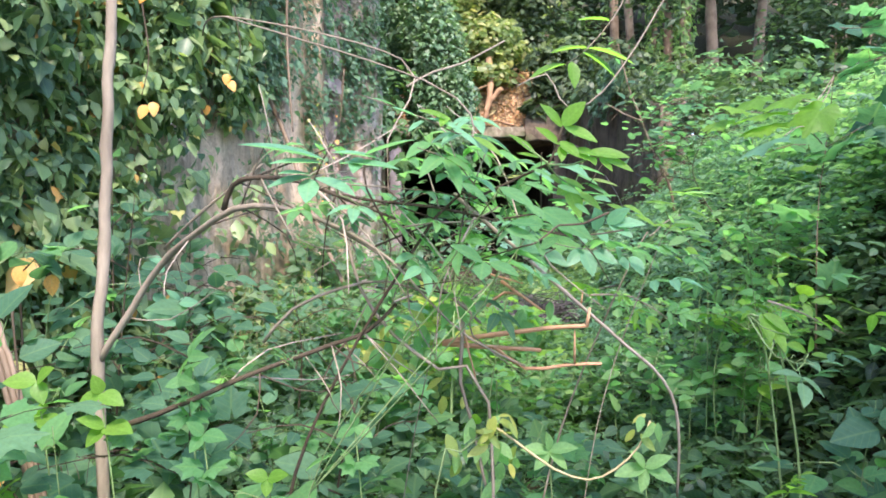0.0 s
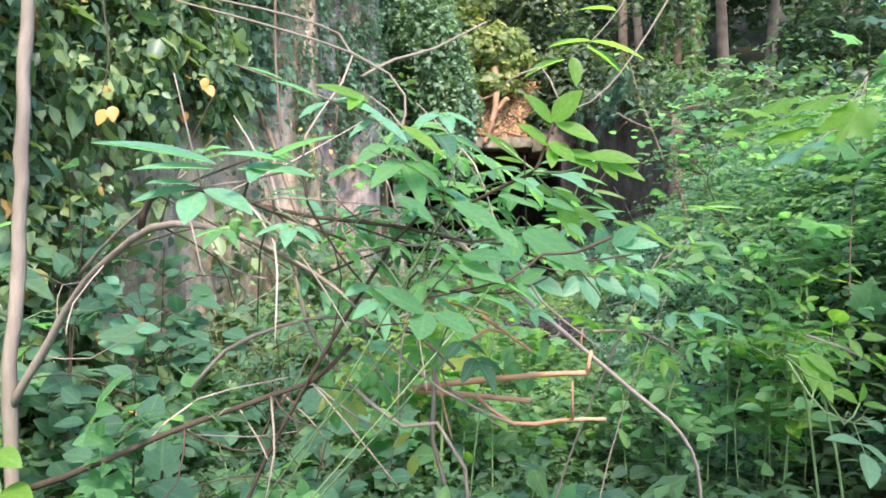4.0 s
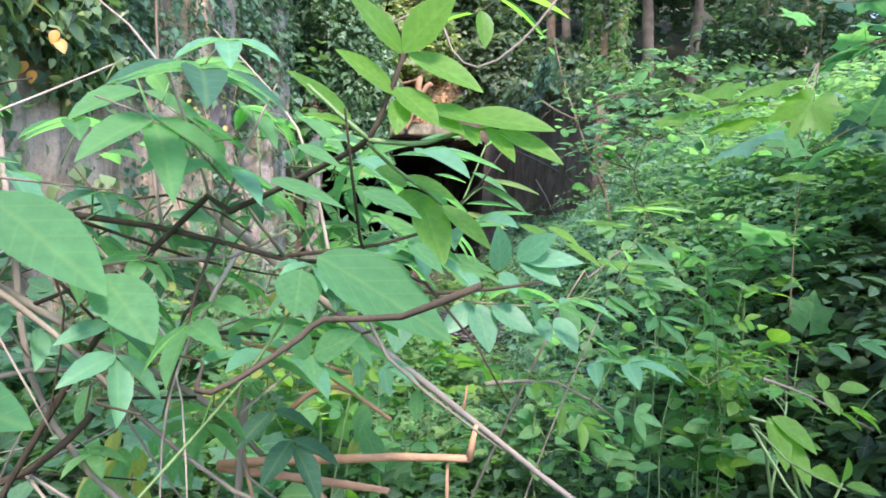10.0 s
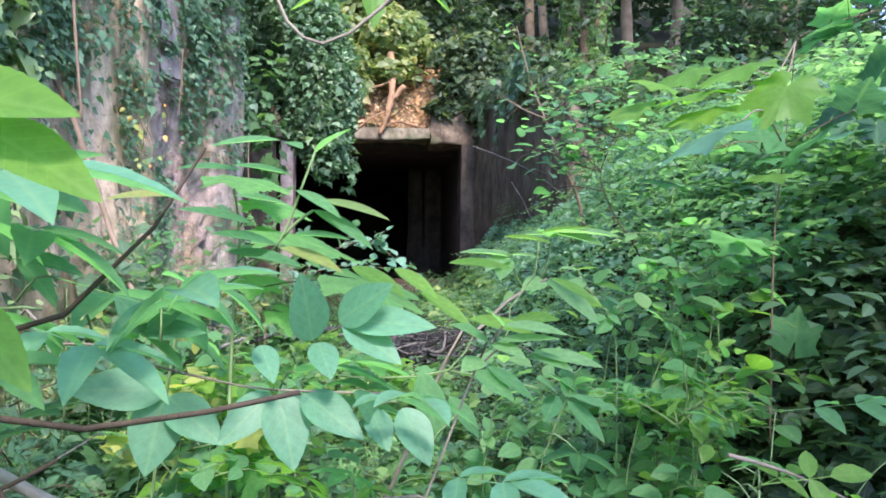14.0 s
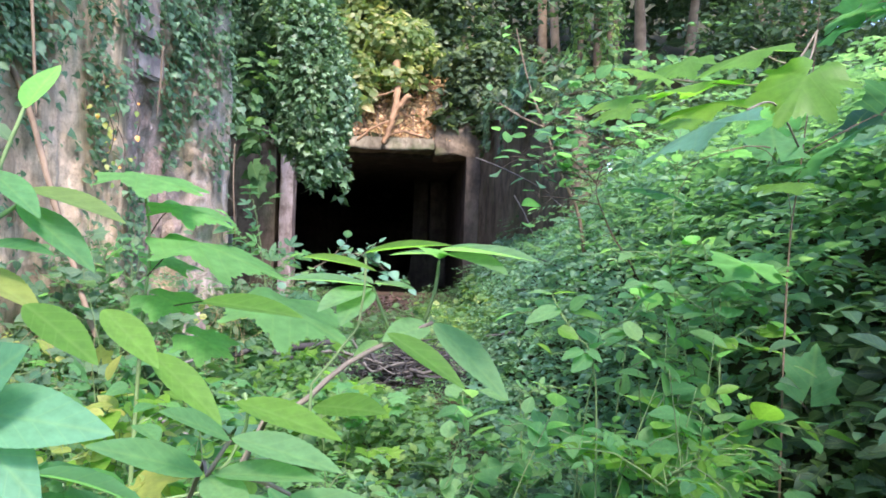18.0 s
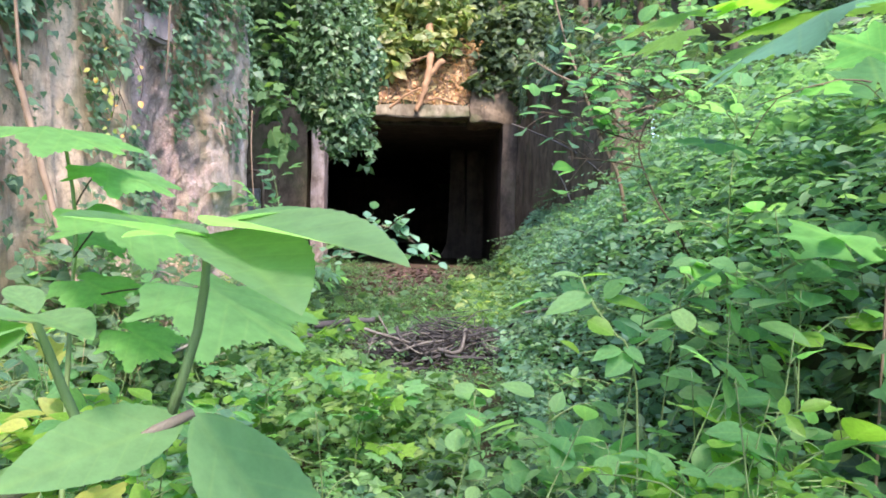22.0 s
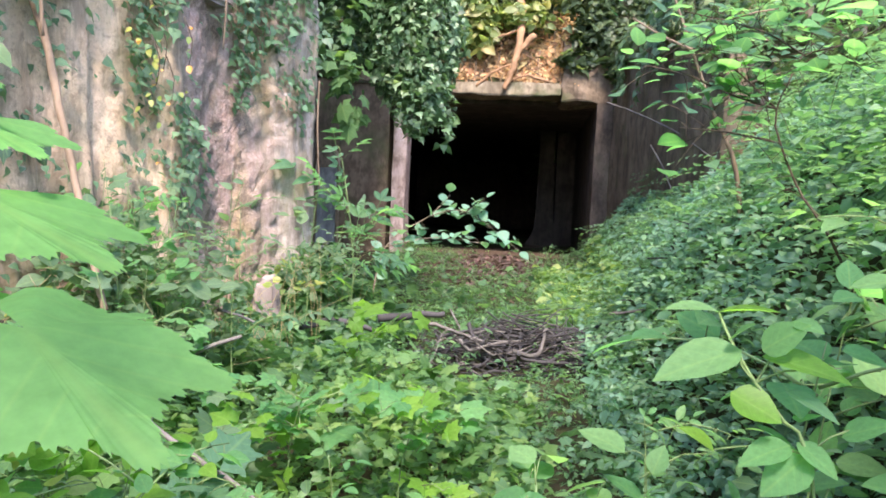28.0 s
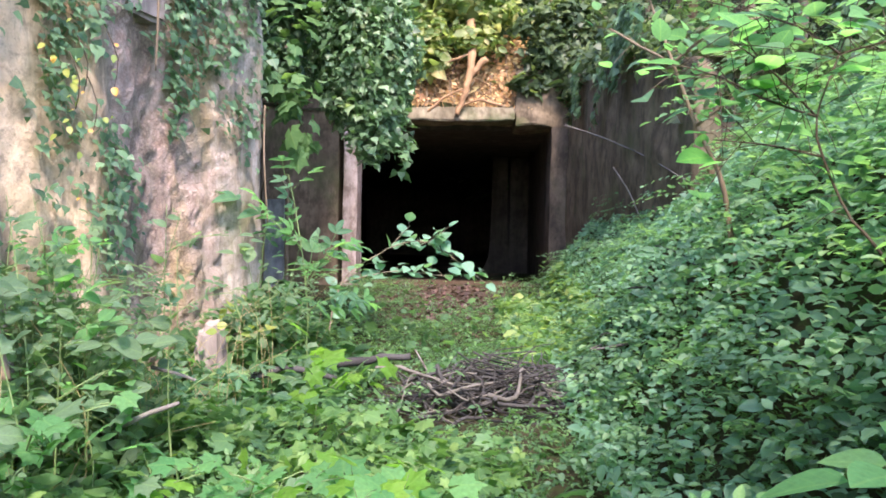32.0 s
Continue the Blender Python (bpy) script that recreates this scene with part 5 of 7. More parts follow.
stem("branch", [(-0.280, 1.300, 1.466), (-0.178, 1.300, 1.484), (-0.075, 1.300, 1.490), (-0.008, 1.300, 1.525)], (0.003, 0.002), M_STEM, elder)
stem("branch", [(-0.124, 1.350, 1.432), (-0.147, 1.350, 1.396), (-0.053, 1.350, 1.391), (0.063, 1.350, 1.387), (0.144, 1.350, 1.422)], (0.003, 0.0015), M_TWIG, elder)
rngE = random.Random(5)
sk = []
for pts, n in ((arch[5:], 8), (hook[2:], 9), (long_b[1:5], 7), (low, 9),
               ([(-0.285, 1.320, 1.639), (-0.146, 1.320, 1.628), (-0.031, 1.340, 1.607), (0.062, 1.360, 1.585)], 12),
               ([(-0.236, 1.300, 1.733), (-0.124, 1.320, 1.697), (-0.020, 1.340, 1.653)], 8),
               ([(-0.227, 1.320, 1.570), (-0.054, 1.320, 1.525), (0.122, 1.360, 1.463)], 6),
               ([(-0.172, 1.360, 1.384), (-0.053, 1.360, 1.349), (0.043, 1.400, 1.311)], 4),
               ([(-0.032, 1.400, 1.576), (0.066, 1.420, 1.535), (0.191, 1.450, 1.493)], 9),
               ([(0.237, 1.600, 1.426), (0.396, 1.650, 1.398), (0.576, 1.700, 1.341)], 5),
               ):
    spray(elder, pts, n, 0.15, "elder", (M_NEAR, M_NEARPALE, M_GREY), rngE, 0.09, 0.82, sk, 0.05)
twigs(elder, sk, M_GREENSTEM)


# --- bright leaf spray beside the way, its backlight put into the lime colour
lime = shrub("lime_spray", "leaf spray with its backlight put into a bright lime green", ground_at(-0.62, 1.5), "branch")
stem("branch", [ground_at(-0.62, 1.5), (-0.55, 1.45, 0.8), (-0.167, 1.300, 1.497), (-0.067, 1.250, 1.544), (0.013, 1.200, 1.580), (0.069, 1.150, 1.605), (0.094, 1.100, 1.616), (0.108, 1.100, 1.647), (0.125, 1.100, 1.698)], (0.0055, 0.0025), M_TWIG, lime)
stem("branch", [(0.093, 1.100, 1.614), (0.119, 1.100, 1.612), (0.149, 1.100, 1.614), (0.185, 1.100, 1.626), (0.217, 1.100, 1.633)], (0.0028, 0.0018), M_GREENSTEM, lime)
stem("branch", [(0.093, 1.100, 1.611), (0.118, 1.150, 1.593), (0.145, 1.160, 1.576), (0.170, 1.170, 1.557)], (0.0022, 0.0015), M_GREENSTEM, lime)
stem("branch", [(0.093, 1.100, 1.615), (0.064, 1.100, 1.638), (0.034, 1.100, 1.664)], (0.0025, 0.0015), M_GREENSTEM, lime)
for b_, t_, w_ in (((0.123, 1.100, 1.697), (0.074, 1.070, 1.745), 0.95), ((0.123, 1.100, 1.700), (0.168, 1.070, 1.749), 1.25), ((0.128, 1.100, 1.698), (0.199, 1.070, 1.663), 0.85),
               ((0.118, 1.100, 1.658), (0.064, 1.070, 1.694), 0.85), ((0.118, 1.100, 1.665), (0.159, 1.070, 1.629), 1.1), ((0.123, 1.100, 1.655), (0.120, 1.070, 1.618), 1),
               ((0.148, 1.100, 1.648), (0.197, 1.070, 1.633), 0.9), ((0.180, 1.100, 1.641), (0.268, 1.070, 1.631), 0.75), ((0.216, 1.100, 1.629), (0.277, 1.070, 1.599), 0.72),
               ((0.207, 1.100, 1.631), (0.231, 1.070, 1.598), 0.9), ((0.184, 1.100, 1.633), (0.194, 1.070, 1.611), 1.1), ((0.149, 1.100, 1.641), (0.183, 1.070, 1.621), 1)):
    leaf(lime, b_, t_, "long", M_LIME, 0.72, 0, 0.05, w_)
for b_, t_, w_ in (((0.133, 1.170, 1.579), (0.101, 1.140, 1.591), 1.3), ((0.151, 1.170, 1.568), (0.119, 1.140, 1.550), 1.3), ((0.145, 1.170, 1.570), (0.175, 1.140, 1.497), 1.05),
               ((0.170, 1.170, 1.557), (0.221, 1.140, 1.516), 0.72), ((0.131, 1.170, 1.587), (0.183, 1.140, 1.564), 0.62), ((0.072, 1.170, 1.643), (0.010, 1.140, 1.688), 0.55),
               ((0.080, 1.170, 1.635), (0.027, 1.140, 1.645), 0.4)):
    leaf(lime, b_, t_, "long", M_LIME, 0.72, 0, 0.05, w_)

# --- twig with paired blue-green leaves
pair = shrub("paired_leaf_shoot", "shoot with paired blue-green oval leaves", ground_at(-0.35, 1.95), "branch")
stem("branch", [ground_at(-0.35, 1.95), (-0.25, 1.9, 0.8), (-0.092, 1.730, 1.455), (0.015, 1.660, 1.463), (0.079, 1.630, 1.465), (0.121, 1.630, 1.446), (0.191, 1.630, 1.427), (0.254, 1.630, 1.416), (0.376, 1.630, 1.411)], (0.00231, 0.0012), M_STEM, pair)
stem("branch", [(0.322, 1.690, 1.420), (0.379, 1.690, 1.417), (0.456, 1.690, 1.426), (0.487, 1.690, 1.471), (0.485, 1.690, 1.494)], (0.001375, 0.0012), M_GREENSTEM, pair)
stem("branch", [(0.456, 1.690, 1.425), (0.524, 1.690, 1.462), (0.530, 1.690, 1.501), (0.560, 1.690, 1.540), (0.564, 1.690, 1.588)], (0.00121, 0.0009), M_GREENSTEM, pair)
stem("branch", [(0.456, 1.690, 1.425), (0.526, 1.690, 1.413), (0.589, 1.690, 1.396)], (0.00121, 0.0009), M_GREENSTEM, pair)
for b_, t_, w_ in (((0.299, 1.630, 1.470), (0.292, 1.590, 1.545), 1.05), ((0.328, 1.630, 1.491), (0.384, 1.590, 1.536), 1), ((0.337, 1.630, 1.492), (0.432, 1.590, 1.493), 0.72),
               ((0.334, 1.630, 1.490), (0.397, 1.590, 1.453), 0.9), ((0.305, 1.630, 1.468), (0.323, 1.590, 1.437), 1.2), ((0.141, 1.630, 1.416), (0.050, 1.590, 1.427), 0.95),
               ((0.138, 1.630, 1.410), (0.130, 1.590, 1.335), 1.25), ((0.263, 1.630, 1.412), (0.285, 1.590, 1.339), 1.15), ((0.255, 1.630, 1.412), (0.204, 1.590, 1.366), 0.95),
               ((0.289, 1.630, 1.411), (0.357, 1.590, 1.373), 0.95), ((0.142, 1.630, 1.408), (0.209, 1.590, 1.369), 1), ((0.118, 1.630, 1.481), (0.102, 1.590, 1.526), 1),
               ((0.121, 1.630, 1.487), (0.179, 1.590, 1.528), 0.9), ((0.118, 1.630, 1.481), (0.190, 1.590, 1.487), 0.6), ((0.242, 1.630, 1.465), (0.263, 1.590, 1.433), 1),
               ((0.370, 1.630, 1.382), (0.350, 1.590, 1.421), 1), ((0.364, 1.630, 1.394), (0.384, 1.590, 1.359), 1.1), ((0.399, 1.630, 1.394), (0.429, 1.590, 1.342), 1.1)):
    leaf(pair, b_, t_, "longbroad", M_GREY, 0.8, 0, 0.05, 0.78 * w_)
for b_, t_, w_ in (((0.422, 1.690, 1.520), (0.480, 1.650, 1.485), 0.6), ((0.480, 1.690, 1.488), (0.554, 1.650, 1.477), 0.6), ((0.532, 1.690, 1.486), (0.581, 1.650, 1.494), 0.9),
               ((0.584, 1.690, 1.484), (0.676, 1.650, 1.460), 0.4), ((0.455, 1.690, 1.555), (0.527, 1.650, 1.554), 0.5), ((0.580, 1.690, 1.537), (0.632, 1.650, 1.510), 0.55),
               ((0.521, 1.690, 1.587), (0.572, 1.650, 1.584), 0.3), ((0.563, 1.690, 1.591), (0.618, 1.650, 1.602), 0.3), ((0.423, 1.690, 1.423), (0.443, 1.650, 1.351), 1),
               ((0.457, 1.690, 1.394), (0.489, 1.650, 1.356), 0.8), ((0.487, 1.690, 1.425), (0.530, 1.650, 1.399), 0.9), ((0.503, 1.690, 1.430), (0.554, 1.650, 1.399), 0.6),
               ((0.589, 1.690, 1.394), (0.566, 1.650, 1.374), 1), ((0.602, 1.690, 1.387), (0.638, 1.650, 1.349), 0.75), ((0.605, 1.690, 1.394), (0.654, 1.650, 1.384), 0.5),
               ((0.587, 1.690, 1.398), (0.557, 1.650, 1.425), 0.9), ((0.339, 1.690, 1.550), (0.403, 1.650, 1.521), 0.7), ((0.390, 1.690, 1.548), (0.440, 1.650, 1.519), 0.7)):
    leaf(pair, b_, t_, "long", M_NEARPALE if b_[2] < 1.45 else M_LIME, 0.5, 0, 0.05, w_)

# --- broad leaves leaning over the way
near = shrub("near_shoot", "shoot with large soft green leaves beside the path", ground_at(-0.5, 1.05), "branch")
stem("stem", [ground_at(-0.5, 1.05), (-0.42, 1.0, 0.9), (-0.095, 0.694, 1.384), (-0.049, 0.634, 1.446), (-0.028, 0.614, 1.470)], (0.0016, 0.0012), M_GREENSTEM, near)
for b_, t_, w_ in (((-0.028, 0.614, 1.470), (-0.045, 0.584, 1.486), 1.05), ((-0.025, 0.614, 1.474), (0.027, 0.584, 1.473), 0.75), ((-0.031, 0.614, 1.464), (0.021, 0.584, 1.448), 0.75)):
    leaf(near, b_, t_, "long", M_NEARPALE, 0.65, 0, 0.05, w_)
for b_, t_, w_ in (((-0.037, 0.682, 1.535), (0.021, 0.652, 1.503), 0.85), ((0.008, 0.682, 1.505), (0.038, 0.652, 1.485), 1), ((-0.065, 0.682, 1.511), (-0.083, 0.652, 1.529), 0.8),
               ((-0.102, 0.682, 1.542), (-0.057, 0.652, 1.512), 0.7)):
    leaf(near, b_, t_, "long", M_NEARPALE, 0.6, 0, 0.05, w_)
stem("branch", [(-0.42, 1.0, 0.9), (-0.080, 0.732, 1.470), (-0.046, 0.702, 1.512), (-0.037, 0.682, 1.535)], (0.0016, 0.0012), M_GREENSTEM, near)
for b_, t_, w_ in (((-0.065, 0.620, 1.411), (-0.115, 0.590, 1.441), 0.9), ((-0.065, 0.620, 1.412), (-0.069, 0.590, 1.386), 1.6), ((-0.054, 0.620, 1.411), (-0.009, 0.590, 1.393), 0.9)):
    leaf(near, b_, t_, "long", M_NEARPALE, 0.6, 0, 0.05, w_)
stem("branch", [(-0.42, 1.0, 0.9), (-0.061, 0.670, 1.338), (-0.061, 0.620, 1.411)], (0.0016, 0.0012), M_GREENSTEM, near)
for b_, t_, w_ in (((0.063, 0.960, 1.506), (0.170, 0.940, 1.451), 0.85), ((0.051, 0.960, 1.495), (0.050, 0.940, 1.462), 1.7), ((0.096, 0.960, 1.476), (0.128, 0.940, 1.450), 0.7),
               ((0.060, 0.960, 1.430), (0.044, 0.940, 1.455), 1.2), ((0.063, 0.960, 1.430), (0.097, 0.940, 1.451), 1.1), ((0.061, 0.960, 1.430), (0.067, 0.940, 1.413), 1.2),
               ((0.132, 0.960, 1.520), (0.160, 0.940, 1.498), 0.7), ((0.025, 0.960, 1.563), (0.084, 0.940, 1.546), 0.4), ((0.096, 0.960, 1.557), (0.142, 0.940, 1.540), 0.6),
               ((0.045, 0.960, 1.590), (0.081, 0.940, 1.575), 0.5)):
    leaf(near, b_, t_, "longbroad", M_NEARPALE, 0.7, 0, 0.05, 0.8 * w_)
stem("branch", [(-0.42, 1.0, 0.9), (0.005, 0.990, 1.404), (0.051, 0.960, 1.495)], (0.0016, 0.0012), M_GREENSTEM, near)

# --- pale sprig in the middle of the way
sprig = shrub("young_sprig", "young sprig with large pale drooping leaves", ground_at(0.12, 2.1), "shoot")
stem("stem", [ground_at(0.12, 2.1), (0.25, 1.98, 0.8), (0.46, 1.82, 1.41), (0.495, 1.80, 1.453), (0.518, 1.80, 1.472), (0.546, 1.82, 1.496), (0.585, 1.87, 1.511), (0.622, 1.900, 1.525)], (0.0042, 0.002), M_STEM, sprig)
stem("branch", [(0.612, 1.900, 1.522), (0.623, 1.900, 1.556), (0.626, 1.900, 1.586)], (0.0022, 0.0014), M_GREENSTEM, sprig)
stem("branch", [(0.583, 1.900, 1.511), (0.573, 1.900, 1.534), (0.563, 1.900, 1.558)], (0.0022, 0.0014), M_GREENSTEM, sprig)
for b_, t_, w_ in (((0.622, 1.900, 1.525), (0.691, 1.850, 1.466), 0.72), ((0.618, 1.900, 1.523), (0.576, 1.850, 1.515), 0.95), ((0.569, 1.900, 1.506), (0.549, 1.850, 1.496), 0.5)):
    leaf(sprig, b_, t_, "long", M_PALE_ONE, 0.6, 0, 0.05, w_)
for b_, t_, w_ in (((0.626, 1.900, 1.587), (0.603, 1.840, 1.602), 1), ((0.627, 1.900, 1.595), (0.704, 1.800, 1.596), 0.6), ((0.627, 1.900, 1.592), (0.679, 1.800, 1.583), 0.7),
               ((0.626, 1.900, 1.595), (0.674, 1.880, 1.604), 0.6), ((0.626, 1.900, 1.591), (0.577, 1.940, 1.593), 0.6), ((0.564, 1.900, 1.558), (0.486, 1.850, 1.571), 0.6),
               ((0.560, 1.900, 1.557), (0.519, 1.820, 1.545), 0.7), ((0.558, 1.900, 1.555), (0.539, 1.820, 1.533), 0.8), ((0.564, 1.900, 1.561), (0.602, 1.860, 1.562), 0.7),
               ((0.563, 1.900, 1.561), (0.536, 1.930, 1.571), 0.7)):
    leaf(sprig, b_, t_, "long", M_PALE_ONE, 0.22, 0, 0.05, w_)

# --- large light leaves low beside the way, halfway along
light = shrub("broad_leaf_shoot", "shoot with large light green oval leaves", ground_at(0.2, 1.62), "shoot")
stem("stem", [ground_at(0.2, 1.62), (0.3, 1.6, 0.9), (0.466, 1.580, 1.424), (0.491, 1.570, 1.474), (0.502, 1.570, 1.493)], (0.0018, 0.0012), M_STEM, light)
stem("branch", [(0.481, 1.570, 1.454), (0.507, 1.570, 1.474), (0.534, 1.570, 1.465)], (0.0014, 0.001), M_STEM, light)
for b_, t_, w_ in (((0.502, 1.570, 1.493), (0.480, 1.530, 1.518), 0.75), ((0.503, 1.570, 1.494), (0.562, 1.530, 1.492), 0.55), ((0.489, 1.570, 1.475), (0.447, 1.530, 1.502), 0.7),
               ((0.494, 1.570, 1.475), (0.553, 1.530, 1.488), 0.45), ((0.534, 1.570, 1.465), (0.599, 1.530, 1.459), 0.6), ((0.531, 1.570, 1.463), (0.568, 1.530, 1.455), 0.8),
               ((0.491, 1.570, 1.474), (0.519, 1.530, 1.468), 0.9), ((0.481, 1.570, 1.458), (0.456, 1.530, 1.455), 1)):
    leaf(light, b_, t_, "long", M_PALE_ONE, 0.5, 0, 0.05, w_)
yel = shrub("yellow_stemmed_shoot", "elder shoot with yellow stem and light leaflets", ground_at(-0.05, 2.0), "shoot")
stem("stem", [ground_at(-0.05, 2.0), (0.0, 1.95, 0.9), (0.095, 1.840, 1.453), (0.143, 1.820, 1.503), (0.219, 1.790, 1.558), (0.244, 1.790, 1.585), (0.266, 1.790, 1.644), (0.287, 1.790, 1.699)], (0.003, 0.0016), M_GREENSTEM, yel)
stem("branch", [(0.244, 1.790, 1.585), (0.263, 1.790, 1.605), (0.284, 1.790, 1.621)], (0.0024, 0.0016), M_GREENSTEM, yel)
for b_, t_, w_, m_ in (
    ((0.241, 1.790, 1.712), (0.162, 1.740, 1.703), 0.5, M_NEARPALE),
    ((0.245, 1.790, 1.709), (0.275, 1.740, 1.699), 0.8, M_NEARPALE),
    ((0.256, 1.790, 1.666), (0.189, 1.740, 1.679), 0.6, M_NEARPALE),
    ((0.190, 1.790, 1.672), (0.122, 1.740, 1.674), 0.6, M_NEARPALE),
    ((0.287, 1.790, 1.633), (0.385, 1.740, 1.614), 0.5, M_PALEYELLOW),
    ((0.241, 1.790, 1.571), (0.327, 1.740, 1.546), 0.6, M_PALEYELLOW),
    ((0.238, 1.790, 1.574), (0.164, 1.740, 1.594), 0.8, M_NEARPALE),
    ((0.253, 1.790, 1.626), (0.193, 1.740, 1.641), 0.6, M_NEARPALE),
    ((0.261, 1.790, 1.647), (0.324, 1.740, 1.614), 0.6, M_NEARPALE),
    ((0.284, 1.790, 1.621), (0.365, 1.740, 1.576), 0.6, M_NEARPALE),
    ((0.208, 1.790, 1.600), (0.124, 1.740, 1.625), 0.7, M_NEARPALE),
    ((0.106, 1.790, 1.637), (0.035, 1.740, 1.635), 0.6, M_PALEYELLOW),
    ((0.287, 1.790, 1.697), (0.333, 1.740, 1.726), 0.7, M_NEARPALE),
    ((0.253, 1.790, 1.587), (0.334, 1.740, 1.588), 0.5, M_NEARPALE),
    ((0.171, 1.790, 1.565), (0.275, 1.740, 1.554), 0.6, M_NEARPALE),
):
    leaf(yel, b_, t_, "long", m_, 0.35, 0, 0.05, w_)

# --- elder leaves over the start of the way
over = thing("overhanging_branch", "elder branch overhead with long blue-green leaflets", "branch", at=(-0.95, 1.85, 2.1))
stem("branch", [(-0.95, 1.85, 2.1), (-0.7, 1.3, 2.0), (-0.228, 0.990, 1.821), (-0.236, 0.790, 1.629), (-0.251, 0.790, 1.584), (-0.369, 0.790, 1.561)], (0.0026, 0.0012), M_STEM, over)
for b_, t_, w_ in (((-0.350, 0.780, 1.589), (-0.490, 0.720, 1.620), 0.5), ((-0.354, 0.780, 1.583), (-0.438, 0.720, 1.583), 0.6), ((-0.375, 0.780, 1.559), (-0.441, 0.720, 1.540), 0.75),
               ((-0.376, 0.780, 1.554), (-0.372, 0.720, 1.512), 1.1), ((-0.367, 0.780, 1.557), (-0.285, 0.720, 1.527), 0.75), ((-0.375, 0.780, 1.562), (-0.420, 0.720, 1.564), 0.8),
               ((-0.249, 0.780, 1.591), (-0.326, 0.720, 1.603), 0.6), ((-0.324, 0.780, 1.583), (-0.209, 0.720, 1.576), 0.6), ((-0.279, 0.780, 1.597), (-0.184, 0.720, 1.627), 0.6),
               ((-0.286, 0.780, 1.594), (-0.290, 0.720, 1.564), 0.9)):
    leaf(over, b_, t_, "long", M_GREY, 0.3, 0, 0.05, w_)
for b_, t_, w_ in (((-0.200, 0.530, 1.645), (-0.230, 0.500, 1.654), 0.5), ((-0.165, 0.530, 1.628), (-0.204, 0.500, 1.642), 0.5), ((-0.153, 0.530, 1.627), (-0.095, 0.500, 1.606), 0.5),
               ((-0.115, 0.530, 1.612), (-0.074, 0.500, 1.583), 0.55), ((-0.157, 0.530, 1.623), (-0.178, 0.500, 1.605), 0.6), ((-0.107, 0.530, 1.608), (-0.131, 0.500, 1.587), 0.5)):
    leaf(over, b_, t_, "long", M_GREY, 0.35, 0, 0.05, w_)
for b_, t_, w_ in (((-0.115, 0.530, 1.623), (-0.162, 0.500, 1.637), 0.6), ((-0.084, 0.530, 1.600), (-0.041, 0.500, 1.570), 0.5), ((-0.123, 0.530, 1.631), (-0.131, 0.500, 1.612), 0.8)):
    leaf(over, b_, t_, "long", M_LIME, 0.6, 0, 0.05, w_)
stem("branch", [(-0.7, 1.3, 2.0), (-0.165, 0.730, 1.723), (-0.084, 0.530, 1.600), (-0.157, 0.530, 1.627), (-0.247, 0.530, 1.660)], (0.002, 0.0009), M_STEM, over)

# --- sycamore sapling with lobed leaves
syc = shrub("sycamore_sapling", "sycamore sapling with big lobed light green leaves", ground_at(-0.15, 3.3), "sapling")
stem("stem", [ground_at(-0.15, 3.3), (-0.14, 3.32, 0.9), (-0.12, 3.32, 1.40), (-0.10, 3.30, 1.58), (-0.12, 3.28, 1.79)], (0.008, 0.004), M_GREENSTEM, syc)
for a_, b_ in (((-0.12, 3.32, 1.40), (0.27, 2.99, 1.468)), ((-0.11, 3.31, 1.50), (0.03, 3.19, 1.600)), ((-0.10, 3.30, 1.62), (-0.03, 3.28, 1.700)), ((-0.12, 3.29, 1.76), (-0.10, 3.17, 1.768))):
    a_, b_ = Vector(a_), Vector(b_)
    stem("stalk", [a_, a_.lerp(b_, 0.5) + Vector((0, 0, 0.012)), b_], (0.0022, 0.0016), M_TWIG, syc)
for b_, t_, z_ in (((0.205, 3.023, 1.490), (0.489, 2.890, 1.394), 0.14), ((-0.060, 3.200, 1.620), (0.303, 3.150, 1.531), 0.1), ((-0.090, 3.300, 1.715), (0.140, 3.240, 1.657), 0.15),
                   ((-0.118, 3.300, 1.460), (0.051, 3.200, 1.421), 0.3), ((-0.177, 3.200, 1.782), (0.087, 3.100, 1.737), 0.15), ((-0.16, 3.36, 1.56), (0.02, 3.42, 1.53), 0.2), ((0.0, 3.26, 1.36), (0.16, 3.2, 1.30), 0.3)):
    leaf(syc, b_, t_, "maplebig", M_SYC, z_)
spray(syc, [(-0.12, 3.28, 0.6), (-0.1, 3.25, 1.1)], 7, 0.13, "maple", (M_PALEYELLOW, M_SYC), random.Random(3), 0.2, 0.6, None)

# --- vine looping down through the elder
loop = thing("trailing_vine", "thin grey vine trailing down through the shrub", "vine", at=ground_at(0.0, 1.45))
stem("stem", [(-0.503, 1.600, 1.653), (-0.425, 1.500, 1.467), (-0.377, 1.450, 1.309), (-0.281, 1.420, 1.185), (-0.157, 1.400, 1.096), (-0.025, 1.400, 1.009), ground_at(0.0, 1.45)], (0.005, 0.004), M_STEM, loop)
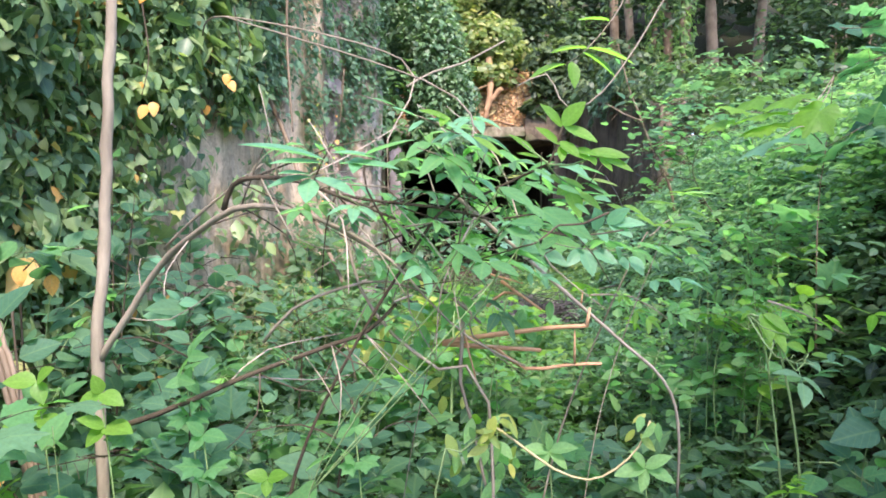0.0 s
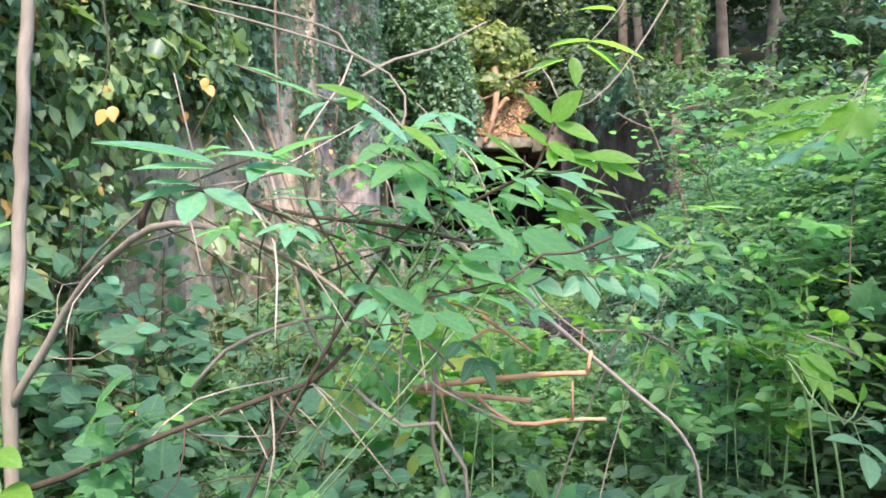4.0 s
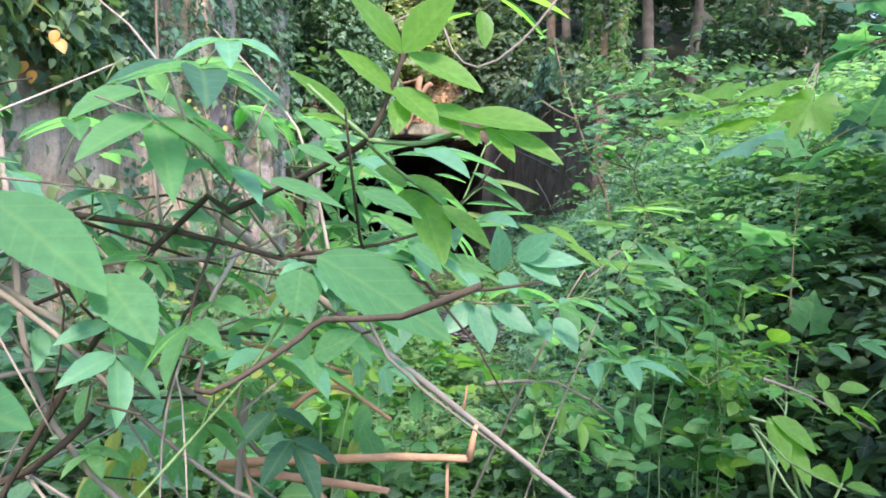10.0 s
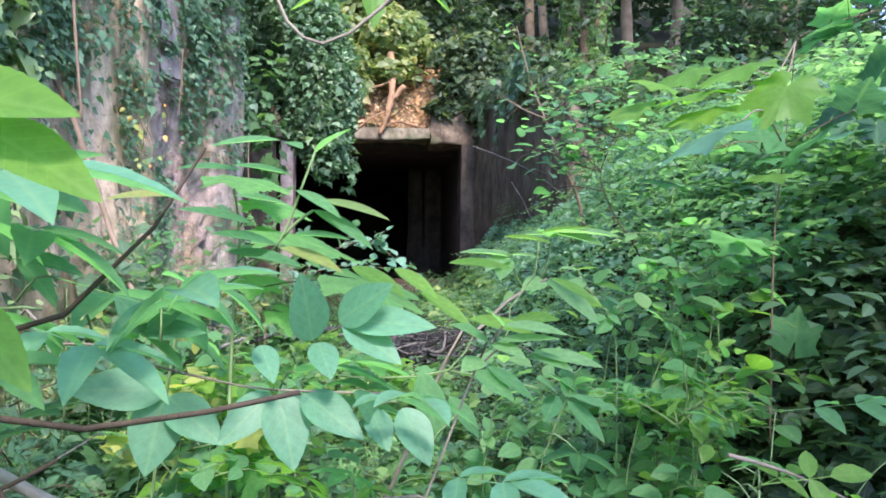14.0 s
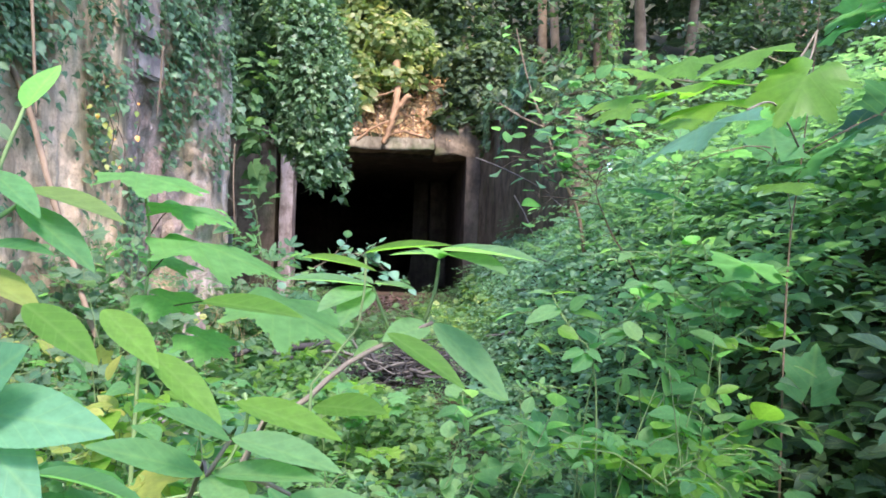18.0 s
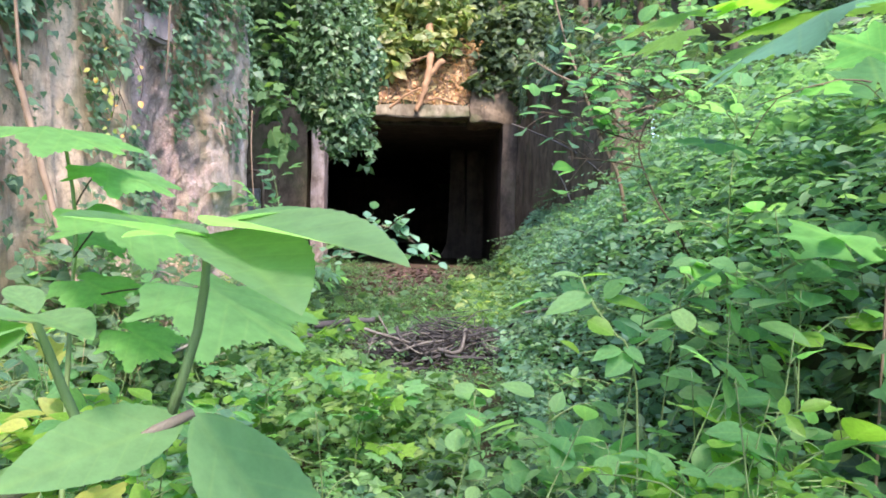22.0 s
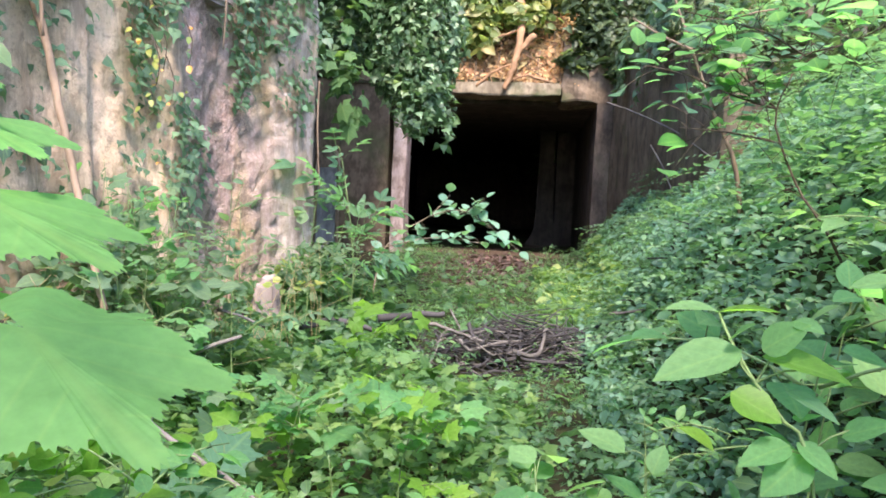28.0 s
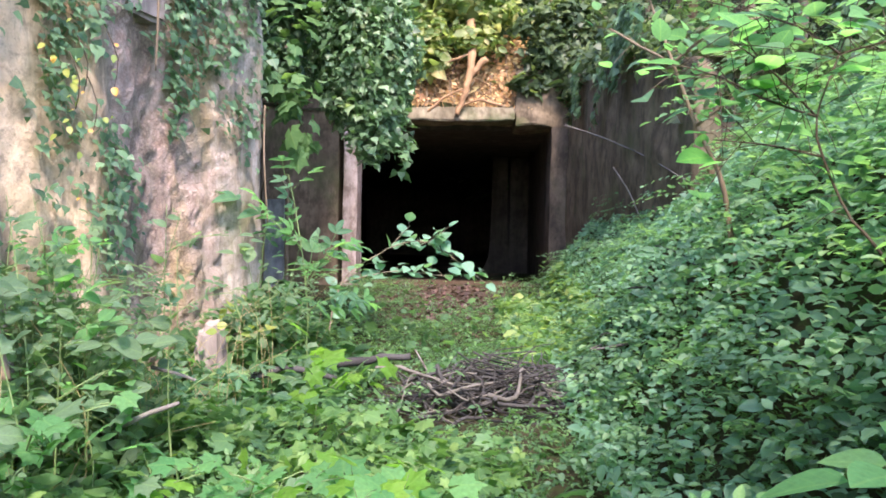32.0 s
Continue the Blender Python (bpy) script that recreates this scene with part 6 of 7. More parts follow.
# red-stalked leaves at the bottom edge
for k, (x, y, h_) in enumerate(((-0.15, 0.95, 0.75), (0.1, 1.45, 0.7), (-0.45, 0.75, 0.7))):
    g = ground_at(x, y)
    grow("seedling", "pale yellow-green seedling with small tender leaves", g, [[g, (x + 0.03, y, h_ * 0.6), (x + 0.08, y - 0.03, h_)], [(x + 0.03, y, h_ * 0.6), (x + 0.18, y - 0.05, h_ * 0.8)], [(x + 0.03, y, h_ * 0.6), (x - 0.14, y + 0.04, h_ * 0.85)]],
         (6, 5, 5), 0.08, "trio", (M_PALE_ONE, M_PALEYELLOW), M_GREENSTEM, 620 + k, 0.004, 0.04, 0.7, "seedling", "seedlings")

# --- lime rosette low beside the way
ros = thing("lime_rosette", "cluster of glossy lime green young leaves", "shoot", at=ground_at(0.98, 1.8))
stem("stem", [ground_at(0.98, 1.8), (0.96, 1.76, 0.7), (0.839, 1.660, 1.152), (0.759, 1.660, 1.225)], (0.005, 0.003), M_GREENSTEM, ros)
for b_, t_ in (((0.770, 1.660, 1.225), (0.638, 1.620, 1.266)), ((0.776, 1.660, 1.220), (0.653, 1.600, 1.184)), ((0.781, 1.660, 1.226), (0.734, 1.600, 1.124)), ((0.792, 1.660, 1.226), (0.806, 1.600, 1.151)), ((0.798, 1.660, 1.226), (0.870, 1.620, 1.178)), ((0.781, 1.660, 1.236), (0.724, 1.660, 1.278)),
               ((0.929, 1.660, 1.111), (0.860, 1.620, 1.147)), ((0.935, 1.660, 1.111), (0.937, 1.640, 1.159)), ((0.941, 1.660, 1.106), (0.981, 1.620, 1.107)), ((0.815, 1.660, 1.194), (0.849, 1.600, 1.126)), ((0.760, 1.660, 1.214), (0.603, 1.620, 1.219))):
    leaf(ros, b_, t_, "fine", M_LIME, 0.6)
stem("branch", [(0.839, 1.660, 1.152), (0.898, 1.660, 1.056), (0.935, 1.660, 1.111)], (0.003, 0.002), M_GREENSTEM, ros)

wilt = random.Random(15)
for p_, n_, mats_ in (((-0.335, 1.660, 1.134), 14, (M_PALEYELLOW, M_NEARPALE)), ((-0.268, 1.660, 1.183), 10, (M_PALEYELLOW, M_NEARPALE)), ((-0.046, 1.500, 0.869), 12, (M_PALEYELLOW, M_PALE_ONE)), ((0.006, 1.500, 0.801), 8, (M_PALE_ONE, M_PALEYELLOW)), ((0.102, 1.620, 1.202), 7, (M_PALEYELLOW, M_NEARPALE)), ((-0.169, 1.600, 1.079), 7, (M_PALEYELLOW, M_PALE_ONE))):
    for _ in range(n_):
        q = Vector(p_) + Vector((wilt.gauss(0, 0.045), wilt.gauss(0, 0.04), wilt.gauss(0, 0.045)))
        leaf(elder, q, q + Vector((wilt.gauss(0, 0.025), wilt.gauss(-0.01, 0.02), -wilt.uniform(0.03, 0.065))), "long", wilt.choice(mats_), wilt.uniform(0.4, 0.9), wilt.gauss(0, 30), 0.08)
for k, (p_, sz_, key_, mat_) in enumerate((((-0.588, 1.300, 0.830), 0.06, "maple", M_LIME), ((-1.271, 1.450, 1.040), 0.085, "broad", M_LIME), ((-0.871, 1.500, 1.038), 0.06, "maple", M_NEARPALE), ((-1.116, 1.500, 0.998), 0.08, "broad", M_LIME), ((-0.807, 1.450, 0.898), 0.07, "maple", M_NEARPALE), ((-1.321, 1.350, 0.865), 0.07, "maple", M_LIME), ((0.149, 1.500, 0.854), 0.08, "fine", M_PALE_ONE), ((0.416, 1.500, 0.810), 0.09, "fine", M_PALE_ONE), ((-0.395, 1.500, 0.913), 0.06, "maple", M_NEARPALE))):
    g = ground_at(p_[0] + 0.03, p_[1] + 0.08)
    tre = shrub("trefoil_seedling", "seedling with a whorl of bright fresh leaves", g, "seedling", "trefoil seedlings")
    stem("stem", [g, (g[0], g[1] - 0.03, (g[2] + p_[2]) / 2), p_], (0.0035, 0.002), M_GREENSTEM, tre)
    for j in range(5 if key_ == "fine" else 3):
        a = (1.257 if key_ == "fine" else 2.094) * j + 0.5 + 0.4 * k
        leaf(tre, p_, (p_[0] + sz_ * math.cos(a), p_[1] - 0.3 * sz_, p_[2] + sz_ * math.sin(a) * 0.7), "fine" if key_ == "fine" else "broad", mat_, 0.6)
        if key_ != "fine":
            leaf(tre, (p_[0], p_[1] + 0.02, p_[2] - 0.1), (p_[0] + 1.2 * sz_ * math.cos(a + 0.5), p_[1] - 0.02, p_[2] - 0.1 + 0.6 * sz_ * math.sin(a + 0.5)), key_, mat_, 0.45)

# --- fine dead twigs tangled through the elder, and its outer sprays
tw = random.Random(31)
for pts in (arch, hook, long_b, low):
    for _ in range(16):
        k = tw.randrange(1, len(pts) - 1)
        a = Vector(pts[k]).lerp(Vector(pts[k + 1]), tw.random())
        L = tw.uniform(0.12, 0.4)
        way = Vector((tw.uniform(-0.3, 1.0), tw.gauss(0, 0.35), tw.gauss(-0.1, 0.55))).normalized()
        e_ = a + way * L
        m_ = a.lerp(e_, 0.5) + Vector((tw.gauss(0, 0.03), tw.gauss(0, 0.03), tw.gauss(0, 0.03)))
        if min((e_.xy - q.xy).length for q in LINE) > 0.22 and min((m_.xy - q.xy).length for q in LINE) > 0.22:
            stem("twig", [a, m_, e_], (tw.uniform(0.0018, 0.0032), 0.001), tw.choice((M_STEM, M_TWIG, M_SPLITOLD)), elder)
sk2 = []
for pts, n_, sz_, mats_ in (([(0.93, 1.95, 1.24), (1.05, 1.98, 1.2), (1.22, 2.0, 1.12)], 6, 0.14, (M_NEARPALE, M_LIME, M_NEAR)), ([(0.28, 1.62, 1.28), (0.42, 1.7, 1.27), (0.54, 1.74, 1.2)], 7, 0.14, (M_NEARPALE, M_LIME))):
    stem("branch", pts, (0.004, 0.0015), M_STEM, elder)
    spray(elder, pts, n_, sz_, "elder", mats_, tw, 0.06, 0.8, sk2)
twigs(elder, sk2, M_GREENSTEM)
# --- wilted shoot and trailing stem at the foot of the elder
wilted = shrub("wilted_shoot", "wilting pale yellow-green shoot on a thin stem", ground_at(-0.03, 1.05), "shoot")
stem("stem", [ground_at(-0.12, 1.05), (-0.151, 1.000, 0.907), (-0.098, 1.000, 0.993), (-0.042, 1.000, 1.036), (-0.014, 1.000, 1.066)], (0.0035, 0.002), M_GREENSTEM, wilted)
stem("stem", [(-0.042, 1.000, 1.060), (0.016, 1.000, 1.019), (0.100, 1.000, 0.960), (0.172, 1.000, 0.937), (0.231, 1.000, 0.962), (0.278, 1.000, 1.010), (0.301, 1.000, 1.065)], (0.0028, 0.0018), M_STRAW, wilted)
rw = random.Random(19)
for c_, n_, sz_ in (((-0.038, 1.000, 1.036), 12, 0.05), ((-0.014, 1.000, 1.072), 6, 0.045), ((0.290, 1.000, 1.059), 7, 0.05)):
    for _ in range(n_):
        q = Vector(c_) + Vector((rw.gauss(0, 0.022), rw.gauss(0, 0.02), rw.gauss(0, 0.018)))
        leaf(wilted, q, q + Vector((rw.gauss(0, 0.6), rw.gauss(-0.2, 0.3), rw.gauss(-0.35, 0.4))).normalized() * sz_ * rw.uniform(0.7, 1.2), "long", rw.choice((M_PALEYELLOW, M_PALE_ONE, M_PALEYELLOW)), rw.uniform(0.3, 0.8), rw.gauss(0, 30), 0.08, 0.8)

# --- old climber stems at the foot of the bushes
old = thing("climber_stems", "twisted reddish-brown stems of an old climber", "climber", at=ground_at(-1.5, 1.95))
for dx, w_ in ((0.0, 0.013), (0.02, 0.011), (-0.024, 0.012)):
    pts = [Vector(p) + Vector((dx, 0, 0)) for p in ((-1.771, 1.980, 1.316), (-1.726, 1.950, 1.189), (-1.674, 1.920, 1.065), (-1.614, 1.900, 0.913), ground_at(-1.42, 1.92))]
    stem("stem", pts, (w_ * 0.8, w_), M_BARK, old, wobble=0.2)
# --- lime leaves hanging from above the elder
top_ = thing("overhead_sprig", "thin sprig of lime green leaves hanging over the way", "branch", at=(0.635, 2.600, 2.654))
stem("branch", [(0.635, 2.600, 2.654), (0.555, 2.550, 2.411), (0.411, 2.500, 2.221), (0.319, 2.480, 2.151)], (0.003, 0.0015), M_STEM, top_)
for b_, t_ in (((0.411, 2.500, 2.221), (0.601, 2.460, 2.174)), ((0.389, 2.500, 2.204), (0.535, 2.460, 2.109)), ((0.411, 2.500, 2.221), (0.251, 2.460, 2.213)), ((0.319, 2.480, 2.151), (0.161, 2.440, 2.101)), ((0.482, 2.520, 2.314), (0.699, 2.500, 2.281)), ((0.341, 2.480, 2.162), (0.357, 2.440, 2.053)), ((0.506, 2.530, 2.339), (0.367, 2.500, 2.355))):
    leaf(top_, b_, t_, "fine", M_LIME, 0.25)


# --- further shrubs and saplings beside the way
def at_ground(p, dx=0.0, dy=0.1):
    return ground_at(p[0] + dx, p[1] + dy)


# tall sapling at the edge of the bank
b0 = (1.718, 3.280, 1.547)
b1, b2, b3 = (1.753, 3.280, 1.911), (1.788, 3.280, 2.276), (1.796, 3.280, 2.518)
maple = grow("bank_sapling", "slender maple sapling with level tiers of lobed leaves", at_ground(b0, 0.05), [[at_ground(b0, 0.05), b0, b1, b2, b3],
     [b1, (1.901, 3.223, 2.006), (2.105, 3.166, 2.101)], [b1, (1.532, 3.166, 1.911), (1.319, 3.109, 1.837)], [b2, (1.901, 3.166, 2.325), (2.102, 3.109, 2.366)],
     [b3, (1.919, 3.166, 2.489), (2.008, 3.052, 2.503)]], (6, 8, 4, 8, 7), 0.17, "maple", (M_NEARPALE, M_NEAR, M_GREY), M_BARK, 11, 0.0042, 0.08, 0.75, "sapling")
stem("branch", [b2, (1.588, 2.995, 2.085), (1.426, 2.938, 2.116)], (0.003, 0.002), M_STEM, maple)
stem("branch", [b1, (1.437, 2.824, 1.950), (1.189, 2.448, 1.860)], (0.003, 0.002), M_STEM, maple)
stem("branch", [b2, (1.534, 2.995, 2.057), (1.389, 2.995, 2.036), (1.271, 3.029, 2.051)], (0.003, 0.002), M_STEM, maple)
leaf(maple, (1.189, 2.436, 1.858), (0.982, 2.414, 1.763), "maplebig", M_GREY, -0.12, -6)
for b_, t_, f_ in (((1.505, 2.938, 2.125), (1.284, 2.892, 2.040), 0.1), ((1.265, 3.029, 2.049), (1.111, 2.995, 2.073), 0.35), ((1.413, 2.995, 2.043), (1.166, 2.938, 1.998), 0.05), ((1.398, 2.938, 1.988), (1.192, 2.892, 1.926), 0.12), ((1.209, 3.109, 2.028), (1.062, 3.052, 1.968), 0.1),
                   ((1.437, 2.710, 1.767), (1.325, 2.653, 1.742), 0.1), ((1.403, 3.166, 2.157), (1.252, 3.109, 2.067), 0.15), ((1.433, 3.223, 2.006), (1.297, 3.166, 1.949), 0.15), ((1.295, 3.394, 2.070), (1.167, 3.337, 1.996), 0.1), ((1.539, 2.824, 2.068), (1.405, 2.767, 1.901), 0.3)):
    leaf(maple, b_, t_, "maplebig", M_LIME, f_)
# lime shoots low beside the way
c0 = (0.873, 1.800, 1.312)
grow("lime_shoots", "low shoots with narrow bright lime leaves", at_ground(c0, 0.15, 0.1), [[at_ground(c0, 0.15, 0.1), (0.852, 1.750, 1.060), (0.730, 1.600, 1.226), (0.714, 1.450, 1.210), (0.737, 1.340, 1.204)],
     [(0.852, 1.750, 1.060), (0.93, 1.85, 1.2), (0.98, 1.95, 1.22)], [(0.730, 1.600, 1.226), (0.731, 1.400, 1.139), (0.782, 1.300, 1.138)]],
     (16, 10, 10), 0.13, "trio", (M_LIME, M_NEAR, M_LIME), M_GREENSTEM, 21, 0.005, 0.05, 0.8)
# round-leaved bush on the bank's foot
d0 = (1.240, 3.280, 1.203)
round_ = shrub("round_leaf_bush", "bush with broad rounded light green leaves", at_ground(d0, 0.08, 0.1), "bush")
stem("stem", [at_ground(d0, -0.02, 0.16), (1.175, 3.30, 1.10), (1.138, 3.250, 1.320), (1.109, 3.250, 1.358), (1.071, 3.250, 1.405), (1.046, 3.280, 1.451), (1.035, 3.300, 1.483)], (0.0032, 0.0018), M_GREENSTEM, round_)
for pts in ([(1.071, 3.250, 1.405), (1.053, 3.250, 1.425), (1.049, 3.250, 1.443)],
            [(1.071, 3.250, 1.405), (1.104, 3.250, 1.422), (1.170, 3.250, 1.430)],
            [(1.138, 3.250, 1.320), (1.084, 3.250, 1.328), (1.027, 3.250, 1.318)],
            [(1.071, 3.250, 1.405), (1.102, 3.270, 1.450), (1.115, 3.270, 1.481)],
            [(1.138, 3.250, 1.320), (1.163, 3.250, 1.345), (1.201, 3.250, 1.362)]):
    stem("branch", pts, (0.0016, 0.001), M_GREENSTEM, round_)
for b_, t_, m_, f_, w_ in (
    ((1.052, 3.250, 1.444), (0.943, 3.220, 1.417), M_PALE_ONE, 0.42, 0.8),
    ((1.076, 3.250, 1.438), (1.174, 3.220, 1.429), M_LIME, 0.35, 0.75),
    ((1.076, 3.250, 1.445), (1.115, 3.220, 1.487), M_PALE_ONE, 0.6, 1.0),
    ((1.035, 3.300, 1.483), (0.963, 3.270, 1.497), M_PALE_ONE, 0.2, 0.7),
    ((1.035, 3.300, 1.483), (1.100, 3.270, 1.501), M_LIME, 0.12, 0.6),
    ((1.108, 3.250, 1.483), (1.135, 3.220, 1.480), M_PALE_ONE, 0.6, 1.1),
    ((1.042, 3.250, 1.391), (1.097, 3.220, 1.370), M_LIME, 0.75, 1.1),
    ((1.027, 3.250, 1.318), (0.984, 3.220, 1.355), M_LIME, 0.5, 0.6),
    ((1.106, 3.250, 1.397), (1.165, 3.220, 1.375), M_NEAR, 0.4, 0.6),
    ((1.117, 3.250, 1.331), (1.050, 3.220, 1.316), M_NEARPALE, 0.4, 0.8),
    ((1.124, 3.250, 1.335), (1.167, 3.220, 1.307), M_NEARPALE, 0.5, 0.9),
    ((1.079, 3.250, 1.402), (1.038, 3.300, 1.376), M_NEAR, 0.3, 0.6),
    ((1.138, 3.250, 1.320), (1.079, 3.220, 1.278), M_NEARPALE, 0.6, 1.0),
    ((1.038, 3.250, 1.456), (1.054, 3.220, 1.486), M_PALE_ONE, 0.5, 0.9),
    ((1.176, 3.250, 1.346), (1.219, 3.220, 1.379), M_NEARPALE, 0.5, 0.9),
    ((1.189, 3.300, 1.443), (1.251, 3.300, 1.433), M_NEARPALE, 0.4, 0.9)):
    leaf(round_, b_, t_, "broad", m_, f_, 0, 0.05, w_)
# young tree leaning over the bank
e = [(1.765, 4.900, 1.574), (1.717, 5.000, 1.685), (1.629, 5.000, 1.867), (1.609, 5.000, 1.983), (1.715, 5.100, 2.190), (1.825, 5.200, 2.412)]
grow("young_tree", "thin dark-stemmed young tree with light green leaves", at_ground(e[0], 0.25, 0.1), [[at_ground(e[0], 0.25, 0.1)] + e,
     [e[3], (1.420, 4.900, 2.109), (1.291, 4.800, 2.146)], [e[3], (1.423, 4.900, 2.013), (1.263, 4.800, 2.055), (1.117, 4.700, 2.062)], [e[4], (1.535, 5.000, 2.248), (1.257, 4.900, 2.282)], [e[2], (1.442, 4.900, 1.886), (1.253, 4.800, 1.887)],
     [e[4], (1.796, 5.000, 2.201), (1.865, 4.900, 2.224)], [e[5], (1.637, 5.100, 2.482), (1.415, 5.000, 2.429)]],
     (20, 26, 18, 30, 14, 26, 30), 0.085, "broad", (M_NEARPALE, M_NEAR, M_NEAR), M_TWIG, 41, 0.0065, 0.17, 0.85, "tree")
# second young tree with trailing light leaves, farther back
f = [(2.053, 7.200, 1.947), (1.895, 7.200, 2.277), (1.753, 7.200, 2.641), (1.611, 7.200, 3.004), (1.499, 7.200, 3.433)]
grow("leaning_sapling", "pale leaning sapling stem with small light leaves", at_ground(f[0], 0.1, 0.05), [[at_ground(f[0], 0.1, 0.05)] + f, [f[1], (2.052, 7.000, 2.410), (2.237, 7.000, 2.476)], [f[2], (1.947, 7.000, 2.788), (2.194, 7.000, 2.853)], [f[2], (1.510, 7.000, 2.688), (1.350, 7.000, 2.782)]],
     (20, 26, 28, 10), 0.09, "broad", (M_NEARPALE, M_NEAR), M_BARK, 51, 0.018, 0.16, 0.8, "sapling")
# sprig before the dark mouth
h = [(-0.564, 9.400, 1.164), (-0.159, 9.400, 1.481), (0.198, 9.400, 1.540), (0.715, 9.400, 1.197)]
grow("mouth_sprig", "sprig of small blue-green leaves before the dark tunnel mouth", at_ground(h[0], -0.15, 0.0), [[at_ground(h[0], -0.15, 0.0), h[0], h[1], (0.042, 9.400, 1.690)], [h[1], h[2], h[3]], [h[2], (0.353, 9.300, 1.646)], [h[0], (-0.092, 9.300, 1.283), (0.415, 9.200, 1.252)]],
     (20, 38, 16, 30), 0.115, "broad", M_MOUTH, M_STEM, 61, 0.009, 0.07, 0.6, "shoot")
# weeds by the stone face
for k, (x, y, hgt, mt) in enumerate(((-0.75, 6.2, 1.0, M_NEAR), (-1.0, 5.4, 1.05, M_NEARPALE), (-0.95, 8.3, 1.3, M_NEAR), (-0.3, 6.9, 0.75, M_LIME), (-1.25, 4.6, 1.15, M_NEAR), (-0.4, 5.2, 0.7, M_NEARPALE), (-1.45, 6.0, 0.9, M_PALEYELLOW))):
    g = ground_at(x, y)
    r = random.Random(100 + k)
    br = [[g, (x + r.uniform(-0.06, 0.06), y, g[2] + hgt * 0.5), (x + r.uniform(-0.12, 0.12), y - 0.06, g[2] + hgt)]]
    for _ in range(3):
        a = r.uniform(-2.4, 0.9)
        q = br[0][1]
        br.append([q, (q[0] + 0.2 * math.cos(a), q[1] + 0.2 * math.sin(a), q[2] + 0.16), (q[0] + 0.38 * math.cos(a), q[1] + 0.38 * math.sin(a), q[2] + 0.17)])
    grow("weed_clump", "upright weeds with toothed light green leaves by the stone face", g, br, (12, 7, 7, 7), 0.12, "maple" if k % 2 else "trio", (mt, M_WEED), M_GREENSTEM, 70 + k, 0.007, 0.08, 0.7, "weed", "weeds by the face")
# low leafy shoots near the start
for k, (x, y, hgt, key) in enumerate(((-1.0, 1.25, 0.95, "broad"), (-0.75, 1.0, 0.8, "maple"), (-0.55, 1.5, 0.75, "broad"), (-1.45, 1.5, 1.2, "broad"), (-0.3, 1.9, 0.7, "trio"), (0.15, 2.3, 0.65, "maple"), (1.3, 1.9, 0.85, "broad"), (1.3, 4.0, 0.8, "trio"),
                                     (-1.7, 2.3, 1.5, "broad"), (-0.9, 2.5, 0.95, "broad"), (1.35, 3.2, 1.1, "broad"), (-0.5, 3.4, 0.7, "maple"), (0.25, 3.9, 0.55, "trio"), (1.2, 4.3, 0.8, "broad"), (-0.2, 4.5, 0.6, "maple"))):
    g = ground_at(x, y)
    r = random.Random(200 + k)
    br = [[g, (x + r.uniform(-0.08, 0.08), y, g[2] + hgt * 0.55), (x + r.uniform(-0.15, 0.15), y - 0.05, g[2] + hgt)]]
    for _ in range(4):
        a = r.uniform(0, 6.28)
        q = Vector(br[0][0]).lerp(Vector(br[0][2]), r.uniform(0.35, 0.8))
        br.append([tuple(q), (q.x + 0.16 * math.cos(a), q.y + 0.16 * math.sin(a), q.z + 0.1), (q.x + 0.33 * math.cos(a), q.y + 0.33 * math.sin(a), q.z + 0.1)])
    # leaf colour by place: darker shoots stand for shade on the near bank
    grow("leafy_shoot", "leafy green shoots standing in the ground cover", g, br, (9, 7, 7, 7, 7), 0.095 if key == "broad" else 0.12, key, (M_NEAR, M_NEAR, M_NEARPALE) if x < 0.9 or y < 3 else (M_NEARPALE, M_PALE_ONE), M_GREENSTEM, 300 + k, 0.004, 0.07, 0.75, "shoot", "leafy shoots")

for k, (x, y, hgt, key, mt) in enumerate(((-1.75, 2.9, 1.5, "broad", M_NEAR), (-2.0, 3.4, 1.7, "broad", M_NEAR), (-1.4, 3.1, 1.2, "broad", M_GREY), (-1.75, 1.9, 1.9, "broad", M_NEAR), (-1.15, 2.3, 1.0, "broad", M_NEAR), (-1.6, 1.25, 1.1, "maple", M_NEARPALE), (-1.1, 3.9, 0.95, "trio", M_NEAR), (-1.9, 4.3, 1.3, "broad", M_NEAR), (-0.95, 1.7, 0.8, "maple", M_NEAR), (-0.6, 2.3, 0.8, "broad", M_NEAR))):
    g = ground_at(x, y)
    r = random.Random(500 + k)
    br = [[g, (x + r.uniform(-0.08, 0.08), y, g[2] + hgt * 0.55), (x + r.uniform(-0.15, 0.15), y - 0.05, g[2] + hgt)]]
    for _ in range(6):
        a = r.uniform(0, 6.28)
        q = Vector(br[0][0]).lerp(Vector(br[0][2]), r.uniform(0.25, 0.9))
        br.append([tuple(q), (q.x + 0.2 * math.cos(a), q.y + 0.2 * math.sin(a), q.z + 0.1), (q.x + 0.42 * math.cos(a), q.y + 0.42 * math.sin(a), q.z + 0.08)])
    grow("bramble_bush", "dense bush with broad mid-green leaves below the stone face", g, br, (14, 9, 9, 9, 9, 9, 9), 0.105, key, (mt, M_NEAR, M_NEAR), M_TWIG, 520 + k, 0.007, 0.10, 0.55, "bush", "bushes below the face")

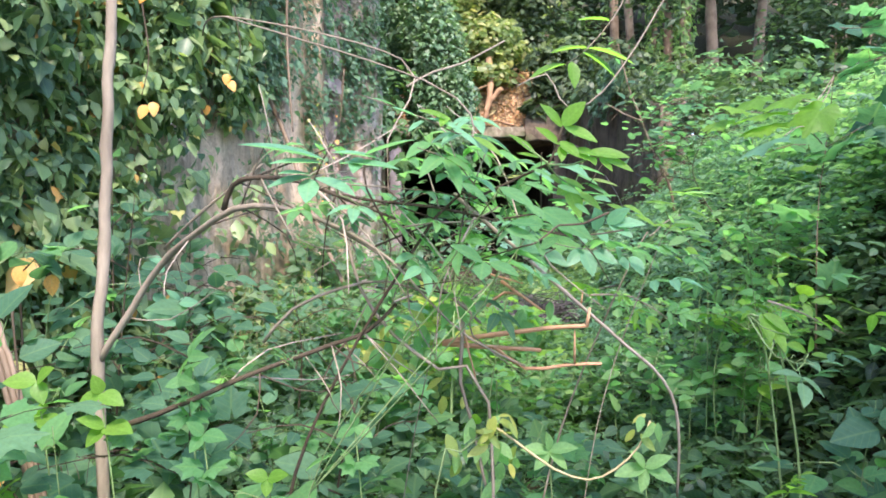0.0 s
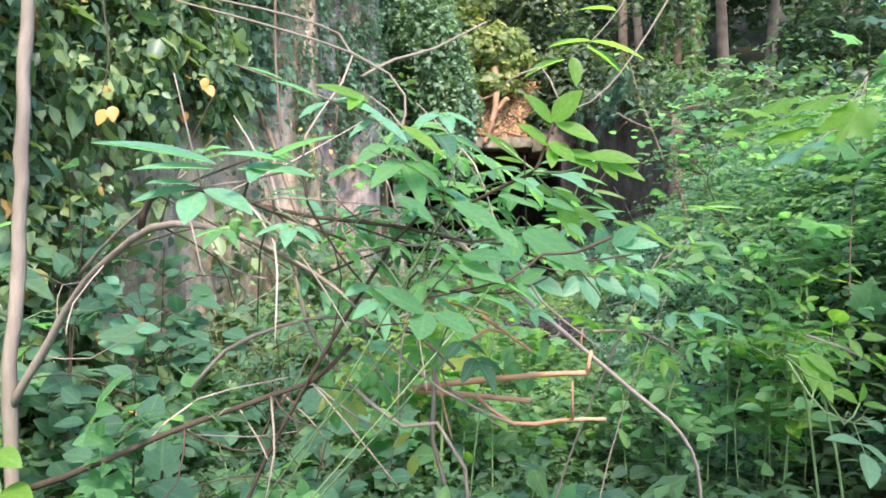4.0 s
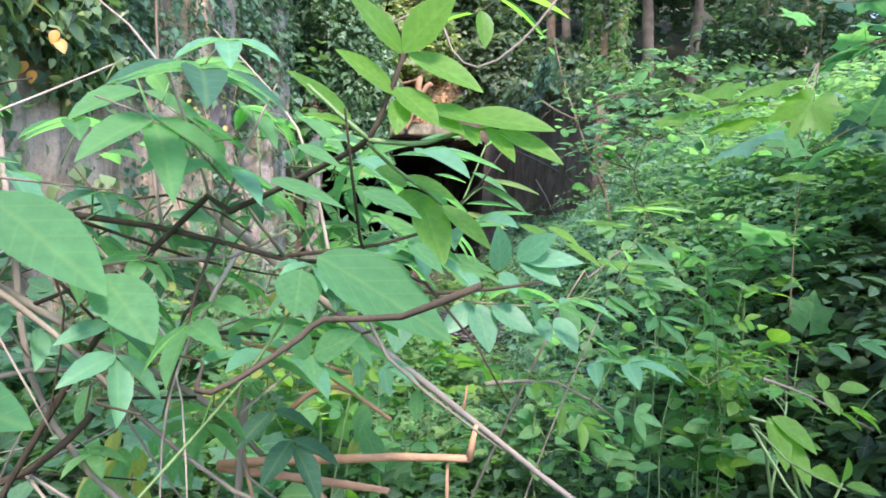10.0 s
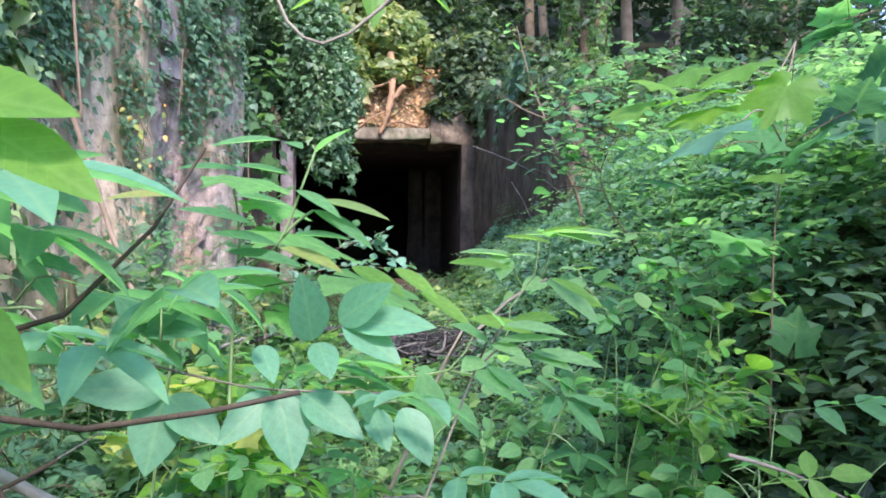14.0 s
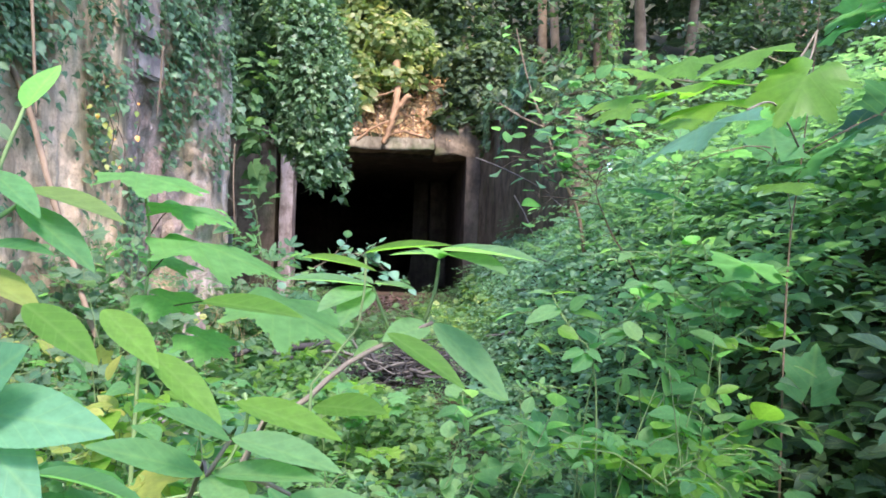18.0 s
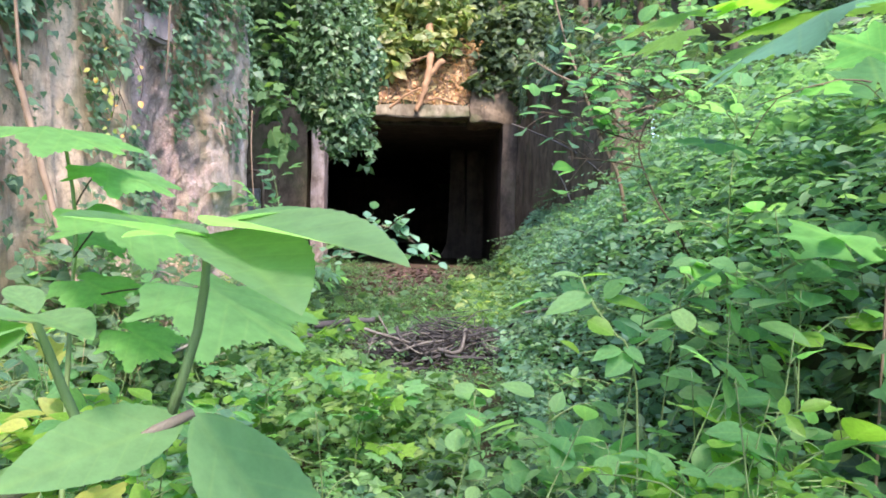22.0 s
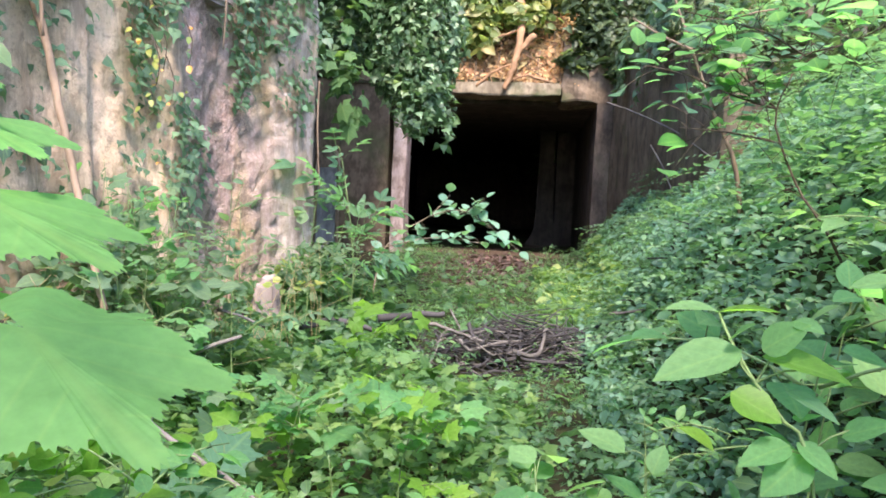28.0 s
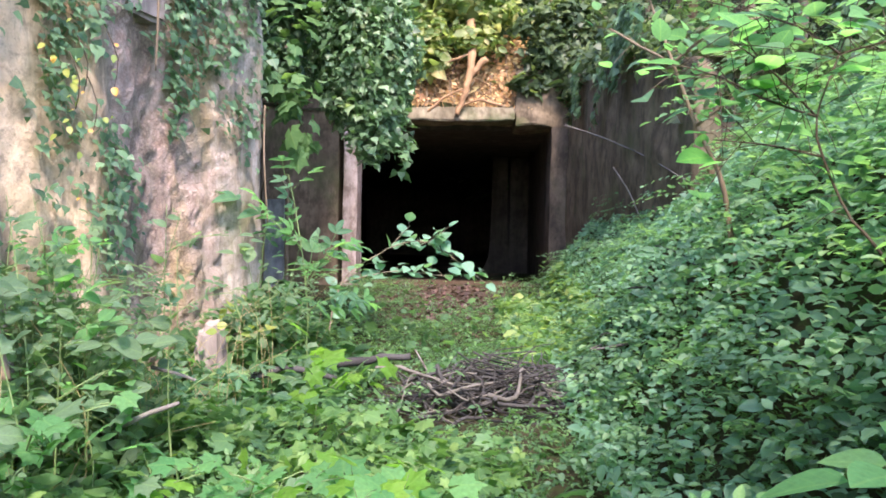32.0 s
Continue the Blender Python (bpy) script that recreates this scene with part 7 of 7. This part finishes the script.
# pale low shoots along the middle of the way
for k, (p, hgt, key, mats, sz) in enumerate((((-0.250, 3.700, 1.102), 0.55, "broad", (M_PALEYELLOW, M_LIME), 0.075), ((0.095, 3.300, 1.125), 0.5, "broad", (M_LIME, M_NEARPALE), 0.07), ((-0.498, 3.900, 1.171), 0.8, "maple", (M_PALEYELLOW, M_NEARPALE), 0.10), ((0.800, 3.600, 1.070), 0.5, "broad", (M_PALE_ONE, M_NEARPALE), 0.085),
        ((1.147, 3.500, 1.380), 0.85, "broad", (M_NEARPALE, M_PALE_ONE), 0.09), ((1.339, 3.400, 1.228), 0.75, "broad", (M_NEARPALE, M_PALE_ONE), 0.085), ((0.942, 3.300, 1.124), 0.5, "broad", (M_PALE_ONE, M_NEARPALE), 0.08), ((1.613, 3.700, 1.358), 1.1, "broad", (M_NEARPALE, M_PALE_ONE), 0.09),
        ((1.487, 4.200, 1.420), 0.95, "broad", (M_NEARPALE, M_PALE_ONE), 0.085), ((1.820, 4.400, 1.607), 1.3, "broad", (M_NEARPALE, M_PALE_ONE), 0.09), ((0.316, 4.200, 0.900), 0.45, "trio", (M_NEARPALE, M_PALE_ONE), 0.09), ((0.366, 5.000, 0.868), 0.45, "maple", (M_NEARPALE, M_LIME), 0.09), ((-0.130, 5.200, 0.825), 0.5, "maple", (M_NEARPALE, M_LIME), 0.09), ((-0.246, 3.600, 1.017), 0.5, "broad", (M_LIME, M_PALEYELLOW), 0.075), ((-0.268, 3.900, 1.101), 0.6, "broad", (M_LIME, M_NEARPALE), 0.075), ((-0.104, 3.900, 1.029), 0.5, "broad", (M_LIME, M_NEARPALE), 0.075), ((-0.050, 3.400, 1.015), 0.5, "broad", (M_LIME, M_NEARPALE), 0.075), ((1.154, 4.600, 0.953), 0.5, "trio", (M_PALE_ONE, M_NEARPALE), 0.09), ((1.327, 3.300, 1.388), 0.9, "broad", (M_LIME, M_NEARPALE), 0.085), ((1.402, 3.200, 1.337), 0.9, "broad", (M_NEARPALE, M_PALE_ONE), 0.08), ((1.527, 3.300, 1.419), 1.0, "broad", (M_LIME, M_NEARPALE), 0.085), ((1.321, 3.100, 1.264), 0.8, "trio", (M_NEARPALE, M_LIME), 0.1), ((1.258, 3.300, 1.223), 0.6, "broad", (M_PALE_ONE, M_NEARPALE), 0.075), ((1.649, 3.600, 1.520), 1.2, "broad", (M_NEARPALE, M_PALE_ONE), 0.085))):
    r = random.Random(900 + k)
    x, y = p[0], p[1]
    g = ground_at(x, y)
    hgt = max(hgt, p[2] - g[2] + 0.05)
    br = [[g, (x + r.uniform(-0.05, 0.05), y, g[2] + hgt * 0.55), (x + r.uniform(-0.1, 0.1), y - 0.05, g[2] + hgt)]]
    for _ in range(5):
        a = r.uniform(0, 6.28)
        q = Vector(br[0][0]).lerp(Vector(br[0][2]), r.uniform(0.4, 0.95))
        br.append([tuple(q), (q.x + 0.14 * math.cos(a), q.y + 0.14 * math.sin(a), q.z + 0.07), (q.x + 0.28 * math.cos(a), q.y + 0.28 * math.sin(a), q.z + 0.06)])
    grow("pale_shoot", "pale green leafy shoot rising from the ground cover", g, br, (10, 8, 8, 8, 8, 8), sz, key, mats, M_GREENSTEM, 920 + k, 0.005, 0.05, 0.75, "shoot", "pale shoots")

# golden leaves on the far part of the face
rg = random.Random(77)
for k in range(32):
    s_, z_ = 2.08 + rg.gauss(0, 0.10), 2.35 + rg.gauss(0, 0.14)
    q = Vector([float(c_) for c_ in wall_point(np.array([s_]), np.array([z_]), 0.14)[0]])
    if k % 8 == 0:
        patch_ = thing("golden_vine_tip", "vine tip with golden autumn-coloured leaves", "vine", group="golden vine tips", at=tuple(q))
        stem("stem", [q + Vector((-0.05, 0.02, 0.3)), q + Vector((0.02, 0.0, 0.15)), q], (0.004, 0.002), M_TWIG, patch_)
    leaf(patch_, q, q + Vector((rg.uniform(-0.035, 0.035), -0.02, rg.uniform(-0.05, 0.0))), "broad", M_PALEYELLOW if k % 4 else M_GOLD, 0.5, rg.gauss(0, 25))

# golden leaves caught in the climber
gold = [(-1.767, 2.200, 1.293), (-1.645, 2.200, 1.259), (-1.405, 2.600, 2.450), (-1.734, 3.200, 2.155), (-1.872, 4.600, 2.351), (-1.455, 1.600, 0.710), (-1.617, 4.400, 2.505)]
vine = thing("yellowing_vine", "trailing vine with a few golden leaves", "vine", at=ground_at(-1.75, 2.3))
vs = [ground_at(-1.75, 2.3), gold[0], gold[1]]
stem("stem", vs, (0.006, 0.003), M_TWIG, vine)
for k, p in enumerate(gold[:2]):
    leaf(vine, (p[0], p[1], p[2] + 0.035), (p[0] + 0.01, p[1] - 0.02, p[2] - 0.045), "broad", M_GOLD, 0.85)
r = random.Random(8)
for k, p in enumerate(gold[2:]):
    q = Vector(p)
    v2 = thing("golden_vine_tip", "vine tip with golden autumn-coloured leaves", "vine", group="golden vine tips", at=p)
    stem("stem", [q + Vector((-0.05, 0.12, 0.5)), q + Vector((0.02, 0.04, 0.2)), q], (0.004, 0.002), M_TWIG, v2)
    for _ in range(2 if k else 1):
        o = Vector((r.uniform(-0.06, 0.06), 0, r.uniform(-0.06, 0.06)))
        leaf(v2, q + o, q + o + Vector((r.uniform(-0.05, 0.05), -0.03, -0.075)), "broad", M_GOLD, 0.8)

# woody vines on the stone face
for pts, rad in (([(-1.863, 5.900, 2.848), (-1.771, 5.850, 2.616), (-1.634, 5.800, 2.339), (-1.486, 5.700, 1.987), (-1.318, 5.600, 1.585), (-1.053, 5.400, 1.064)], 0.022),
                 ([(-1.357, 7.350, 3.200), (-1.388, 7.400, 2.861), (-1.421, 7.450, 2.621)], 0.008), ([(-1.627, 6.550, 2.630), (-1.608, 6.600, 2.376), (-1.603, 6.600, 1.957)], 0.007),
                 ([(-0.990, 8.400, 2.571), (-0.992, 8.400, 2.180), (-0.956, 8.400, 1.658)], 0.007), ([(-1.555, 5.600, 3.538), (-1.555, 5.600, 3.015), (-1.505, 5.600, 2.299)], 0.012)):
    v = thing("woody_vine", "bare brown woody vine on the stone face", "vine", group="woody vines", at=pts[-1])
    stem("stem", pts, (rad, rad * 0.7), M_BARK, v)
# fallen cable-thin branches on the side wall
for pts, rad in (([(1.798, 13.000, 3.121), (2.104, 12.000, 2.844), (2.381, 11.000, 2.535), (2.387, 9.200, 2.118)], 0.011), ([(2.162, 11.300, 2.401), (2.269, 11.000, 2.128), (2.314, 10.600, 1.841)], 0.01)):
    v = thing("dead_branch", "thin dead branch leaning on the side wall", "branch", group="leaning dead branches", at=pts[-1])
    stem("stem", pts, (rad, rad * 0.6), M_DEAD, v)
u = [(0.082, 1.950, 1.954), (0.182, 1.950, 1.997), (0.227, 1.950, 1.915), (0.282, 1.950, 1.881), (0.372, 1.950, 1.940), (0.488, 1.980, 2.099), (0.639, 2.000, 2.358)]
v = thing("hanging_liana", "thin looping liana stem hanging across the way", "liana", at=u[-1])
stem("stem", u, (0.0025, 0.003), M_STEM, v)

# heap of dead sticks
heap = thing("stick_heap", "tangled heap of grey-brown dead sticks and prunings", "stick heap", at=ground_at(0.8, 8.25))
r = random.Random(44)
for k in range(290):
    a = r.gauss(0.2, 0.9)
    big = r.random() < 0.10
    L = r.uniform(0.5, 1.1) if big else r.uniform(0.2, 0.65)
    cx, cy = 0.80 + r.gauss(0, 0.40), 8.1 + r.gauss(0, 0.17)
    if k % 6 == 0:
        cx, cy = r.uniform(-0.8, 1.6), 8.45 + r.gauss(0, 0.14)
    hh = 0.30 * math.exp(-(((cx - 0.8) / 0.6) ** 2 + ((cy - 8.15) / 0.32) ** 2)) + 0.06
    cz = float(ground_z(cx, cy)) + 0.03 + r.uniform(0, 1) * hh
    dx, dy, dz = math.cos(a) * L / 2, math.sin(a) * L / 2 * 0.8, r.gauss(0, 0.07)
    bow = L * 0.42
    pts = [(cx - dx, cy - dy, cz - dz)] + [(cx + dx * f + r.gauss(0, bow * 0.3), cy + dy * f + r.gauss(0, bow * 0.3), max(cz + dz * f + r.gauss(0, bow * 0.22), float(ground_z(cx, cy)))) for f in (-0.4, 0.3)] + [(cx + dx, cy + dy, cz + dz)]
    V, T, U = tube(pts, (r.uniform(0.012, 0.02), 0.007) if big else (r.uniform(0.004, 0.009), 0.003), 5, 0.15, k)
    put("stick", tri_mesh("stick", V, T, U), M_STICK if r.random() < 0.8 else M_DEAD, heap)
for pts, rad in (([(-0.343, 8.000, 0.687), (-0.099, 8.000, 0.727), (0.185, 8.000, 0.752)], 0.035), ([(-0.560, 4.850, 0.768), (-0.300, 4.800, 0.640), (-0.100, 4.780, 0.530), (0.15, 4.75, 0.36)], 0.011), ([(-0.950, 7.600, 0.625), (-0.596, 7.700, 0.701), (-0.285, 7.700, 0.642)], 0.03), ([(-0.725, 5.600, 0.857), (-0.612, 5.600, 0.910), (-0.500, 5.600, 0.954)], 0.012), ([(-1.470, 6.000, 1.318), (-1.378, 5.900, 1.130), (-1.288, 5.800, 0.930)], 0.02), ([(-0.877, 6.200, 0.972), (-0.740, 6.200, 0.944), (-0.638, 6.300, 0.872)], 0.010)):
    v = thing("fallen_branch", "dead branch lying in the undergrowth", "branch", group="fallen branches", at=pts[0])
    stem("stem", pts, (rad, rad * 0.6), M_DEAD if rad < 0.025 else M_STICK, v, wobble=0.2)

# exposed roots over the lintel
roots = thing("tree_root", "orange-brown tree roots gripping the lintel, sunlight put into their colour", "roots", at=(0.55, PY, 3.78))
for pts, rad in (([(0.478, 15.600, 5.272), (0.493, 15.450, 4.654), (0.412, 15.350, 4.056), (0.269, 15.340, 3.622)], 0.085), ([(0.727, 15.450, 4.580), (0.502, 15.400, 4.307), (0.394, 15.360, 4.010)], 0.06),
                 ([(-0.163, 15.500, 4.464), (0.129, 15.450, 4.534), (0.436, 15.420, 4.646)], 0.035), ([(1.014, 15.400, 3.787), (0.627, 15.360, 3.870), (0.342, 15.340, 3.767)], 0.03), ([(-0.237, 15.400, 3.672), (0.049, 15.380, 3.913), (0.354, 15.360, 4.058)], 0.028)):
    stem("root", pts, (rad, rad * 0.5), M_ROOT, roots, wobble=0.2)


r = random.Random(91)
for k in range(26):
    x0 = r.uniform(-0.8, 1.6)
    z0 = r.uniform(4.1, 5.1)
    f0 = (z0 - 3.72) / 1.45
    pts = []
    for q in range(4):
        zz_ = z0 - (z0 - 3.76) * q / 3
        ff = max((zz_ - 3.72) / 1.45, 0)
        pts.append((x0 + r.gauss(0, 0.09), PY + 0.02 + 0.75 * ff**1.4 - r.uniform(0.0, 0.05), zz_))
    V, T, U = tube(pts, (r.uniform(0.008, 0.02), 0.005), 5, 0.2, k)
    put("root", tri_mesh("root", V, T, U), M_ROOT if k % 2 else M_BARK, roots)
# tall thin weeds in front of the stone face
for k in range(64):
    r = random.Random(700 + k)
    y = r.uniform(4.6, 8.3) if k < 30 else r.uniform(5.9, 6.7) if k < 42 else r.uniform(5.0, 6.3)
    if abs(y - 7.2) < 0.45:
        y -= 1.2
    x = west_x(y) + r.uniform(0.25, 0.85)
    hgt = r.uniform(0.8, 1.5) * (0.6 if y < 5.6 else 1.0)
    g = ground_at(x, y)
    tip = (x + r.uniform(-0.2, 0.2), y - r.uniform(0, 0.15), g[2] + hgt)
    br = [[g, (x + r.uniform(-0.05, 0.05), y, g[2] + hgt * 0.5), tip]]
    for _ in range(3):
        a = r.uniform(0, 6.28)
        q = Vector(br[0][1]).lerp(Vector(tip), r.uniform(0, 0.7))
        br.append([tuple(q), (q.x + 0.15 * math.cos(a), q.y + 0.15 * math.sin(a), q.z + 0.08), (q.x + 0.3 * math.cos(a), q.y + 0.3 * math.sin(a), q.z + 0.09)])
    grow("tall_weed", "tall thin weed with light green leaves before the stone face", g, br, (10, 6, 6, 6), r.uniform(0.065, 0.10), r.choice(("trio", "maple", "broad")), (r.choice((M_NEARPALE, M_WEED, M_PALEYELLOW if k % 6 == 0 else M_WEED)), M_WEED), M_GREENSTEM, 720 + k, 0.005, 0.06, 0.6, "weed", "tall weeds")
g = ground_at(-0.62, 8.45)
grow("elder_sucker", "upright elder sucker with large feathered pale leaves", g, [[g, (-0.66, 8.42, 1.2), (-0.74, 8.4, 1.75), (-0.8, 8.38, 2.05)], [(-0.66, 8.42, 1.2), (-0.45, 8.35, 1.5), (-0.3, 8.3, 1.55)], [(-0.7, 8.4, 1.5), (-0.95, 8.3, 1.75)], [(-0.66, 8.42, 1.0), (-0.4, 8.3, 1.15), (-0.2, 8.25, 1.15)]],
     (14, 9, 7, 9), 0.24, "elder", (M_NEARPALE, M_NEAR), M_GREENSTEM, 760, 0.010, 0.06, 0.6, "sapling")
# dry stalks
stalks_ = []
for k in range(110):
    r = random.Random(800 + k)
    y = r.uniform(4.5, 8.2)
    x = west_x(y) + r.uniform(0.15, 0.8)
    z = float(ground_z(x, y))
    h_ = r.uniform(0.4, 1.1)
    stalks_.append(tube([(x, y, z), (x + r.gauss(0, 0.06), y, z + h_ * 0.6), (x + r.gauss(0, 0.2), y + r.gauss(0, 0.1), z + h_)], (0.002, 0.001), 4))
tagged(put("dry_stalks", tri_mesh("dry_stalks", *merge(stalks_)), M_STRAW), "straw-coloured dry stalks before the stone face", "dry stalks", kind="stuff")


# light sprays reaching out before the side wall
C = []
for c_, r_, n_ in (((2.456, 7.000, 2.416), (0.45, 0.8, 0.5), 40), ((2.790, 8.500, 3.369), (0.35, 0.8, 0.5), 22), ((2.660, 7.000, 2.795), (0.7, 0.9, 0.7), 60)):
    P, d_ = blob(n_, c_, r_, 0.1)
    C.append(P)
stuff("sapling_sprays", "light level sprays of the saplings beside the side wall", "leafage", M_SPRAY, [sprays(np.concatenate(C)[::2], 11, 0.55, 0.09, L_SMALL, (-0.4, -0.3, 0.1))])


# --- woods
def tree(label, x, y, z, h, rad, lean, crown, n, mat, seed, ivy=0, leafsize=0.22):
    rng = random.Random(seed)
    top = thing("tree", label, "tree", group="trees of the wood", at=(x, y, z - 0.1))
    lx, ly = lean
    pts = [(x, y, z - 0.1), (x + lx * 0.3, y + ly * 0.3, z + h * 0.3), (x + lx * 0.6 + rng.uniform(-0.1, 0.1), y + ly * 0.6, z + h * 0.6), (x + lx, y + ly, z + h)]
    stem("trunk", pts, (rad, rad * 0.35), M_BARK, top, sides=10)
    sets = []
    for k in range(6):
        f = rng.uniform(0.45, 0.9)
        q = Vector(pts[0]).lerp(Vector(pts[3]), f)
        a = rng.uniform(0, 6.28)
        L = h * rng.uniform(0.22, 0.36)
        e_ = q + Vector((math.cos(a) * L, math.sin(a) * L, L * 0.45))
        stem("limb", [q, q.lerp(e_, 0.5) + Vector((0, 0, -0.1)), e_], (rad * 0.35, rad * 0.1), M_BARK, top, sides=6)
        P, d = blob(n // 8, tuple(e_), (crown * 0.5, crown * 0.5, crown * 0.36), 0.2)
        sets.append(fol(P, leafsize, L_FAR, d * 0.4 + np.array([0, 0, 0.8]), 0.5))
    P, d = blob(n // 4, (x + lx, y + ly, z + h), (crown * 0.7, crown * 0.7, crown * 0.45), 0.2)
    sets.append(fol(P, leafsize, L_FAR, d * 0.4 + np.array([0, 0, 0.8]), 0.5))
    tagged(put("crown", tri_mesh("crown", *merge(sets)), mat, top, "airy green crown"), kind="stuff")
    if ivy:
        f = R.uniform(0, 0.55, ivy)
        a = R.uniform(0, 6.28, ivy)
        base = np.array(pts[0]) + f[:, None] * (np.array(pts[3]) - np.array(pts[0]))
        out = rad * (1 - 0.5 * f) + 0.06 + 0.12 * R.uniform(0, 1, ivy) ** 2
        N = np.stack([np.cos(a), np.sin(a), 0 * a], 1)
        # pale leaves instead of ivy green, sunlight put into the colour
        tagged(put("ivy_sleeve", tri_mesh("ivy_sleeve", *fol(base + N * out[:, None], 0.13, L_IVYLOW, N + np.array([0, 0, 0.4]), 0.4)), M_PALE, top, "ivy climbing the trunk, sunlight put into its pale leaves"), kind="stuff")
    return top


def hill_z(y):
    return 3.72 + 0.55 * math.sqrt(min(max(y - 15.5, 0), 3)) + 0.04 * (y - 15.5) + 0.55 * max(y - 25, 0)


TREES = ((7.090, 21.000, 5.044), (8.938, 23.000, 5.355), (4.630, 20.000, 6.008), (6.090, 20.500, 5.613), (2.040, 19.000, 6.726), (12.168, 24.000, 7.128))
for k, (p, ln, iv) in enumerate(zip(TREES, ((-0.3, 0.3), (0.9, 0.4), (-0.9, 0.2), (0.1, 0.2), (0.3, 0.5), (0.4, 0.2)), (0, 0, 0, 700, 300, 400))):
    tree("tall slim grey-brown tree on the hillside", p[0], p[1], hill_z(p[1]), 9.5 + k % 3, 0.19 if k != 2 else 0.14, ln, 3.6, 2600, M_WOODS, 400 + k, iv)
for k, (x, y) in enumerate(((4.82, 19.0), (5.61, 19.0))):
    tree("slim tree on the hillside clad in pale sun-toned ivy", x, y, hill_z(y), 8.5 + k, 0.09, (0.2 - 0.3 * k, 0.2), 2.4, 900, M_WOODS, 440 + k, 900)
for k, (x, y) in enumerate(((-3.5, 19), (9.5, 19), (13, 24), (5.5, 27), (-7.0, 23), (17, 30), (1.0, 28), (8.5, 31), (-2.5, 31))):
    tree("tall slim grey-brown tree on the hillside", x, y, hill_z(y), 10.5 + k % 4, 0.2, (random.Random(k).uniform(-0.6, 0.6), 0.3), 4.2, 2400, M_WOODS, 450 + k, 0)
# two trees added outside the view for the shade of their crowns
for k, (x, y) in enumerate(((9.5, 12.0), (-7.0, 12.5))):
    z = float(ground_z(x, y)) if x > 0 else 5.6 + 0.35 * (west_x(y) - 0.3 - x)
    tree("leafy tree added out of view to shade the cutting", x, y, z, 7.5 if x > 0 else 6.5, 0.17, (-0.4 if x > 0 else 0.4, 0.0), 3.4, 2200, M_WOODS, 480 + k, 0)
# added tree, never in view: its crown only dims the near bank
tree("unseen tree added behind the start to shade the near bank", 3.7, -3.2, float(ground_z(3.7, -3.2)), 5.6, 0.13, (-0.6, 0.1), 2.6, 1400, M_WOODS, 486, 0)
# screen of woodland at the far side, canopy shade put into its colour
sets = []
for k in range(30):
    P, d = blob(900, (-16 + 1.4 * k, 27 + 3.0 * (k % 3), 5.5 + 2.9 * (k % 4)), (2.2, 1.6, 2.6), 0.3)
    sets.append(fol(P, 0.36, L_FAR, d * 0.5 + np.array([0, 0, 0.6])))
for k in range(16):
    P, d = blob(900, (-10 + 1.9 * k, 31 + 4 * (k % 2), 13.5 + 1.2 * (k % 3)), (2.8, 4.0, 1.6), 0.3)
    sets.append(fol(P, 0.42, L_FAR, d * 0.5 + np.array([0, 0, 0.6])))
stuff("far_woods", "leafy woods behind the hillside, canopy shade put into their colour", "woods", M_FARWOODS, sets)
# leafage reaching over the hillside from the trees above the mouth
sets = []
for c_, r_, n_ in (((1.055, 17.500, 6.613), (1.6, 0.8, 0.9), 1500), ((2.495, 18.000, 6.444), (1.0, 0.6, 0.6), 300), ((3.622, 18.000, 7.6), (0.9, 0.8, 0.8), 260), ((5.013, 18.500, 7.4), (0.8, 0.6, 0.9), 260), ((7.901, 17.000, 6.054), (1.3, 0.8, 1.6), 1800), ((8.680, 16.000, 6.013), (1.6, 1.2, 1.8), 2200), ((9.303, 15.000, 5.129), (1.6, 1.2, 2.0), 2000), ((10.96, 16.5, 7.07), (1.8, 1.2, 1.6), 2000)):
    P, d = blob(n_, c_, r_, 0.15)
    sets.append(fol(P, 0.16, L_FAR, d * 0.3 + np.array([0, -0.2, 0.8])))
stuff("hill_leafage", "green leafage of the trees over the hillside", "leafage", M_WOODS, sets)
